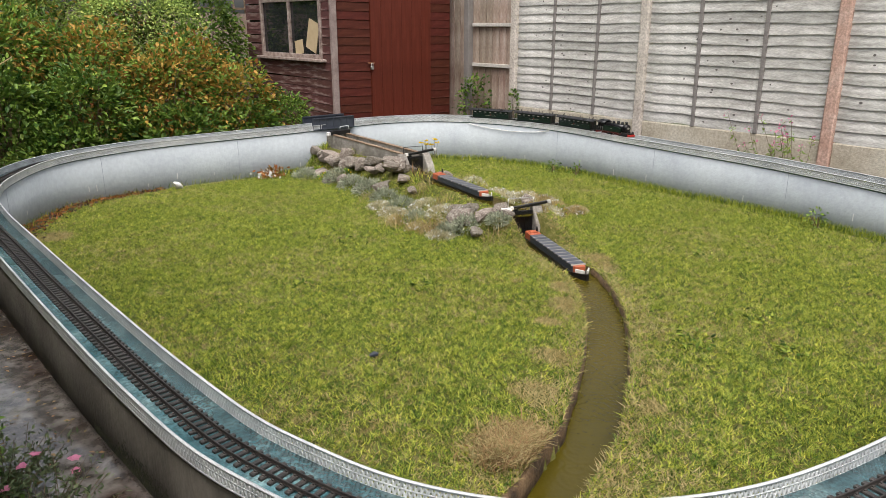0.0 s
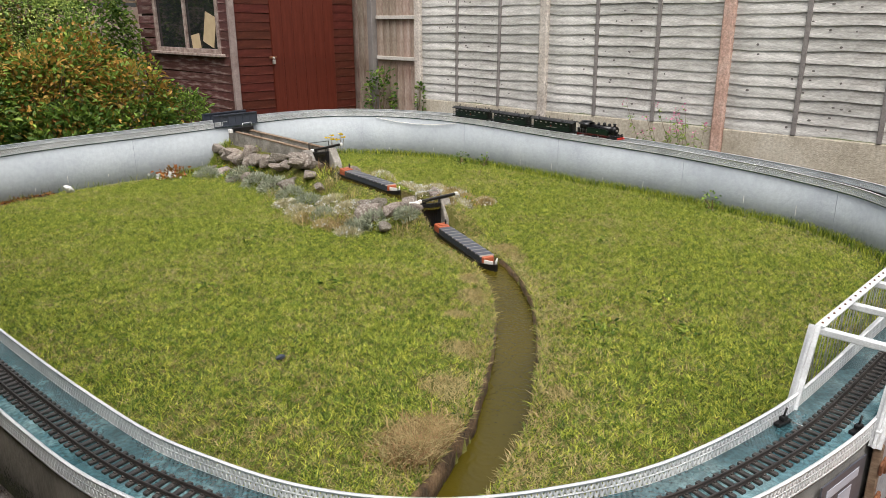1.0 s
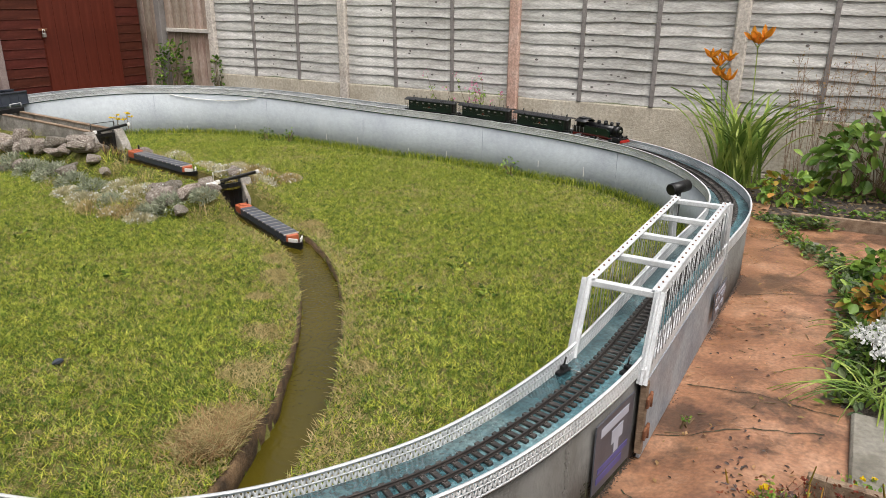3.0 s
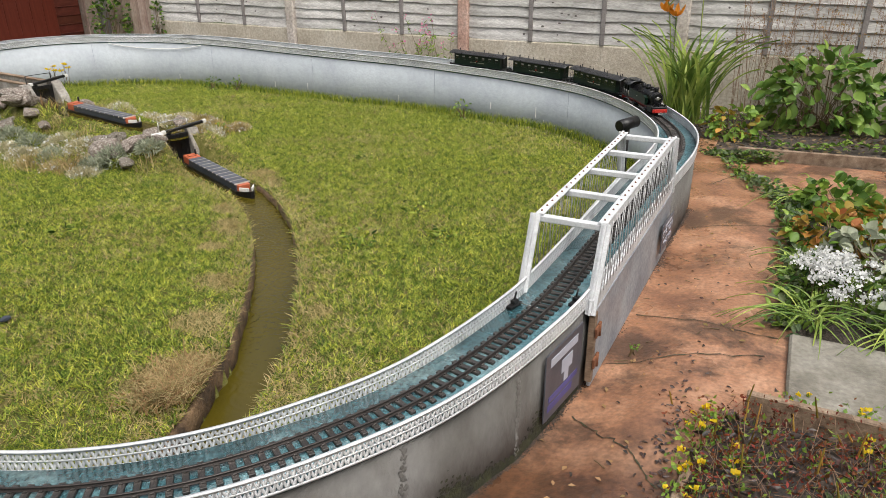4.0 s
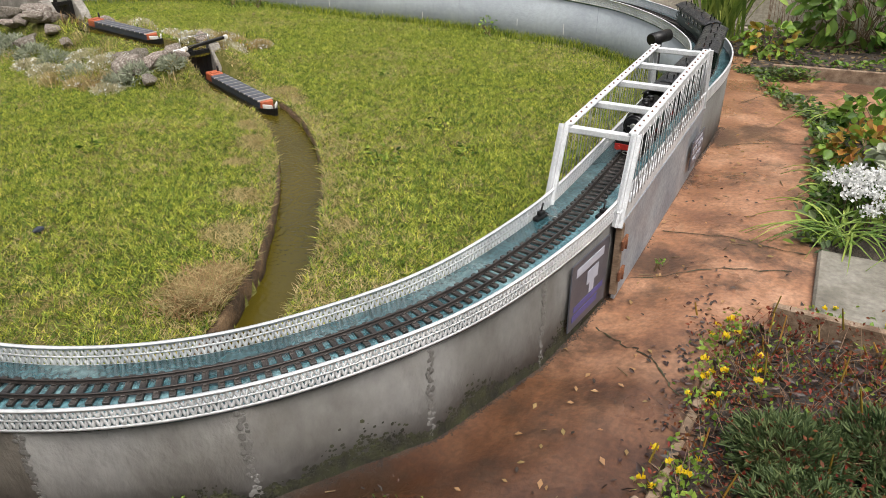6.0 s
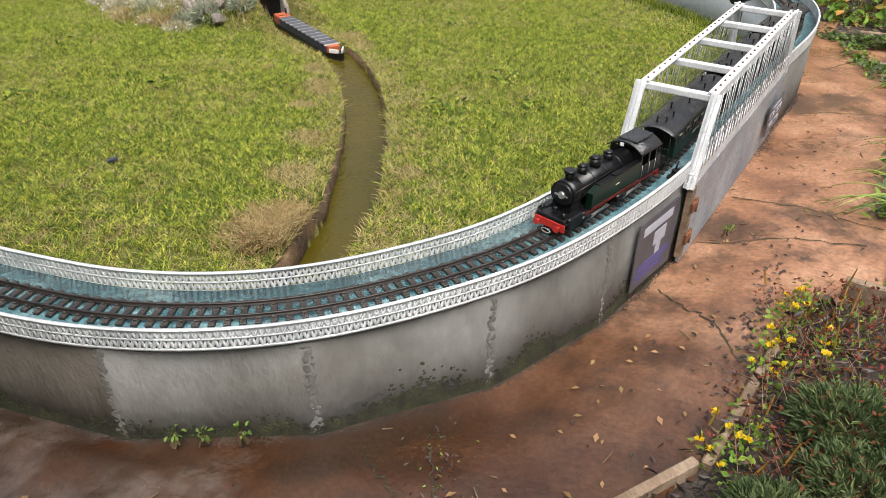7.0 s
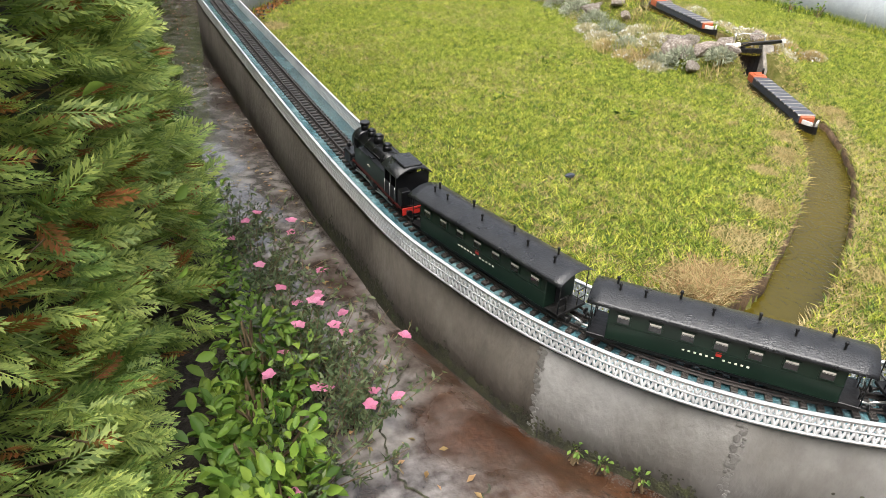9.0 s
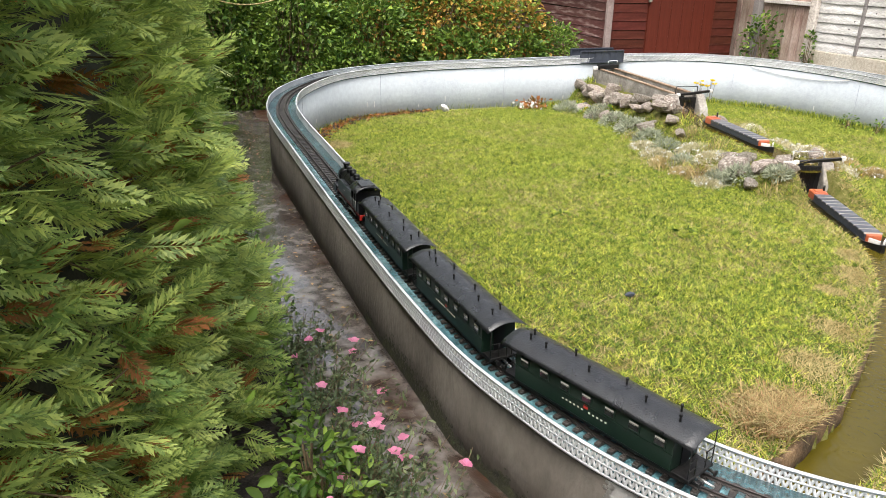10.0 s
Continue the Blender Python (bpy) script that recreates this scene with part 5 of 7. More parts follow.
# rough seams in the outer render and a sagging cord on the inner face
for x, y in FACETS[1:5]:
    i = int(np.argmin(np.hypot(*(OUTER - (x, y)).T)))
    p, nn = OUTER[i], normals(EDGE_IN)[i]
    z0 = float(path_height(*p)) - 0.01
    m = Matrix.Translation((p[0], p[1], 0)) @ Matrix.Rotation(math.atan2(nn[1], nn[0]) + math.pi / 2, 4, 'Z')
    bm = bmesh.new()
    for k in range(60):
        z = z0 + (0.2 - z0) * k / 59 + rs.uniform(-0.004, 0.004)
        r = rs.uniform(0.002, 0.0085)
        q = bmesh.ops.create_icosphere(bm, subdivisions=1, radius=1, matrix=Matrix.Translation((rs.uniform(-0.009, 0.009), 0.0, z)) @ Matrix.Diagonal((r * 1.2, 0.0016, r * 1.2, 1)))
    o = part("render_seam", bm, M_outer, wall, m=m)
cu = bpy.data.curves.new("cord", 'CURVE')
cu.dimensions, cu.bevel_depth = '3D', 0.004
sp = cu.splines.new('POLY')
ii = [int(k) for k in np.linspace(np.argmin(np.hypot(*(EDGE_IN - (5.86, 6.6)).T)), np.argmin(np.hypot(*(EDGE_IN - (6.11, 5.55)).T)), 14)]
sp.points.add(13)
for k, i in enumerate(ii):
    p = offset(-0.004)[i]
    sp.points[k].co = (p[0], p[1], 0.2 - 0.055 * abs(math.sin(math.pi * k / 13)) ** 0.8, 1)
cu.materials.append(M_white)
tagged(new("cord", cu), "white cord sagging along the grey wall face", "cord")

# joints and splashes on the inner wall face
for k in range(15):
    i = int((k + 0.37) / 15 * len(EDGE_IN))
    p, nn = offset(0.008)[i], normals(EDGE_IN)[i]
    zb_ = float(ground(*p))
    m = Matrix.Translation((p[0], p[1], 0)) @ Matrix.Rotation(math.atan2(nn[1], nn[0]) - math.pi / 2, 4, 'Z')
    part("panel_joint", (lambda b: (box(b, -0.0012, 0.0012, -0.0015, 0.001, zb_, 0.204), b)[-1])(bmesh.new()), M_panel, wall, m=m)
    for q in range(3):
        if rs.random() < 0.6:
            j = (i + rs.randrange(8, 70)) % len(EDGE_IN)
            p2, n2 = offset(0.008)[j], normals(EDGE_IN)[j]
            h0 = float(ground(*p2)) + rs.uniform(0.04, 0.1)
            m2 = Matrix.Translation((p2[0], p2[1], 0)) @ Matrix.Rotation(math.atan2(n2[1], n2[0]) - math.pi / 2, 4, 'Z')
            part("paint_drip", (lambda b: (box(b, -0.003, 0.003, -0.0022, 0.001, h0, h0 + rs.uniform(0.02, 0.08), bevel=0.001), b)[-1])(bmesh.new()), M_white, wall, m=m2)

# ---- train ----
M_darkred = material("dull_red_running_gear", [(0.09, 0.008, 0.006), (0.15, 0.014, 0.01)], 14, 0.5, fine=0.2)
def spoked(bm, x, y, z, r, mi=0):
    tube(bm, (x, y - 0.003, z), (x, y + 0.003, z), r, None, 16, mi)
    tube(bm, (x, y - 0.0035, z), (x, y + 0.0035, z), r * 0.3, None, 8, mi)


def coach():
    c = thing("passenger_coach", "dark green model railway coach with wet charcoal roof", "coach", group="train coaches")
    B0, B1, HW, Z0, Z1 = -0.235, 0.235, 0.052, 0.030, 0.118
    body = part("body", (lambda b: (box(b, B0, B1, -HW, HW, Z0, Z1, bevel=0.002), b)[-1])(bmesh.new()), M_green, c)
    pitch = (B1 - B0) / 7
    frame_me = bmesh.new()
    box(frame_me, -0.0145, 0.0145, -0.0012, 0.0012, 0, 0.003)
    box(frame_me, -0.0145, 0.0145, -0.0012, 0.0012, 0.024, 0.027)
    for s in (-1, 1):
        box(frame_me, s * 0.0145 - 0.0015, s * 0.0145 + 0.0015, -0.0012, 0.0012, 0, 0.027)
    box(frame_me, -0.013, 0.013, -0.001, 0.001, 0.0175, 0.0192)
    fm = mesh_of("window_frame", frame_me, M_green)
    gm = mesh_of("pane", (lambda b: (box(b, -0.013, 0.013, -0.0008, 0.0008, 0.002, 0.025), b)[-1])(bmesh.new()), M_glass)
    # pale strip on the upper pane stands in for its reflection
    bl = mesh_of("blind", (lambda b: (box(b, -0.012, 0.012, -0.0004, 0.0004, 0.017, 0.0235), b)[-1])(bmesh.new()), M_pale)
    for s in (-1, 1):
        for k in range(7):
            x = B0 + (k + 0.5) * pitch
            w = part("window", gm, parent=c, m=pose(x, s * (HW + 0.0006), 0.078))
            part("window_frame", fm, parent=w, m=pose(0, s * 0.0006, 0))
            part("blind", bl, parent=w, m=pose(0, s * 0.0012, 0))
        for k in range(11):
            bm = bmesh.new()
            box(bm, -0.0026, 0.0026, -0.0004, 0.0004, 0, rs.choice([0.0028, 0.004]))
            part("lettering_bar", bm, M_ivory, c, m=pose(-0.06 + k * 0.012 + (0.01 if k > 4 else 0), s * (HW + 0.0006), 0.056))
        bm = bmesh.new()
        box(bm, -0.006, 0.006, -0.0006, 0.0006, 0, 0.010)
        part("crest", bm, M_red, c, "small red and white crest", m=pose(0.0, s * (HW + 0.0006), 0.064))
        part("waist_rail", (lambda b: (box(b, B0, B1, -0.001, 0.001, 0, 0.002), b)[-1])(bmesh.new()), M_green, c, m=pose(0, s * (HW + 0.0008), 0.072))
        part("sole_bar", (lambda b: (box(b, B0 - 0.04, B1 + 0.04, -0.003, 0.003, 0.022, 0.030), b)[-1])(bmesh.new()), M_black, c, m=pose(0, s * 0.045, 0))
    # roof
    bm = bmesh.new()
    n = 12
    RL = 0.284
    sec = [(-0.062 + 0.124 * i / n, 0.120 + 0.021 * (1 - (abs(-1 + 2 * i / n)) ** 1.9)) for i in range(n + 1)]
    top = [[bm.verts.new((x, y, z - (0.004 if abs(x) > 0.25 else 0))) for y, z in sec] for x in (-RL, -0.255, 0.255, RL)]
    bot = [[bm.verts.new((x, y * 0.985, z - 0.004)) for y, z in sec] for x in (-RL, RL)]
    for a, b in zip(top[:-1], top[1:]):
        for i in range(n):
            bm.faces.new([a[i], b[i], b[i + 1], a[i + 1]]).smooth = True
    for i in range(n):
        bm.faces.new([bot[0][i], bot[0][i + 1], bot[1][i + 1], bot[1][i]])
        bm.faces.new([top[0][i], top[0][i + 1], bot[0][i + 1], bot[0][i]])
        bm.faces.new([top[-1][i + 1], top[-1][i], bot[1][i], bot[1][i + 1]])
    for j, k in ((0, 0), (n, n)):
        bm.faces.new([top[0][j], bot[0][j], bot[1][j], top[3][j], top[2][j], top[1][j]])
    bmesh.ops.recalc_face_normals(bm, faces=bm.faces)
    roof = part("roof", bm, M_roof, c)
    for x, y in ((-0.22, 0.015), (-0.2, -0.02), (-0.13, 0.012), (-0.06, -0.012), (0.03, 0.014), (0.1, -0.02), (0.17, 0.012), (0.225, 0.01), (0.235, -0.015)):
        bm = bmesh.new()
        z = 0.140
        tube(bm, (x, y, z - 0.006), (x, y, z + 0.011), 0.0026, None, 8)
        tube(bm, (x, y, z + 0.009), (x, y, z + 0.014), 0.0045, 0.003, 8)
        part("roof_vent", bm, M_black, roof)
    # end platforms
    for s in (-1, 1):
        bm = bmesh.new()
        box(bm, s * 0.236, s * 0.278, -0.048, 0.048, 0.024, 0.032, bevel=0.001)
        plat = part("platform", bm, M_black, c)
        bm = bmesh.new()
        for y in (-0.046, -0.02, 0.02, 0.046):
            tube(bm, (s * 0.274, y, 0.03), (s * 0.274, y, 0.075 if abs(y) < 0.03 else 0.119), 0.0014, None, 6)
        for z in (0.05, 0.073):
            tube(bm, (s * 0.274, -0.046, z), (s * 0.274, -0.014, z), 0.0014, None, 6)
            tube(bm, (s * 0.274, 0.014, z), (s * 0.274, 0.046, z), 0.0014, None, 6)
        part("railing", bm, M_black, plat)
        bm = bmesh.new()
        box(bm, s * 0.2345, s * 0.2375, -0.016, 0.016, 0.032, 0.108)
        part("end_door", bm, M_loco, c)
        for y in (-0.03, 0.03):
            bm = bmesh.new()
            tube(bm, (s * 0.278, y, 0.024), (s * 0.294, y, 0.024), 0.0035, None, 8)
            tube(bm, (s * 0.293, y, 0.024), (s * 0.296, y, 0.024), 0.008, None, 12)
            part("buffer", bm, M_black, c)
        bm = bmesh.new()
        tube(bm, (s * 0.26, 0, 0.014), (s * 0.312, 0, 0.014), 0.003, None, 8)
        part("coupling", bm, M_steel, c)
        bm = bmesh.new()
        X = s * 0.15
        box(bm, X - 0.048, X + 0.048, -0.034, -0.030, 0.008, 0.022, bevel=0.002)
        box(bm, X - 0.048, X + 0.048, 0.030, 0.034, 0.008, 0.022, bevel=0.002)
        box(bm, X - 0.012, X + 0.012, -0.03, 0.03, 0.012, 0.024)
        bog = part("bogie", bm, M_black, c)
        for dx in (-0.03, 0.03):
            bm = bmesh.new()
            for y in (-0.024, 0.024):
                spoked(bm, X + dx, y, 0.0145, 0.0145)
            tube(bm, (X + dx, -0.024, 0.0145), (X + dx, 0.024, 0.0145), 0.003, None, 8)
            part("wheel_set", bm, M_rail, bog)
    bm = bmesh.new()
    box(bm, -0.06, 0.06, -0.03, 0.03, 0.012, 0.026, bevel=0.003)
    part("underframe_box", bm, M_black, c)
    return c


def locomotive():
    L = thing("steam_locomotive", "black and green articulated tank engine with red running gear", "locomotive")
    P = lambda name, bm, mat, par=None, label="": part(name, bm, mat, par or L, label)
    bm = bmesh.new()
    box(bm, -0.235, 0.225, -0.050, 0.050, 0.038, 0.043, bevel=0.001)
    P("running_plate", bm, M_loco)
    for s in (-1, 1):
        bm = bmesh.new()
        box(bm, -0.235, 0.14, s * 0.0505 - 0.001, s * 0.0505 + 0.001, 0.0385, 0.043)
        P("footplate_edge", bm, M_darkred)
    bm = bmesh.new()
    tube(bm, (-0.11, 0, 0.098), (0.135, 0, 0.098), 0.034, None, 24)
    for x in (-0.05, 0.02, 0.08):
        tube(bm, (x - 0.002, 0, 0.098), (x + 0.002, 0, 0.098), 0.0352, None, 24)
    P("boiler", bm, M_loco)
    bm = bmesh.new()
    tube(bm, (0.135, 0, 0.096), (0.178, 0, 0.096), 0.038, None, 24)
    tube(bm, (0.178, 0, 0.096), (0.183, 0, 0.096), 0.035, 0.028, 24)
    box(bm, 0.135, 0.178, -0.03, 0.03, 0.043, 0.08)
    sb = P("smokebox", bm, M_loco)
    bm = bmesh.new()
    tube(bm, (0.183, 0, 0.096), (0.188, 0, 0.096), 0.012, 0.009, 12)
    box(bm, 0.183, 0.187, -0.02, 0.02, 0.094, 0.098)
    P("smokebox_door_handle", bm, M_steel, sb)
    bm = bmesh.new()
    tube(bm, (0.155, 0, 0.13), (0.155, 0, 0.153), 0.0125, 0.0125, 16)
    tube(bm, (0.155, 0, 0.152), (0.155, 0, 0.160), 0.0165, 0.0155, 16)
    P("chimney", bm, M_loco)
    for x, r, h in ((0.098, 0.0135, 0.022), (0.04, 0.0155, 0.026), (-0.025, 0.0145, 0.02)):
        bm = bmesh.new()
        tube(bm, (x, 0, 0.126), (x, 0, 0.128 + h), r, None, 16)
        tube(bm, (x, 0, 0.128 + h), (x, 0, 0.134 + h), r * 1.05, r * 0.55, 16)
        P("dome", bm, M_loco)
    for s in (-1, 1):
        bm = bmesh.new()
        v = [bm.verts.new(c) for c in ((-0.12, 0, 0.046), (0.115, 0, 0.046), (0.115, 0, 0.090), (0.085, 0, 0.103), (-0.12, 0, 0.103))]
        f = bm.faces.new(v)
        e = bmesh.ops.extrude_face_region(bm, geom=[f])
        bmesh.ops.translate(bm, vec=(0, -s * 0.02, 0), verts=[q for q in e["geom"] if isinstance(q, bmesh.types.BMVert)])
        bmesh.ops.recalc_face_normals(bm, faces=bm.faces)
        bmesh.ops.translate(bm, vec=(0, s * 0.0525, 0), verts=bm.verts)
        tank = P("side_tank", bm, M_loco_green)
        bm = bmesh.new()
        box(bm, -0.118, 0.084, s * 0.034, s * 0.0515, 0.1035, 0.106)
        box(bm, -0.02, 0.012, s * 0.036, s * 0.049, 0.106, 0.109)
        part("tank_top", bm, M_loco, tank)
        bm = bmesh.new()
        box(bm, -0.12, 0.115, s * 0.0528, s * 0.0536, 0.046, 0.049)
        part("lining", bm, M_darkred, tank)
        bm = bmesh.new()
        box(bm, -0.012, 0.006, s * 0.0528, s * 0.0536, 0.078, 0.081)
        part("number_bar", bm, M_ivory, tank)
        # cab side with two openings
        bm = bmesh.new()
        for x0, x1, z0, z1 in ((-0.205, -0.12, 0.046, 0.086), (-0.205, -0.198, 0.086, 0.126), (-0.168, -0.16, 0.086, 0.126), (-0.127, -0.12, 0.086, 0.126), (-0.205, -0.12, 0.12, 0.13)):
            box(bm, x0, x1, s * 0.0490, s * 0.0520, z0, z1)
        P("cab_side", bm, M_loco)
        bm = bmesh.new()
        box(bm, 0.15, 0.214, s * 0.030, s * 0.0535, 0.018, 0.056, bevel=0.004)
        P("front_cylinder", bm, M_loco)
        for x in (-0.198, -0.166, -0.128):
            bm = bmesh.new()
            tube(bm, (x, s * 0.0545, 0.05), (x, s * 0.0545, 0.09), 0.0012, None, 6)
            P("handrail", bm, M_steel)
        for x0 in (0.135, -0.035):
            bm = bmesh.new()
            tube(bm, (x0 - 0.022, s * 0.044, 0.026), (x0 + 0.022, s * 0.044, 0.026), 0.011, None, 14)
            tube(bm, (x0 - 0.022, s * 0.044, 0.04), (x0 + 0.018, s * 0.044, 0.04), 0.006, None, 12)
            P("cylinder", bm, M_loco)
            for xa, xb, off, zr, tilt in ((-0.125, -0.04, 0.044, 0.0148, 0.0), (-0.075, -0.015, 0.0475, 0.0235, 0.0), (-0.105, -0.015, 0.0500, 0.022, 0.16)):
                bm = bmesh.new()
                mid = (xa + xb) / 2
                box(bm, xa - mid, xb - mid, -0.0013, 0.0013, -0.0018, 0.0018, Matrix.Translation((x0 + mid, s * off, zr)) @ Matrix.Rotation(tilt, 4, 'Y'))
                P("rod", bm, M_steel)
        bm = bmesh.new()
        tube(bm, (-0.05, s * 0.036, 0.118), (0.17, s * 0.036, 0.112), 0.0014, None, 6)
        P("pipe", bm, M_loco)
        bm = bmesh.new()
        box(bm, -0.238, -0.21, s * 0.02, s * 0.05, 0.044, 0.092, bevel=0.002)
        P("bunker_side", bm, M_loco)
        bm = bmesh.new()
        tube(bm, (0.212, s * 0.034, 0.062), (0.222, s * 0.034, 0.062), 0.0065, None, 12)
        tube(bm, (0.217, s * 0.034, 0.044), (0.217, s * 0.034, 0.062), 0.002, None, 6)
        P("headlamp", bm, M_loco)
        for e in (0.226, -0.238):
            bm = bmesh.new()
            d = 1 if e > 0 else -1
            tube(bm, (e, s * 0.032, 0.03), (e + d * 0.016, s * 0.032, 0.03), 0.004, None, 8)
            tube(bm, (e + d * 0.015, s * 0.032, 0.03), (e + d * 0.018, s * 0.032, 0.03), 0.009, None, 14)
            P("buffer", bm, M_red if e > 0 else M_loco)
    bm = bmesh.new()
    box(bm, -0.205, -0.201, -0.049, 0.049, 0.046, 0.13)
    P("cab_back", bm, M_loco)
    bm = bmesh.new()
    box(bm, -0.122, -0.118, -0.049, 0.049, 0.046, 0.13)
    P("cab_front", bm, M_loco)
    bm = bmesh.new()
    n = 10
    sec = [(-0.056 + 0.112 * i / n, 0.130 + 0.022 * (1 - abs(-1 + 2 * i / n) ** 2.2)) for i in range(n + 1)]
    r = [[bm.verts.new((x, y, z + dz)) for y, z in sec] for x, dz in ((-0.22, 0), (-0.108, 0), (-0.22, -0.004), (-0.108, -0.004))]
    for i in range(n):
        bm.faces.new([r[0][i], r[1][i], r[1][i + 1], r[0][i + 1]]).smooth = True
        bm.faces.new([r[2][i], r[2][i + 1], r[3][i + 1], r[3][i]])
        bm.faces.new([r[0][i], r[0][i + 1], r[2][i + 1], r[2][i]])
        bm.faces.new([r[1][i + 1], r[1][i], r[3][i], r[3][i + 1]])
    for i in (0, n):
        bm.faces.new([r[0][i], r[1][i], r[3][i], r[2][i]])
    bmesh.ops.recalc_face_normals(bm, faces=bm.faces)
    cr = P("cab_roof", bm, M_roof)
    bm = bmesh.new()
    box(bm, -0.21, -0.12, -0.03, 0.03, 0.151, 0.157, bevel=0.002)
    part("roof_hatch", bm, M_roof, cr)
    bm = bmesh.new()
    box(bm, 0.185, 0.226, -0.046, 0.046, 0.036, 0.052, bevel=0.002)
    P("front_deck", bm, M_loco)
    for e in (0.2265, -0.2395):
        bm = bmesh.new()
        box(bm, e - 0.002, e + 0.002, -0.048, 0.048, 0.018, 0.040, bevel=0.0008)
        P("buffer_beam", bm, M_red)
    bm = bmesh.new()
    tube(bm, (0.205, 0.0, 0.052), (0.205, 0, 0.066), 0.006, None, 10)
    tube(bm, (0.205, 0.0, 0.066), (0.205, 0, 0.071), 0.008, 0.006, 10)
    P("centre_lamp", bm, M_loco)
    bm = bmesh.new()
    for q in range(12):
        a0, a1 = q * math.pi / 6, (q + 1) * math.pi / 6
        tube(bm, (0.24, 0.014 * math.cos(a0), 0.014 + 0.006 * math.sin(a0)), (0.24, 0.014 * math.cos(a1), 0.014 + 0.006 * math.sin(a1)), 0.0018, None, 6)
    P("coupling_loop", bm, M_steel)
    for x0 in (0.06, -0.115):
        bm = bmesh.new()
        box(bm, x0 - 0.055, x0 + 0.055, -0.018, 0.018, 0.012, 0.036)
        fr = P("bogie_frame", bm, M_darkred)
        for dx in (-0.04, 0.0, 0.04):
            bm = bmesh.new()
            for y in (-0.024, 0.024):
                spoked(bm, x0 + dx, y, 0.0175, 0.0175)
            tube(bm, (x0 + dx, -0.04, 0.0175), (x0 + dx, 0.04, 0.0175), 0.003, None, 8)
            part("wheel_set", bm, M_darkred, fr)
    return L


loco = locomotive()
first = coach()
coaches = [first, copy_thing(first, Matrix()), copy_thing(first, Matrix())]
FRONT0, SPEED = 4.51, 1.062
TRAIN = [(loco, 0.265, 0.11)] + [(c, 0.84 + 0.605 * k, 0.15) for k, c in enumerate(coaches)]


def ride(t, back, half):
    # the engine eases off after the bridge and then picks up again
    s = FRONT0 + SPEED * t - back - float(np.interp(t, [0, 6.5, 7.0, 7.5, 8.0, 8.5, 10], [0, 0, 0.035, 0.04, 0.008, 0, 0]))
    a, b = along(s + half), along(s - half)
    m = (a + b) / 2
    return pose(m[0], m[1], RAIL, 0, 0, math.degrees(math.atan2(a[1] - b[1], a[0] - b[0])))


def motions():
    times = [k * 0.25 for k in range(41)]
    for ob, back, half in TRAIN:
        walk(ob, [(t, ride(t, back, half)) for t in times])

# ---- plants ----
def plant(name, label, category, pieces, group=""):
    """pieces: (part name, (corners, faces), material)."""
    p = thing(name, label, category, group=group)
    for nm, (v, f), mat in pieces:
        tagged(part(nm, raw(nm, v, f, mat), parent=p), kind="stuff")
    return p


def shell(n, c, r, lo=0.55, top_only=False):
    """Points and outward ways in an ellipsoid's outer part, with lumps and gaps."""
    d = unit(rng.normal(size=(n, 3)))
    if top_only:
        d[:, 2] = np.abs(d[:, 2])
    k = 1 + 0.22 * np.sin(5 * d[:, 0] + 3 * d[:, 1] + c[0] * 7) * np.cos(4 * d[:, 2] + 2 * d[:, 1] + c[1] * 5)
    rad = rng.uniform(lo, 1.0, n) ** 0.6 * k
    return np.array(c) + d * rad[:, None] * np.array(r), d


def bush(name, label, category, c, r, n, size, width, mats, big=False, droop=0.3, group="", twigs=60):
    pieces = []
    tot = sum(w for _, w in mats)
    base = np.array([c[0], c[1], float(ground(c[0], c[1]))])
    ends, _ = shell(twigs, c, np.array(r) * 0.8)
    start = base + rng.normal(0, 0.25, (twigs, 3)) * [r[0], r[1], 0]
    pieces.append(("stem_growth", sticks(start, ends, 0.006), M_stem))
    for i, (mat, w) in enumerate(mats):
        p, d = shell(int(n * w / tot), c, r)
        p[:, 2] = np.maximum(p[:, 2], ground(p[:, 0], p[:, 1]) + 0.01)
        out = unit(d + rng.normal(0, 0.6, d.shape) + [0, 0, -droop])
        pieces.append(("crown", leaves(p, out, size, width, big, rng.normal(0, 0.7, len(p))), mat))
    return plant(name, label, category, pieces, group)


# conifer hedge: flat sprays in layers over twigs and a dark shade sheet
def spray():
    """One flat branching spray along x, about one unit long."""
    V, F = [], []

    def leaf(a, b, w):
        a, b = np.array(a, float), np.array(b, float)
        d = b - a
        s = np.array([-d[1], d[0], 0])
        s = s / (np.linalg.norm(s) + 1e-9) * w
        n = len(V)
        V.extend([a, a + d * 0.45 + s, b, a + d * 0.45 - s])
        F.extend([(n, n + 2, n + 1), (n, n + 3, n + 2)])
    leaf((0, 0, 0), (1, 0, -0.1), 0.016)
    for k in range(9):
        t = 0.12 + 0.095 * k
        L = 0.50 * (1 - t) ** 0.65 * (0.6 + 0.4 * min(1, t * 3)) + 0.07
        for sg in (-1, 1):
            a = np.array([t + (0.03 if sg > 0 else 0), 0, -0.1 * t * t])
            ang = sg * (0.72 + 0.1 * math.sin(k * 3))
            d = np.array([math.cos(ang), math.sin(ang), -0.12])
            leaf(a, a + d * L, 0.030)
            for q in range(1):
                b = a + d * L * (0.32 + 0.3 * q)
                for s2 in (-1, 1):
                    a2 = ang + s2 * 0.6
                    leaf(b, b + np.array([math.cos(a2), math.sin(a2), -0.1]) * L * (0.36 - 0.07 * q), 0.020)
    return np.array(V), np.array(F)


SPRAY_V, SPRAY_F = spray()


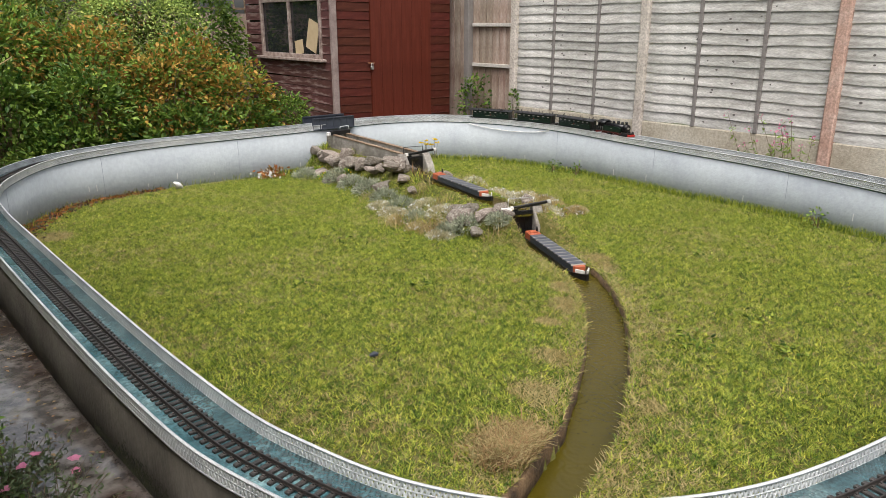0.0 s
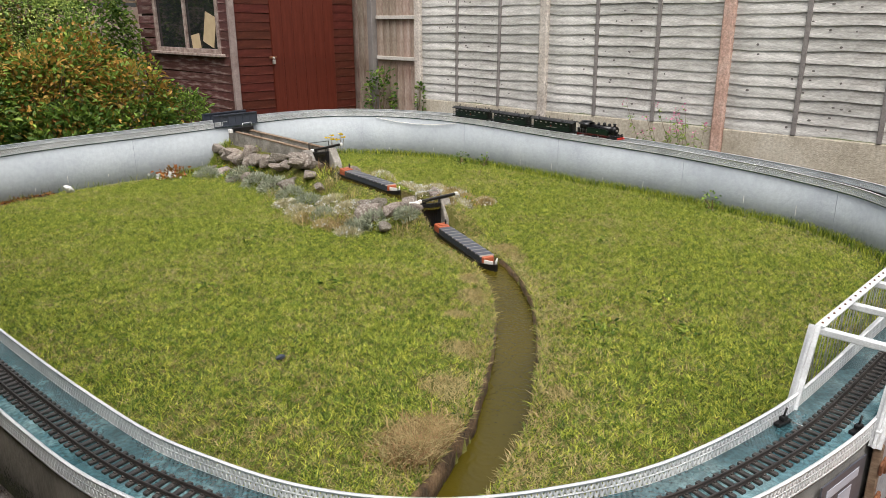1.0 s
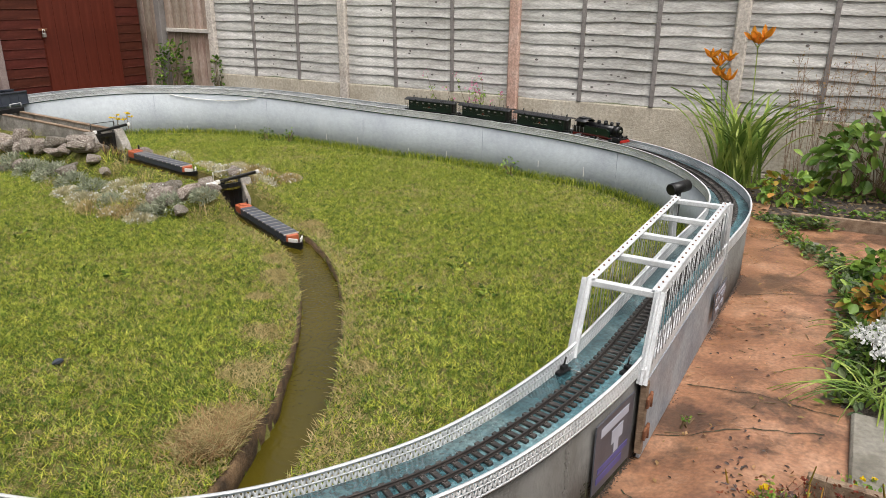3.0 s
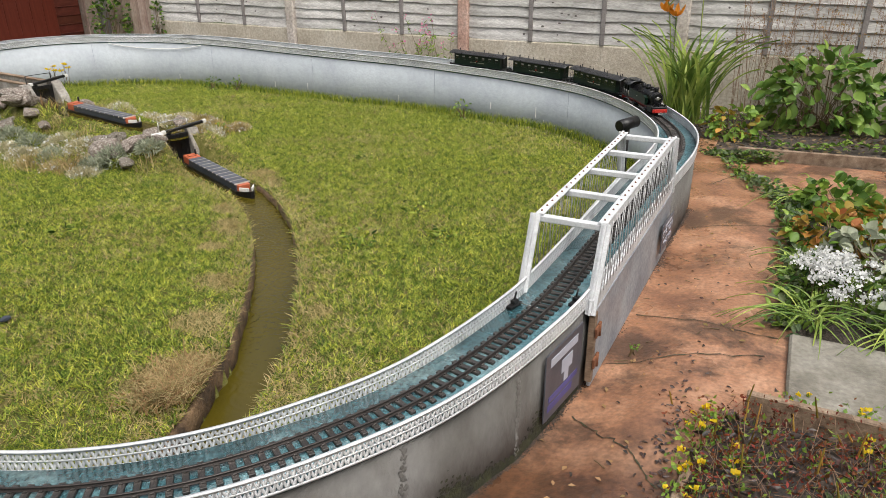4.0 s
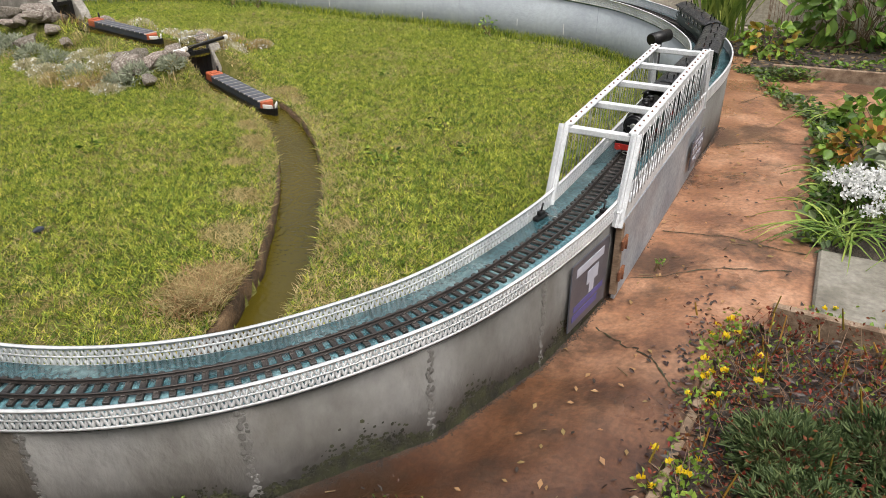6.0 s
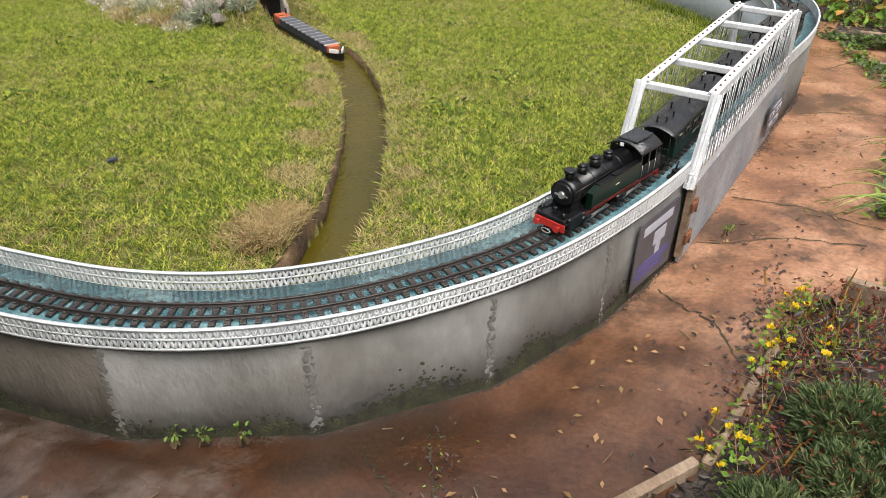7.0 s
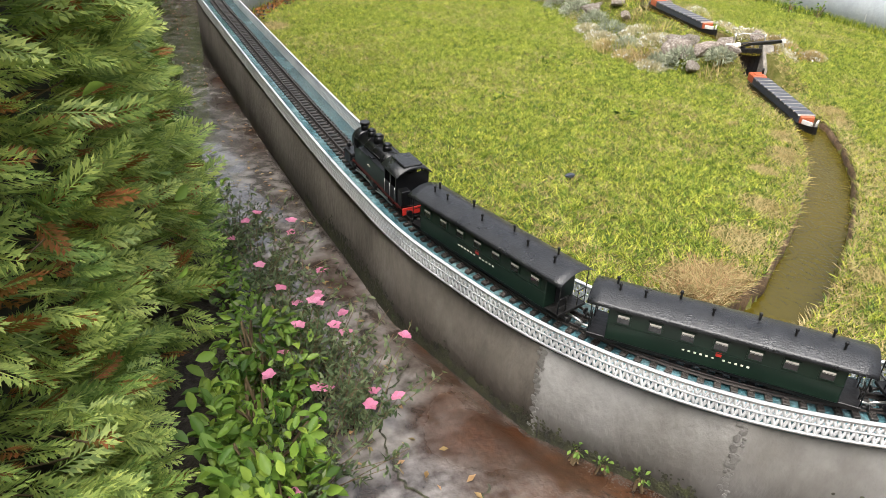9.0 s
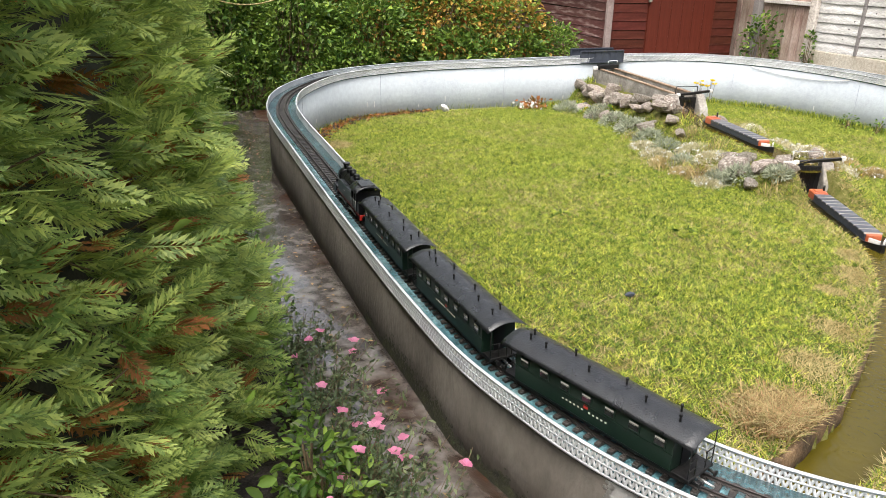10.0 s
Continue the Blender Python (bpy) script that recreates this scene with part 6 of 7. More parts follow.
def hedge_face(y):
    return np.interp(y, [0.55, 0.8, 1.0, 1.5, 2.0, 3.0, 5.0, 7.2], [-0.38, -0.19, -0.08, 0.03, 0.09, 0.12, 0.15, 0.16])


n = 14000
y = 0.6 + 6.6 * rng.uniform(0, 1, n) ** 1.8
z = rng.uniform(0.02, 2.55, n)
bulge = 0.10 * np.sin(3.1 * y + 2.0 * z) + 0.06 * np.sin(7 * y - 5 * z + 1)
x = hedge_face(y) - 0.08 - 0.13 * z + bulge * 0.7 - rng.uniform(0, 0.16, n)
pos = np.column_stack([x, y, z + ground(x, y)])
way = np.column_stack([np.full(n, 1.0), rng.normal(-0.15, 0.55, n), rng.normal(0.12, 0.45, n)])
size = rng.uniform(0.065, 0.12, n)
side = np.column_stack([size, size * 1.0, size])
roll = rng.normal(0, 0.8, n)
sel = rng.uniform(0, 1, n) < 0.86
hed = plant("conifer_hedge", "dense green conifer hedge with rusty dead sprays inside", "hedge", [
    ("sprays", place(SPRAY_V, SPRAY_F, pos[sel], frames_of(way[sel], roll[sel]), side[sel]), M_conifer),
    ("dead_sprays", place(SPRAY_V, SPRAY_F, pos[~sel] - [0.01, 0, 0], frames_of(way[~sel], roll[~sel]), side[~sel] * 0.85), M_rustleaf)])
# near-black sheet behind the sprays paints the shade deep in the hedge
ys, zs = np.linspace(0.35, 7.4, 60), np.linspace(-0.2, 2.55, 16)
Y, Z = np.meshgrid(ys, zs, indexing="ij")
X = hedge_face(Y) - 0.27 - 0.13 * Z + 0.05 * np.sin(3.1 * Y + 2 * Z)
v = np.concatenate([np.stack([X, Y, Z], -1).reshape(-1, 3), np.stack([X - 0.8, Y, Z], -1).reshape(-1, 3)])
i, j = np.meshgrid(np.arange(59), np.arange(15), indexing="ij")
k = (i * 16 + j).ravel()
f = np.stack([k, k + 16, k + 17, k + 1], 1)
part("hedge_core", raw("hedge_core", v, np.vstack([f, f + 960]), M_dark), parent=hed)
nt_ = 700
yy, zz = rng.uniform(0.7, 7, nt_), rng.uniform(0.0, 1.9, nt_)
a = np.column_stack([hedge_face(yy) - 0.3 - 0.13 * zz, yy, zz])
tagged(part("twig_growth", raw("twig_growth", *sticks(a, a + np.column_stack([rng.uniform(0.1, 0.22, nt_), rng.normal(0, 0.06, nt_), rng.normal(0, 0.06, nt_)]), 0.003), M_stem), parent=hed), kind="stuff")
# broad bramble leaves growing through the hedge
n = 90
yy, zz = rng.uniform(1.3, 6.5, n), rng.uniform(0.15, 1.6, n)
p = np.column_stack([hedge_face(yy) - 0.02 - 0.13 * zz, yy, zz])
part("climbing_leaves", raw("climbing_leaves", *leaves(p, np.column_stack([np.ones(n), rng.normal(0, 0.7, n), rng.normal(-0.1, 0.5, n)]), 0.05, 0.03, True), M_lime), parent=hed)

# leafy plants along the hedge foot
for k in range(9):
    y = 0.72 + 0.11 * k + rs.uniform(-0.04, 0.04)
    x = rs.uniform(0.0, 0.14) if k < 7 else rs.uniform(0.12, 0.22)
    bush("leafy_weed", "low green leafy weed at the hedge foot", "weed", (x, y, 0.06 + rs.uniform(0, 0.05)), (0.10, 0.10, 0.075), 130, 0.04 if k < 5 else 0.032, 0.022 if k < 5 else 0.016,
         [(M_lime, 3), (M_bushgreen, 1 if k < 6 else 4)], big=True, group="hedge foot weeds", twigs=10)
# pink flowers: fine grey-green growth that leans over the path
for x0, y0, nf in ((0.24, 2.35, 3), (0.28, 2.05, 3), (0.26, 1.78, 5), (0.32, 1.55, 6), (0.34, 1.36, 5), (0.22, 1.5, 3), (0.2, 1.2, 2)):
    n = 34
    base = np.column_stack([np.full(n, x0 - 0.05), np.full(n, y0), np.full(n, float(ground(x0, y0)))]) + rng.normal(0, 0.035, (n, 3)) * [1, 1, 0]
    tip = base + np.column_stack([rng.normal(0.05, 0.08, n), rng.normal(0, 0.09, n), rng.uniform(0.06, 0.22, n)])
    fl = []
    for q in range(5):
        an = q * 2 * np.pi / 5
        fl.append(leaves(tip[:nf] + [0, 0, 0.01], np.column_stack([np.full(nf, np.cos(an)), np.full(nf, np.sin(an)), np.full(nf, 0.35)]), 0.018, 0.017, big=True, roll=np.zeros(nf)))
    lp = base[np.repeat(np.arange(n), 26)] + (tip - base)[np.repeat(np.arange(n), 26)] * rng.uniform(0.1, 1.0, (n * 26, 1)) + rng.normal(0, 0.008, (n * 26, 3))
    plant("pink_flower", "straggling pink flowering plant leaning over the path", "flower", [("stem_growth", sticks(base, tip, 0.0014), M_stem),
          ("leaves", leaves(lp, rng.normal(size=lp.shape), 0.02, 0.008), M_greyleaf), ("petals", join(*fl), M_pink)], "pink flowers")

# shrubs behind the wall
SHRUBS = [(0.35, 8.2, 0.55, 0.6, 0.5, 0.62, 0), (0.1, 9.0, 0.9, 0.9, 0.7, 0.95, 0), (1.1, 8.1, 0.5, 0.55, 0.45, 0.62, 0), (1.25, 8.9, 0.95, 0.75, 0.6, 0.7, 1), (1.9, 8.0, 0.45, 0.55, 0.42, 0.6, 0),
          (2.1, 8.7, 0.82, 0.7, 0.55, 0.66, 2), (2.75, 8.15, 0.62, 0.55, 0.45, 0.6, 2), (3.2, 8.6, 0.72, 0.6, 0.5, 0.62, 2), (3.55, 8.0, 0.48, 0.5, 0.36, 0.55, 2), (2.8, 7.75, 0.22, 0.5, 0.28, 0.42, 0),
          (3.6, 7.75, 0.2, 0.4, 0.25, 0.4, 0), (4.1, 7.95, 0.28, 0.32, 0.3, 0.42, 3), (0.6, 7.75, 0.1, 0.4, 0.25, 0.42, 0), (1.6, 7.72, 0.12, 0.5, 0.25, 0.4, 0), (3.0, 9.6, 1.35, 0.8, 0.5, 0.75, 4), (1.6, 9.9, 1.25, 0.9, 0.5, 0.8, 4), (0.3, 10.0, 1.3, 0.9, 0.5, 0.9, 1),
          (-0.8, 8.0, 0.9, 0.7, 0.9, 1.0, 0), (0.9, 9.6, 1.5, 0.8, 0.4, 0.8, 1), (2.4, 9.9, 1.35, 0.8, 0.4, 0.75, 1), (3.8, 9.8, 1.3, 0.7, 0.4, 0.7, 0)]
KINDS = [("green_shrub", "dense dark green broad-leaved shrub behind the wall", [(M_bushgreen, 5), (M_lime, 1)], 0.06, 0.034),
         ("mixed_shrub", "tall green shrub with yellowing leaves behind the wall", [(M_bushgreen, 3), (M_gold, 1), (M_lime, 2)], 0.07, 0.03),
         ("golden_shrub", "golden autumn shrub with orange and green leaves", [(M_gold, 5), (M_bushgreen, 3), (M_rustleaf, 0.6), (M_lime, 2.2)], 0.06, 0.034),
         ("wild_shrub", "thin wild shrub in front of the shed wall", [(M_bushgreen, 4), (M_lime, 2)], 0.05, 0.022),
         ("evergreen_bush", "dark evergreen bush in front of the trellis", [(M_conifer, 1)], 0.035, 0.02)]
for x, y, z, rx, ry, rz, kd in SHRUBS:
    nm, lb, mats, sz, wd = KINDS[kd]
    vol = rx * ry + ry * rz + rx * rz
    bush(nm, lb, "shrub", (x, y, z + float(ground(x, y)) * 0.4), (rx, ry, rz), int(4300 * vol * (2.2 if kd == 4 else 1.5 if kd == 3 else 1)), sz, wd, mats, big=kd != 4, group="shrubs behind the wall", twigs=40)
# grassy straps among the shrubs
for x, y, h, nn in ((0.75, 7.75, 0.55, 30), (4.05, 7.72, 0.35, 40), (4.35, 7.66, 0.3, 30), (1.0, 7.7, 0.5, 24)):
    b = np.column_stack([rng.normal(x, 0.07, nn), rng.normal(y, 0.03, nn), np.full(nn, float(ground(x, y)))])
    plant("tufted_grass", "arching green grass tuft behind the wall", "grass tuft", [("leaves", arcs(b, np.column_stack([rng.normal(0, 0.5, nn), rng.normal(0, 0.3, nn), np.full(nn, 1.2)]), h + 0.25, 0.014, 0.6), M_strap)], "grass tufts")
bush("ivy", "ragged green ivy climbing beside the shed", "ivy", (6.45, 7.2, 0.25), (0.12, 0.32, 0.5), 420, 0.05, 0.035, [(M_bushgreen, 4), (M_lime, 1)], big=True, twigs=30)
bush("ivy", "ragged green ivy climbing the fence post foot", "ivy", (6.5, 6.5, 0.35), (0.05, 0.06, 0.25), 90, 0.04, 0.03, [(M_bushgreen, 4), (M_lime, 1)], big=True, twigs=8)
# pale bramble cane arching over the shrubs
cu = bpy.data.curves.new("cane", 'CURVE')
cu.dimensions, cu.bevel_depth = '3D', 0.006
sp = cu.splines.new('POLY')
sp.points.add(15)
for k in range(16):
    t = k / 15
    sp.points[k].co = (0.1 + 1.15 * t, 7.45, 1.05 - 0.25 * math.sin(2.6 * t + 0.4) + 0.06 * t, 1)
cu.materials.append(M_straw)
tagged(new("bramble_cane", cu), "pale dry bramble cane arching from the shrubs", "cane")

# ---- far border: day lily, leafy bush, dead stems ----
zb = float(ground(6.0, 0.6))
n = 84
b = np.column_stack([rng.normal(6.02, 0.06, n), rng.normal(0.58, 0.08, n), np.full(n, zb)])
an = rng.uniform(0, 2 * np.pi, n)
st_a = np.array([(6.0, 0.66, zb), (6.03, 0.70, zb), (6.02, 0.52, zb)])
st_b = np.array([(5.97, 0.79, 0.78), (5.98, 0.73, 0.68), (5.98, 0.56, 0.94)])
heads = np.array([(5.97, 0.80, 0.80), (5.95, 0.86, 0.86), (5.97, 0.74, 0.84), (5.98, 0.73, 0.70), (5.97, 0.80, 0.73), (5.98, 0.56, 0.97), (5.97, 0.53, 1.0), (5.97, 0.60, 0.99)])
fl = []
for q in range(6):
    a_ = q * np.pi / 3
    m = len(heads)
    fl.append(leaves(heads, np.column_stack([np.full(m, 0.6 * np.cos(a_)), np.full(m, np.sin(a_)), rng.uniform(0.7, 1.3, m)]) + [-0.5, 0, 0], 0.095, 0.036, True))
plant("day_lily", "clump of arching strap leaves with orange lily flowers", "lily", [
    ("leaves", arcs(b, np.column_stack([np.cos(an), np.sin(an), rng.uniform(2.2, 7.5, n)]), 1.0, 0.028, 0.34, 9), M_strap),
    ("flower_stems", join(sticks(st_a, st_b, 0.007), sticks(st_b[[0, 0, 0, 1, 1, 2, 2, 2]], heads, 0.005)), M_strap), ("petals", join(*fl), M_orangefl)])
bush("leafy_perennial", "mound of fresh green lobed leaves on dark soil", "bush", (6.2, -0.33, 0.14), (0.26, 0.42, 0.33), 420, 0.10, 0.068, [(M_fresh, 4), (M_bushgreen, 1)], big=True, droop=0.5, twigs=40)
bush("leafy_perennial", "spreading green perennial on dark soil", "bush", (6.25, -1.3, 0.1), (0.3, 0.5, 0.3), 500, 0.1, 0.075, [(M_fresh, 3), (M_bushgreen, 1)], big=True, droop=0.5, twigs=30)
n = 70
base = np.column_stack([rng.normal(6.38, 0.05, n), rng.uniform(-0.75, 0.3, n), np.full(n, -0.1)])
tip = base + np.column_stack([rng.normal(-0.03, 0.06, n), rng.normal(0, 0.1, n), rng.uniform(0.55, 1.05, n)])
tw_a = np.repeat(base + (tip - base) * 0.7, 6, 0) + np.repeat(tip - base, 6, 0) * rng.uniform(-0.1, 0.28, (n * 6, 1))
tw_b = tw_a + rng.normal(0, 0.05, tw_a.shape) + [0, 0, 0.05]
plant("dead_flower_stems", "thin brown stems with dry seed heads against the fence", "dead plant", [("stem_growth", sticks(base, tip, 0.0025), M_deadstem), ("twigs", sticks(tw_a, tw_b, 0.0015), M_deadstem),
      ("seed_heads", leaves(tw_b, rng.normal(size=tw_b.shape), 0.02, 0.013), M_brown)])
n = 16
base = np.column_stack([rng.normal(6.44, 0.02, n), rng.normal(3.02, 0.14, n), np.full(n, -0.1)])
tip = base + np.column_stack([rng.normal(-0.05, 0.03, n), rng.normal(0.05, 0.1, n), rng.uniform(0.4, 0.68, n)])
lp = np.repeat(base, 14, 0) + np.repeat(tip - base, 14, 0) * rng.uniform(0.35, 1, (n * 14, 1))
plant("pink_tipped_plant", "leggy plant with small pink flower tips by the fence", "plant", [("stem_growth", sticks(base, tip, 0.003), M_stem), ("leaves", leaves(lp, rng.normal(size=lp.shape), 0.045, 0.014), M_lime),
      ("flowers", leaves(np.repeat(tip, 5, 0) + rng.normal(0, 0.012, (n * 5, 3)), rng.normal(size=(n * 5, 3)), 0.025, 0.018), M_pink)])


def cover(name, label, xs, ys, n, size, width, mats, height=0.04, group="", big=True):
    """A low spreading mat of leaves along a line."""
    t = rng.uniform(0, 1, n)
    x = np.interp(t, np.linspace(0, 1, len(xs)), xs) + rng.normal(0, 0.035, n)
    y = np.interp(t, np.linspace(0, 1, len(ys)), ys) + rng.normal(0, 0.035, n)
    z = ground(x, y) + rng.uniform(0.0, height, n) * (0.6 + 0.4 * np.sin(9 * x + 7 * y))
    d = np.column_stack([rng.normal(size=n), rng.normal(size=n), rng.uniform(0.0, 0.8, n)])
    k = np.array_split(rng.permutation(n), np.cumsum([int(n * w) for _, w in mats])[:-1])
    pieces = []
    for (mat, w), ii in zip(mats, k):
        pieces.append(("leaves", leaves(np.column_stack([x, y, z])[ii], d[ii], size, width, big, rng.normal(0, 0.5, len(ii))), mat))
    return plant(name, label, "ground cover", pieces, group)


cover("ground_cover", "mat of small green leaves spilling over the border edge", [5.22, 5.05, 5.08], [0.3, 0.1, -0.12], 420, 0.03, 0.022, [(M_lime, 0.2), (M_greyleaf, 0.5), (M_bushgreen, 0.3)], 0.07, "ground cover")
cover("ground_cover", "weeds along the joint between two path bays", [4.95, 4.62, 4.4, 4.3, 4.0], [0.15, 0.0, -0.12, -0.2, -0.25], 520, 0.032, 0.02, [(M_lime, 0.2), (M_greyleaf, 0.5), (M_bushgreen, 0.3)], 0.07, "ground cover")
cover("ground_cover", "green creeping leaves along the path edge", [4.2, 3.7, 3.2, 2.78], [-0.24, -0.26, -0.27, -0.26], 800, 0.045, 0.02, [(M_lime, 0.2), (M_greyleaf, 0.5), (M_bushgreen, 0.3)], 0.07, "ground cover")
cover("ground_cover", "sparse seedlings on dark soil", [6.2, 5.7, 5.5, 5.6], [0.4, 0.2, -0.3, -0.9], 300, 0.035, 0.025, [(M_lime, 0.5), (M_bushgreen, 0.5)], 0.06, "ground cover")
bush("yellowing_plant", "small plant with yellowing leaves beside the lily", "plant", (5.72, 0.2, 0.0), (0.16, 0.2, 0.12), 150, 0.06, 0.04, [(M_lime, 3), (M_gold, 1)], big=True, twigs=10)

cover("ground_cover", "low weeds and ivy creeping out from the hedge foot", [0.10, 0.14, 0.15, 0.17], [1.3, 2.2, 3.4, 5.5], 1500, 0.03, 0.018, [(M_fresh, 0.4), (M_greyleaf, 0.35), (M_lime, 0.25)], 0.09, "ground cover")
cover("ground_cover", "seedlings and dark roots in the path joint", [1.08, 1.0, 0.94], [0.55, 0.5, 0.44], 90, 0.010, 0.005, [(M_bark, 0.8), (M_fresh, 0.2)], 0.008, "ground cover")

cover("ground_cover", "broad bright green leaves under the hedge end", [-0.14, -0.06, 0.0, 0.04], [0.72, 0.95, 1.2, 1.6], 620, 0.055, 0.028, [(M_lime, 0.4), (M_fresh, 0.6)], 0.14, "ground cover")
# middle border: white flowers, variegated leaves, grassy straps
n = 300
cx, cy = 3.12, -0.42
p = np.column_stack([np.clip(rng.normal(cx, 0.12, n), 2.9, 3.4), np.minimum(rng.normal(cy, 0.12, n), -0.27 - rng.uniform(0, 0.1, n)), np.zeros(n)])
p[:, 2] = ground(p[:, 0], p[:, 1]) + 0.10 + 0.05 * np.exp(-((p[:, 0] - cx) ** 2 + (p[:, 1] - cy) ** 2) / 0.03)
hd = p[rng.integers(0, n, 34)]
pp = np.repeat(hd, 44, 0) + rng.normal(0, 0.017, (34 * 44, 3)) * [1, 1, 0.4]
plant("white_flower", "low mound of white flower heads beside the path", "flower", [("leaves", leaves(p - [0, 0, 0.05], rng.normal(size=(n, 3)), 0.05, 0.02, True), M_bushgreen),
      ("stem_growth", sticks(np.column_stack([hd[:, :2], ground(hd[:, 0], hd[:, 1])]), hd, 0.002), M_stem), ("petals", leaves(pp, unit(rng.normal(size=pp.shape)) + [0, 0, 0.7], 0.014, 0.012), M_whitefl)])
for x, y, mat, lab in ((3.45, -0.55, [(M_silver, 3), (M_lime, 1)], "heuchera with silvery veined leaves"), (3.7, -0.42, [(M_gold, 2), (M_rustleaf, 1), (M_lime, 1)], "heuchera with orange and yellow leaves"), (3.9, -0.7, [(M_gold, 2), (M_lime, 2)], "heuchera with orange and yellow leaves"), (3.2, -0.75, [(M_silver, 3), (M_lime, 1)], "heuchera with silvery veined leaves"),
                       (2.95, -0.72, [(M_bushgreen, 2), (M_silver, 1)], "heuchera with silvery veined leaves"), (4.15, -0.45, [(M_bushgreen, 2), (M_lime, 2)], "low green leafy border plant"), (3.5, -0.95, [(M_gold, 1), (M_rustleaf, 1)], "heuchera with orange and yellow leaves")):
    bush("heuchera", lab + " in the border", "heuchera", (x, y, 0.03), (0.17, 0.17, 0.10), 230, 0.05, 0.047, mat, big=True, group="heucheras", twigs=12)
for x, y, nn, L in ((2.86, -0.33, 40, 0.30), (2.8, -0.62, 30, 0.25), (3.35, -0.3, 24, 0.22), (4.3, -0.35, 20, 0.3)):
    b = np.column_stack([rng.normal(x, 0.035, nn), rng.normal(y, 0.035, nn), np.full(nn, float(ground(x, y)))])
    a_ = rng.uniform(0, 2 * np.pi, nn)
    plant("grass_tuft", "arching green grass tuft at the border edge", "grass tuft", [("leaves", arcs(b, np.column_stack([np.cos(a_), np.sin(a_), rng.uniform(0.7, 1.8, nn)]), L, 0.009, 0.7), M_strap)], "border grass tufts")

# near border: spiky cushions, yellow flowers, brown creeping stems
for x, y, r in ((1.56, -0.26, 0.16), (1.36, -0.30, 0.16), (1.66, -0.46, 0.17), (1.45, -0.55, 0.2), (1.2, -0.15, 0.1)):
    n = 420
    d = unit(np.column_stack([rng.normal(size=n), rng.normal(size=n), np.abs(rng.normal(size=n)) * 0.8 + 0.15]))
    c = np.array([x, y, float(ground(x, y)) + 0.02])
    a_ = c + d * [r, r, 0.10] * rng.uniform(0.5, 0.85, (n, 1))
    sp_d = np.repeat(d, 7, 0) + rng.normal(0, 0.6, (n * 7, 3))
    plant("spiky_cushion", "grey-green spiky rock plant forming a cushion", "rock plant", [("leaves", leaves(np.repeat(a_, 7, 0), sp_d, 0.032, 0.0045), M_sedum), ("stem_growth", sticks(c + 0 * a_, a_, 0.003), M_stem)], "spiky cushions")
n = 800
x = rng.uniform(1.25, 2.12, n)
y = rng.uniform(-1.0, -0.04, n)
a_ = np.column_stack([x, y, ground(x, y)])
tp = a_ + np.column_stack([rng.normal(0, 0.05, n), rng.normal(0, 0.05, n), rng.uniform(0.01, 0.11, n)])
plant("creeping_stems", "tangle of brown and amber creeping stems on the soil", "ground cover", [("stem_growth", sticks(a_, tp, 0.0012), M_deadstem), ("dry_leaves", leaves(np.repeat(tp, 6, 0) + rng.normal(0, 0.02, (n * 6, 3)), rng.normal(size=(n * 6, 3)), 0.014, 0.007), M_winered),
      ("leaves", leaves(np.repeat(a_, 2, 0) + rng.normal(0, 0.02, (n * 2, 3)) * [1, 1, 0.3] + [0, 0, 0.012], rng.normal(size=(n * 2, 3)), 0.017, 0.011), M_lime), ("amber_growth", sticks(tp[:70], tp[:70] + np.column_stack([rng.normal(0, 0.01, 70), rng.normal(0, 0.01, 70), rng.uniform(0.03, 0.09, 70)]), 0.0035), M_gold)])
for x, y in ((2.08, -0.08), (2.0, -0.05), (1.86, -0.04), (1.72, -0.05), (1.45, -0.06), (2.12, -0.5), (1.9, -0.16), (1.35, -0.02), (2.24, -0.3), (2.25, -0.48)):
    n = 60
    p = np.column_stack([rng.normal(x, 0.035, n), rng.normal(y, 0.03, n), np.zeros(n)])
    p[:, 2] = ground(p[:, 0], p[:, 1]) + rng.uniform(0.004, 0.035, n)
    h = p[:4] + [0, 0, 0.012]
    pet = np.repeat(h, 6, 0)
    q = np.tile(np.arange(6), 4) * np.pi / 3
    plant("yellow_flower", "small yellow-flowered plant at the border edge", "flower", [("leaves", leaves(p, rng.normal(size=(n, 3)), 0.018, 0.011), M_lime), ("petals", leaves(pet, np.column_stack([np.cos(q), np.sin(q), np.full(24, 0.7)]), 0.014, 0.012), M_yellow)], "yellow flowers")

# ---- rockery plants ----
def tuft(x, y, n, h, mat, lean, label, name="dry_grass_tuft", w=0.004, spread=0.05):
    p = np.column_stack([rng.normal(x, spread, n), rng.normal(y, spread, n), np.zeros(n)])
    p[:, 2] = lawn_height(p[:, 0], p[:, 1])
    return plant(name, label, "grass tuft", [("growth", blades(p, h, w, lean, 2), mat)], "rockery tufts")


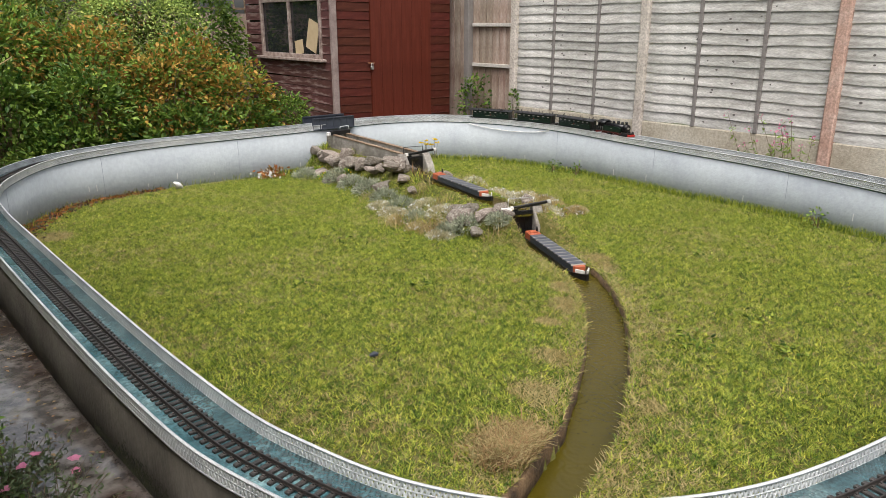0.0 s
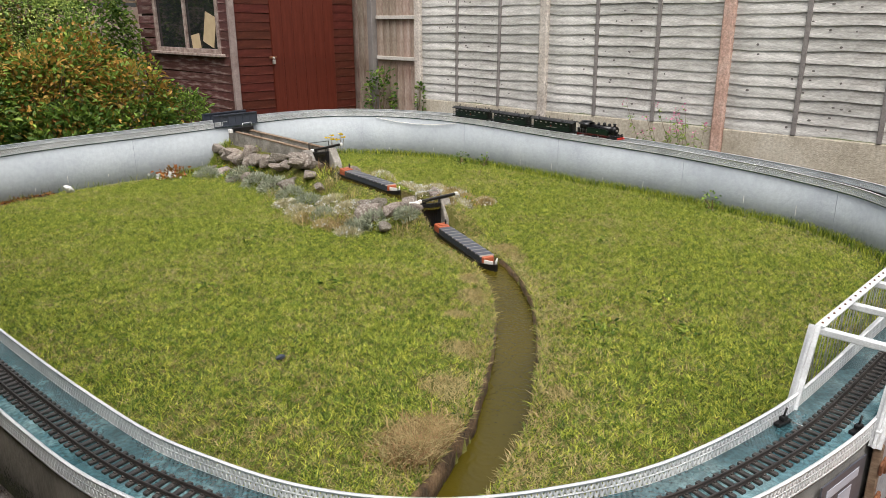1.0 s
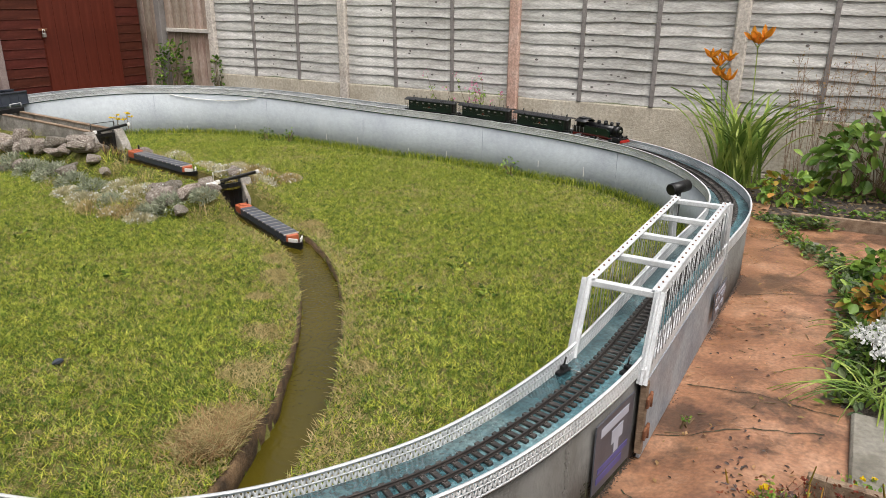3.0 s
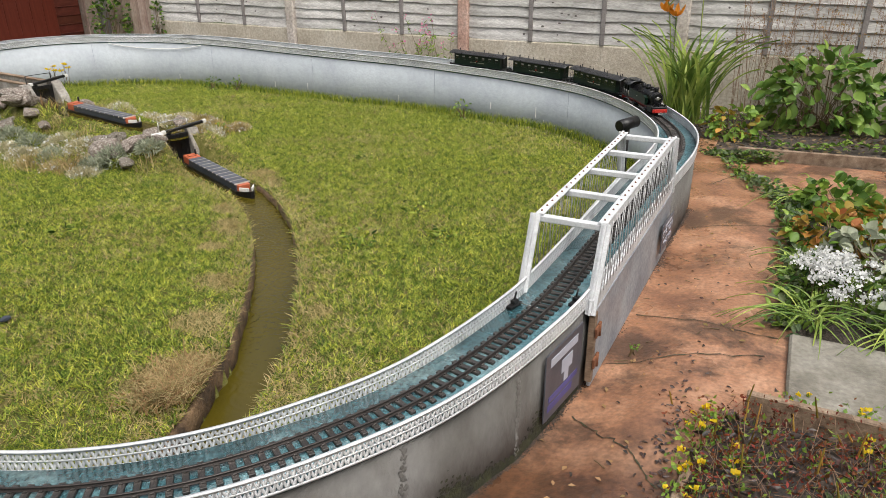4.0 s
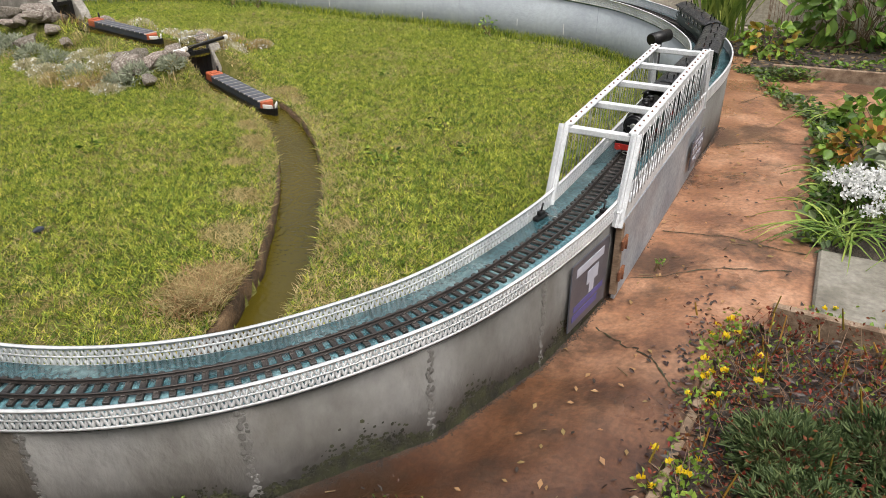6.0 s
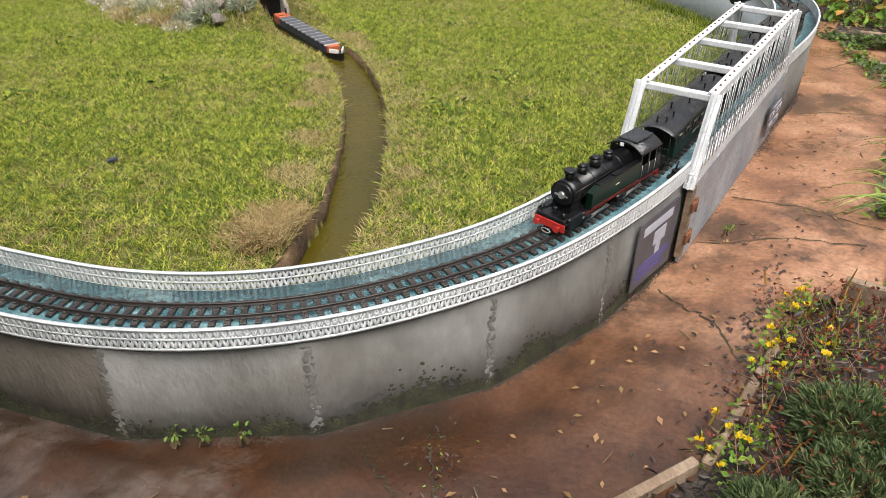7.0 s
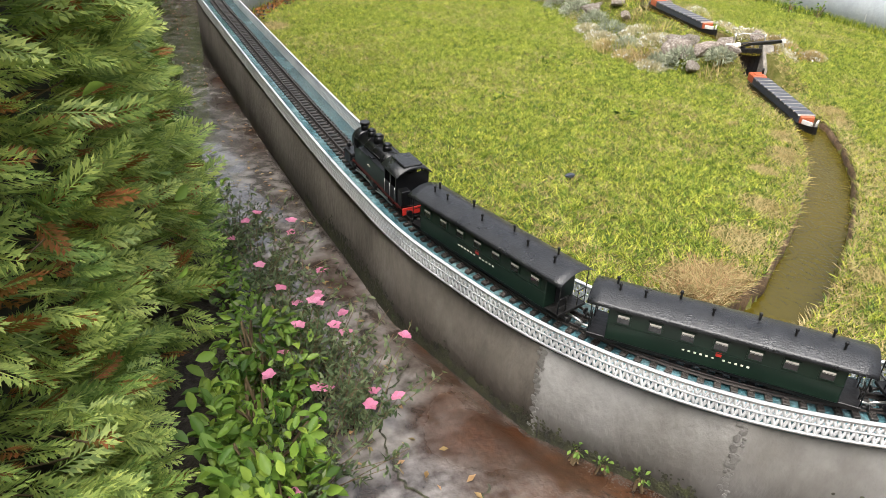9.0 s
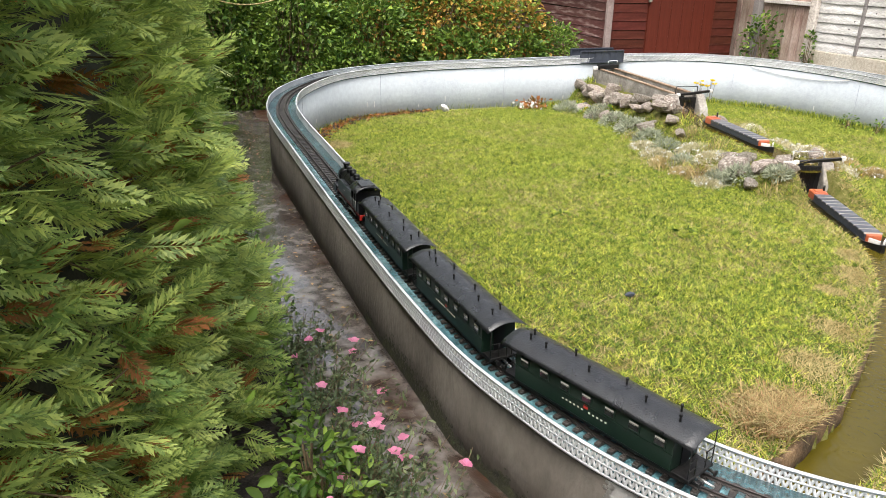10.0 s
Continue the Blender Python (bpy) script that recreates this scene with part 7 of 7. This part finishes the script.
def cushion(x, y, r, h, n, size, width, mat, name, label, flowers=None, nf=0):
    d = unit(np.column_stack([rng.normal(size=n), rng.normal(size=n), np.abs(rng.normal(size=n))]))
    c = np.array([x, y, top_of(x, y) - 0.01])
    p = c + d * [r, r, h] * rng.uniform(0.6, 1.05, (n, 1))
    pieces = [("foliage", leaves(p, d + rng.normal(0, 0.5, d.shape), size, width), mat)]
    if flowers is not None:
        q = c + d[:nf] * [r, r, h] * 1.05
        pieces.append(("flowers", leaves(np.repeat(q, 4, 0) + rng.normal(0, 0.006, (nf * 4, 3)), rng.normal(size=(nf * 4, 3)) + [0, 0, 0.8], 0.014, 0.012), flowers))
    return plant(name, label, "rock plant", pieces, "rockery plants")


for x, y, r in ((3.82, 6.3, 0.16), (3.76, 5.95, 0.15), (3.72, 5.6, 0.15), (3.62, 5.2, 0.13), (3.55, 4.85, 0.14), (3.68, 6.75, 0.13), (3.36, 4.4, 0.12), (3.42, 3.86, 0.12), (3.3, 3.95, 0.1), (3.5, 3.62, 0.08)):
    cushion(x, y, r, r * 0.8, int(2600 * r * 8 * r + 500), 0.035, 0.008, M_silver, "silver_cushion", "silver-grey feathery rock plant on the bank")
for x, y, r in ((3.62, 4.55, 0.17), (3.5, 4.2, 0.16), (4.12, 4.1, 0.13), (4.28, 4.45, 0.13), (4.05, 4.75, 0.1), (4.35, 4.85, 0.12), (4.3, 3.86, 0.12), (4.5, 4.02, 0.13), (4.62, 4.22, 0.12), (4.42, 4.42, 0.13), (4.7, 4.5, 0.1), (4.6, 3.82, 0.09), (3.3, 4.5, 0.14), (3.24, 4.2, 0.12), (3.44, 5.0, 0.13), (3.38, 4.75, 0.13), (3.2, 3.92, 0.1), (3.4, 4.02, 0.1), (3.96, 3.72, 0.08), (4.02, 3.9, 0.1), (3.9, 3.6, 0.06), (4.12, 3.75, 0.08)):
    cushion(x, y, r, r * (0.45 if x < 4 else 0.7), 1900, 0.026, 0.005, M_palestraw if int(x * 100) % 3 else M_straw, "straw_cushion", "dry straw-coloured cushion plant on the bank", M_whitefl, 45)
for x, y in ((3.54, 4.05), (4.12, 3.96), (4.2, 4.15)):
    cushion(x, y, 0.075, 0.06, 120, 0.03, 0.015, M_bushgreen, "white_alyssum", "cluster of tiny white flowers between stones", M_whitefl, 60)
for x, y in ((3.78, 6.55), (3.92, 6.9), (4.46, 3.9), (3.86, 6.2)):
    cushion(x, y, 0.06, 0.07, 110, 0.035, 0.012, M_lime, "yellow_rock_flower", "little yellow-flowered plant on the bank", M_yellow, 14)
for k in range(8):
    cushion(4.33 + 0.09 * math.sin(k), 5.6 + 0.2 * k, 0.09, 0.10, 190, 0.03, 0.006, M_mauve, "heather", "fading mauve heather behind the trough")
for k in range(46):
    x, y = rs.choice([(4.5, 4.1), (4.6, 4.4), (3.3, 4.3), (3.25, 4.0), (3.5, 4.6), (3.7, 5.1), (3.4, 4.1), (4.2, 4.4), (4.35, 4.1), (4.25, 5.0), (3.85, 6.6)])
    tuft(x + rs.gauss(0, 0.14), y + rs.gauss(0, 0.18), 70, 0.085, rs.choice([M_straw, M_straw, M_brown, M_grass]), 1.2, "dry bent grass tuft among the rocks")
for x, y in ((4.5, 5.42), (4.52, 5.3)):
    n = 4
    a_ = np.column_stack([rng.normal(x - 0.12, 0.02, n), rng.normal(y + 0.15, 0.02, n), np.full(n, 0.1)])
    b_ = a_ + np.column_stack([rng.normal(0, 0.02, n), rng.normal(0, 0.02, n), rng.uniform(0.12, 0.19, n)])
    q = np.repeat(b_, 12, 0)
    plant("yellow_flower", "tall yellow flower head beside the upper lock", "flower", [("stem_growth", sticks(a_, b_, 0.0025), M_stem), ("petals", leaves(q, np.column_stack([rng.normal(size=48), rng.normal(size=48), rng.uniform(0, 0.4, 48)]), 0.026, 0.016), M_yellow)], "lock flowers")
n = 90
p = np.column_stack([rng.normal(3.42, 0.08, n), rng.normal(7.02, 0.04, n), np.zeros(n)])
p[:, 2] = ground(p[:, 0], p[:, 1]) + rng.uniform(0, 0.1, n)
plant("dark_leaved_plant", "purple-leaved plant with white blooms at the wall foot", "plant", [("leaves", leaves(p, rng.normal(size=(n, 3)), 0.05, 0.028, True), M_rustleaf), ("flowers", leaves(p[:40] + [-0.08, -0.04, 0], rng.normal(size=(40, 3)), 0.035, 0.03), M_whitefl)])

# ---- grass ----
ring_in = offset(-0.012)


def lawn_points(n, keep):
    x, y = rng.uniform(0.6, 6.2, n), rng.uniform(0.4, 7.2, n)
    ok = inside_of(ring_in, x, y)
    x, y = x[ok], y[ok]
    d, _ = dist_line(CANAL, x, y)
    ok = (d > 0.106) & keep(x, y, d)
    x, y = x[ok], y[ok]
    return np.column_stack([x, y, lawn_height(x, y) - 0.002])


PATCHES = [(2.56, 2.28, 0.07), (3.06, 2.58, 0.10), (2.86, 2.36, 0.13), (3.66, 2.84, 0.10), (3.54, 2.67, 0.10), (1.95, 1.78, 0.12), (2.25, 1.98, 0.10), (1.62, 1.58, 0.15), (1.6, 3.0, 0.03), (1.05, 5.75, 0.14), (2.2, 1.42, 0.07)]


def dryness(x, y, d):
    q = 0.14 + 0.24 * np.clip(wobble(x, y, 1.1), -1, 1) + 0.18 * np.clip(wobble(x, y, 3.7), -1, 1)
    q = q + 0.65 * (1 - smooth(0.11, 0.34, d))
    for a, b, r in PATCHES:
        q = q + 1.2 * (1 - smooth(r * 0.6, r * 1.2, np.hypot(x - a, y - b)))
    return q


def clump(p):
    return 1 + 0.55 * wobble(p[:, 0], p[:, 1], 11) + 0.35 * wobble(p[:, 0], p[:, 1] + 3, 27)


bare = lambda x, y, d: mound(x, y) < 0.08 + 0.12 * rng.uniform(0, 1, len(x))
def tufts(centres, per, spread, height, width, lean):
    """Short blades that fan out from shared crowns."""
    p = np.repeat(centres, per, 0) + rng.normal(0, spread, (len(centres) * per, 3)) * [1, 1, 0]
    p = p[dist_line(CANAL, p[:, 0], p[:, 1])[0] > 0.104]
    p[:, 2] = lawn_height(p[:, 0], p[:, 1]) - 0.002
    return blades(p, height * np.clip(0.55 + 0.45 * clump(p), 0.6, 1.5), width, lean)


pts = lawn_points(150000, bare)
d, _ = dist_line(CANAL, pts[:, 0], pts[:, 1])
dry = dryness(pts[:, 0], pts[:, 1], d)
is_dry = rng.uniform(0, 1, len(pts)) < dry * 0.8
tagged(part("grass", raw("grass", *tufts(pts[~is_dry], 8, 0.009, 0.018, 0.0055, 1.6), M_grass)), "short green lawn grass", "grass", kind="stuff")
tagged(part("dry_grass", raw("dry_grass", *tufts(pts[is_dry], 8, 0.010, 0.017, 0.0045, 1.8), M_straw)), "straw-coloured dry grass mixed through the lawn", "grass", kind="stuff")
# unmown fringe at the wall foot
ii = rng.integers(0, len(EDGE_IN), 22000)
TAN = unit(np.roll(EDGE_IN, -1, 0) - EDGE_IN)
jit = lambda ii: TAN[ii] * rng.uniform(-0.012, 0.012, (len(ii), 1))
off = -np.abs(rng.normal(0, 0.035, len(ii))) - 0.01
nn = normals(EDGE_IN)[ii]
p = EDGE_IN[ii] + nn * off[:, None] + jit(ii)
keep = (p[:, 1] > 0.0) & (rng.uniform(0, 1, len(p)) < np.where(p[:, 0] > 3.5, 1.0, 0.1)) & (dist_line(CANAL, p[:, 0], p[:, 1])[0] > 0.13)
p = np.column_stack([p, lawn_height(p[:, 0], p[:, 1])])[keep]
tagged(part("long_grass", raw("long_grass", *blades(p, 0.065, 0.004, 0.6, 2), M_grass)), "longer uncut grass along the wall foot", "grass", kind="stuff")
# straw hanging over both banks of the canal
u = rng.uniform(0, len(CANAL) - 1.3, 9000)
c_ = np.stack([np.interp(u, np.arange(len(CANAL)), CANAL[:, k]) for k in (0, 1)], 1)
t_ = unit(np.stack([np.interp(u + 0.05, np.arange(len(CANAL)), CANAL[:, k]) for k in (0, 1)], 1) - c_)
n_ = np.stack([-t_[:, 1], t_[:, 0]], 1) * rng.choice([-1, 1], len(u))[:, None]
c_ = c_ + n_ * (0.108 + np.abs(rng.normal(0, 0.03, len(u))))[:, None]
c_ = c_[inside_of(ring_in, c_[:, 0], c_[:, 1])]
c_ = np.column_stack([c_, ground(c_[:, 0], c_[:, 1]) - 0.012])
half = len(c_) // 2
tagged(part("bank_straw", raw("bank_straw", *blades(c_[:half], 0.022, 0.005, 1.8, 2), M_straw)), "bleached straw along the canal edges", "grass", kind="stuff")
tagged(part("bank_grass", raw("bank_grass", *blades(c_[half:], 0.022, 0.005, 1.6, 2), M_grass)), "green grass along the canal edges", "grass", kind="stuff")
# dead tuft hanging over the canal's bank
n = 4200
p = np.column_stack([rng.normal(1.58, 0.07, n), rng.normal(1.53, 0.055, n), np.zeros(n)])
p = p[dist_line(CANAL, p[:, 0], p[:, 1])[0] > 0.10]
p[:, 2] = ground(p[:, 0], p[:, 1]) + 0.01
plant("dead_grass_clump", "matted clump of dead brown grass over the canal bank", "grass clump", [("dead_growth", blades(p[: len(p) // 2], 0.032, 0.0045, 2.0, 2), M_brown), ("dark_growth", blades(p[len(p) // 2:], 0.034, 0.0045, 1.8, 2), M_straw)])
for x, y in ((2.83, 1.6), (2.9, 1.68), (2.4, 3.1), (1.9, 3.6), (3.1, 1.3), (2.6, 4.2), (3.4, 1.6), (4.2, 2.4)):
    n = 26
    p = np.column_stack([rng.normal(x, 0.05, n), rng.normal(y, 0.05, n), np.zeros(n)])
    p[:, 2] = lawn_height(p[:, 0], p[:, 1]) + 0.022
    plant("lawn_weed", "flat broad-leaved weed in the lawn", "weed", [("leaves", leaves(p, np.column_stack([rng.normal(size=n), rng.normal(size=n), rng.uniform(0.1, 0.5, n)]), 0.032, 0.014, True), M_grass)], "lawn weeds")
for x, y in ((5.62, 2.32), (5.95, 5.3), (5.98, 5.0)):
    bush("wall_weed", "small green weed growing at the wall foot", "weed", (x, y, float(ground(x, y)) + 0.06), (0.07, 0.07, 0.08), 70, 0.035, 0.015, [(M_lime, 1), (M_bushgreen, 2)], group="wall foot weeds", twigs=8)
for x, y in ((0.80, 1.02), (2.42, 0.235), (0.86, 0.95), (0.77, 1.08)):
    bush("path_weed", "tiny green weed growing where wall meets path", "weed", (x - 0.01, y - 0.015, float(path_height(x, y)) + 0.012), (0.02, 0.02, 0.012), 16, 0.012, 0.008, [(M_fresh, 1)], big=True, group="path weeds", twigs=4)

# dead leaves drifted against the inner wall foot
ii = rng.integers(0, len(EDGE_IN), 26000)
ii = ii[(EDGE_IN[ii, 0] < 2.3) & (EDGE_IN[ii, 1] > 5.0)]
p = EDGE_IN[ii] - normals(EDGE_IN)[ii] * (0.01 + np.abs(rng.normal(0, 0.04, len(ii))) * np.interp(EDGE_IN[ii, 0], [0.6, 0.9, 1.3, 2.3], [0.6, 2.0, 1.3, 0.5]))[:, None] + jit(ii)
m = len(p)
p = np.column_stack([p, lawn_height(p[:, 0], p[:, 1]) + rng.uniform(0.004, 0.024, m)])
tagged(part("leaf_drift", raw("leaf_drift", *leaves(p[: m // 2], rng.normal(size=(m // 2, 3)) * [1, 1, 0.4], 0.028, 0.015), M_rustleaf)), "russet dead leaves drifted against the wall foot", "leaf litter", kind="stuff")
tagged(part("bare_earth", raw("bare_earth", *leaves(p[m // 2:] - [0, 0, 0.003], rng.normal(size=(m - m // 2, 3)) * [1, 1, 0.4], 0.024, 0.014), M_bark)), "dark crumbs of earth along the wall foot", "soil", kind="stuff")

# gravel and litter
def scatter(name, label, x, y, z, r, mat, flat=0.6):
    ico = bmesh.new()
    bmesh.ops.create_icosphere(ico, subdivisions=1, radius=1)
    bmesh.ops.triangulate(ico, faces=ico.faces)
    tv = np.array([v.co[:] for v in ico.verts])
    tf = np.array([[v.index for v in f.verts] for f in ico.faces])
    ico.free()
    n = len(x)
    s = r * rng.uniform(0.5, 1.4, (n, 1)) * np.column_stack([rng.uniform(0.7, 1.5, n), rng.uniform(0.7, 1.2, n), np.full(n, flat)])
    return tagged(part(name, raw(name, *place(tv, tf, np.column_stack([x, y, z]), frames_of(np.column_stack([rng.normal(size=n), rng.normal(size=n), np.zeros(n)]), np.zeros(n)), s), mat)), label, "gravel", kind="stuff")


ii = rng.integers(0, len(EDGE_IN), 3800)
p = EDGE_IN[ii] - normals(EDGE_IN)[ii] * np.abs(rng.normal(0.0, 0.045, len(ii)))[:, None] + jit(ii)
ok = (rng.uniform(0, 1, len(p)) < np.where((p[:, 1] > 6.2) | (p[:, 0] < 1.3) | (p[:, 1] < 2.2), 1, 0.3)) & (dist_line(CANAL, p[:, 0], p[:, 1])[0] > 0.13)
p = p[ok]
scatter("gravel", "loose gravel and chips along the wall foot", p[:, 0], p[:, 1], lawn_height(p[:, 0], p[:, 1]) + 0.004, 0.008, M_pebble)
ii = rng.integers(0, len(EDGE_IN), 90000)
ii = ii[(OUTER[ii, 1] < 2.6) & (OUTER[ii, 0] < 2.16)]
w_ = OUTER[ii] + jit(ii)
nn = normals(EDGE_IN)[ii]
rise = 0.018 + 0.04 * np.clip(wobble(w_[:, 0], w_[:, 1], 4) + 0.35, 0, 1.3) + 0.02 * np.clip(wobble(w_[:, 0], w_[:, 1], 13), 0, 1)
hgt = np.abs(rng.normal(0, 0.7, len(ii))) * rise
disc = np.column_stack([np.zeros(7), [0, *np.cos(np.arange(6) * np.pi / 3)], [0, *np.sin(np.arange(6) * np.pi / 3)]])
disc[0, 0] = 1.0
m = len(ii)
sz = rng.uniform(0.0018, 0.006, m)
v, f = place(disc, [(0, 1 + k, 1 + (k + 1) % 6) for k in range(6)], np.column_stack([w_, path_height(w_[:, 0], w_[:, 1]) + hgt]) + np.column_stack([nn * 0.0008, np.zeros(m)]),
             frames_of(np.column_stack([nn, np.zeros(m)])), np.column_stack([np.full(m, 0.0008), sz * rng.uniform(0.6, 1.5, m), sz]))
tagged(part("algae", raw("algae", v, f, M_algae)), "dark moss and algae crusting the wall foot", "algae", kind="stuff")
# dirt washed along the wall foot
ii = rng.integers(0, len(EDGE_IN), 40000)
ii = ii[(OUTER[ii, 1] < 3.2) & (OUTER[ii, 0] < 4.0)]
far_ = np.abs(rng.normal(0, 0.017, len(ii))) * (0.4 + np.clip(wobble(OUTER[ii, 0], OUTER[ii, 1], 3), 0, 1.2))
w_ = OUTER[ii] + jit(ii) + normals(EDGE_IN)[ii] * far_[:, None]
scatter("dirt", "crumbs of black dirt washed along the wall foot", w_[:, 0], w_[:, 1], path_height(w_[:, 0], w_[:, 1]), 0.0022, M_soil, 0.4)
n = 520
x, y = np.concatenate([rng.uniform(0.15, 0.5, 300), rng.uniform(0.6, 5.0, 220)]), np.concatenate([rng.uniform(0.9, 7.2, 300), rng.uniform(-0.2, 0.5, 220)])
ok = ~inside_of(offset(WIDE + 0.01), x, y)
x, y = x[ok], y[ok]
m = len(x)
tagged(part("leaf_litter", raw("leaf_litter", *leaves(np.column_stack([x, y, path_height(x, y) + 0.006]), np.column_stack([rng.normal(size=m), rng.normal(size=m), rng.normal(0, 0.12, m)]), 0.022, 0.011, roll=rng.normal(0, 0.25, m)), M_brown)), "fallen brown leaves and bits on the wet path", "leaf litter", kind="stuff")
m = 60
x, y = rng.uniform(0.2, 3.5, m), rng.uniform(-0.1, 1.2, m)
ok = ~inside_of(offset(WIDE + 0.02), x, y)
a_ = np.column_stack([x, y, path_height(x, y) + 0.005])[ok]
an = rng.uniform(0, 6.3, len(a_))
tagged(part("twig_litter", raw("twig_litter", *sticks(a_, a_ + np.column_stack([np.cos(an), np.sin(an), np.zeros(len(a_))]) * rng.uniform(0.015, 0.06, (len(a_), 1)), 0.0025), M_stem)), "small dark twigs on the wet path", "twigs", kind="stuff")
m = 900
x, y = rng.uniform(5.2, 6.5, m), rng.uniform(-1.5, 0.6, m)
tagged(part("bark_chips", raw("bark_chips", *leaves(np.column_stack([x, y, ground(x, y) + 0.012]), np.column_stack([rng.normal(size=m), rng.normal(size=m), rng.normal(0, 0.15, m)]), 0.04, 0.016), M_stem)), "wet bark chips on the soil", "bark", kind="stuff")

m = 2600
x, y = rng.uniform(1.05, 2.14, m), rng.uniform(-1.1, 0.1, m)
ok = y < bed_front(x) - 0.02
x, y = x[ok], y[ok]
m = len(x)
tagged(part("bark_mulch", raw("bark_mulch", *leaves(np.column_stack([x, y, ground(x, y) + rng.uniform(0, 0.02, m)]), np.column_stack([rng.normal(size=m), rng.normal(size=m), rng.normal(0, 0.25, m)]), 0.035, 0.013), M_bark)), "dark wet bark mulch in the near border", "bark", kind="stuff")
m = 420
x = np.concatenate([rng.uniform(1.0, 3.6, 70), rng.normal(1.85, 0.3, 160)])
y = np.concatenate([rng.uniform(-0.2, 0.3, 70), np.abs(rng.normal(0.0, 0.035, 160))])
ok = ~inside_of(offset(WIDE + 0.012), x, y) & (y > bed_front(x))
x, y = x[ok], y[ok]
m = len(x)
tagged(part("leaf_debris", raw("leaf_debris", *leaves(np.column_stack([x, y, path_height(x, y) + 0.005]), np.column_stack([rng.normal(size=m), rng.normal(size=m), rng.normal(0, 0.2, m)]), 0.016, 0.009, True, rng.normal(0, 0.4, m)), M_bark)), "dark wet leaf scraps on the red path", "leaf litter", kind="stuff")


motions()
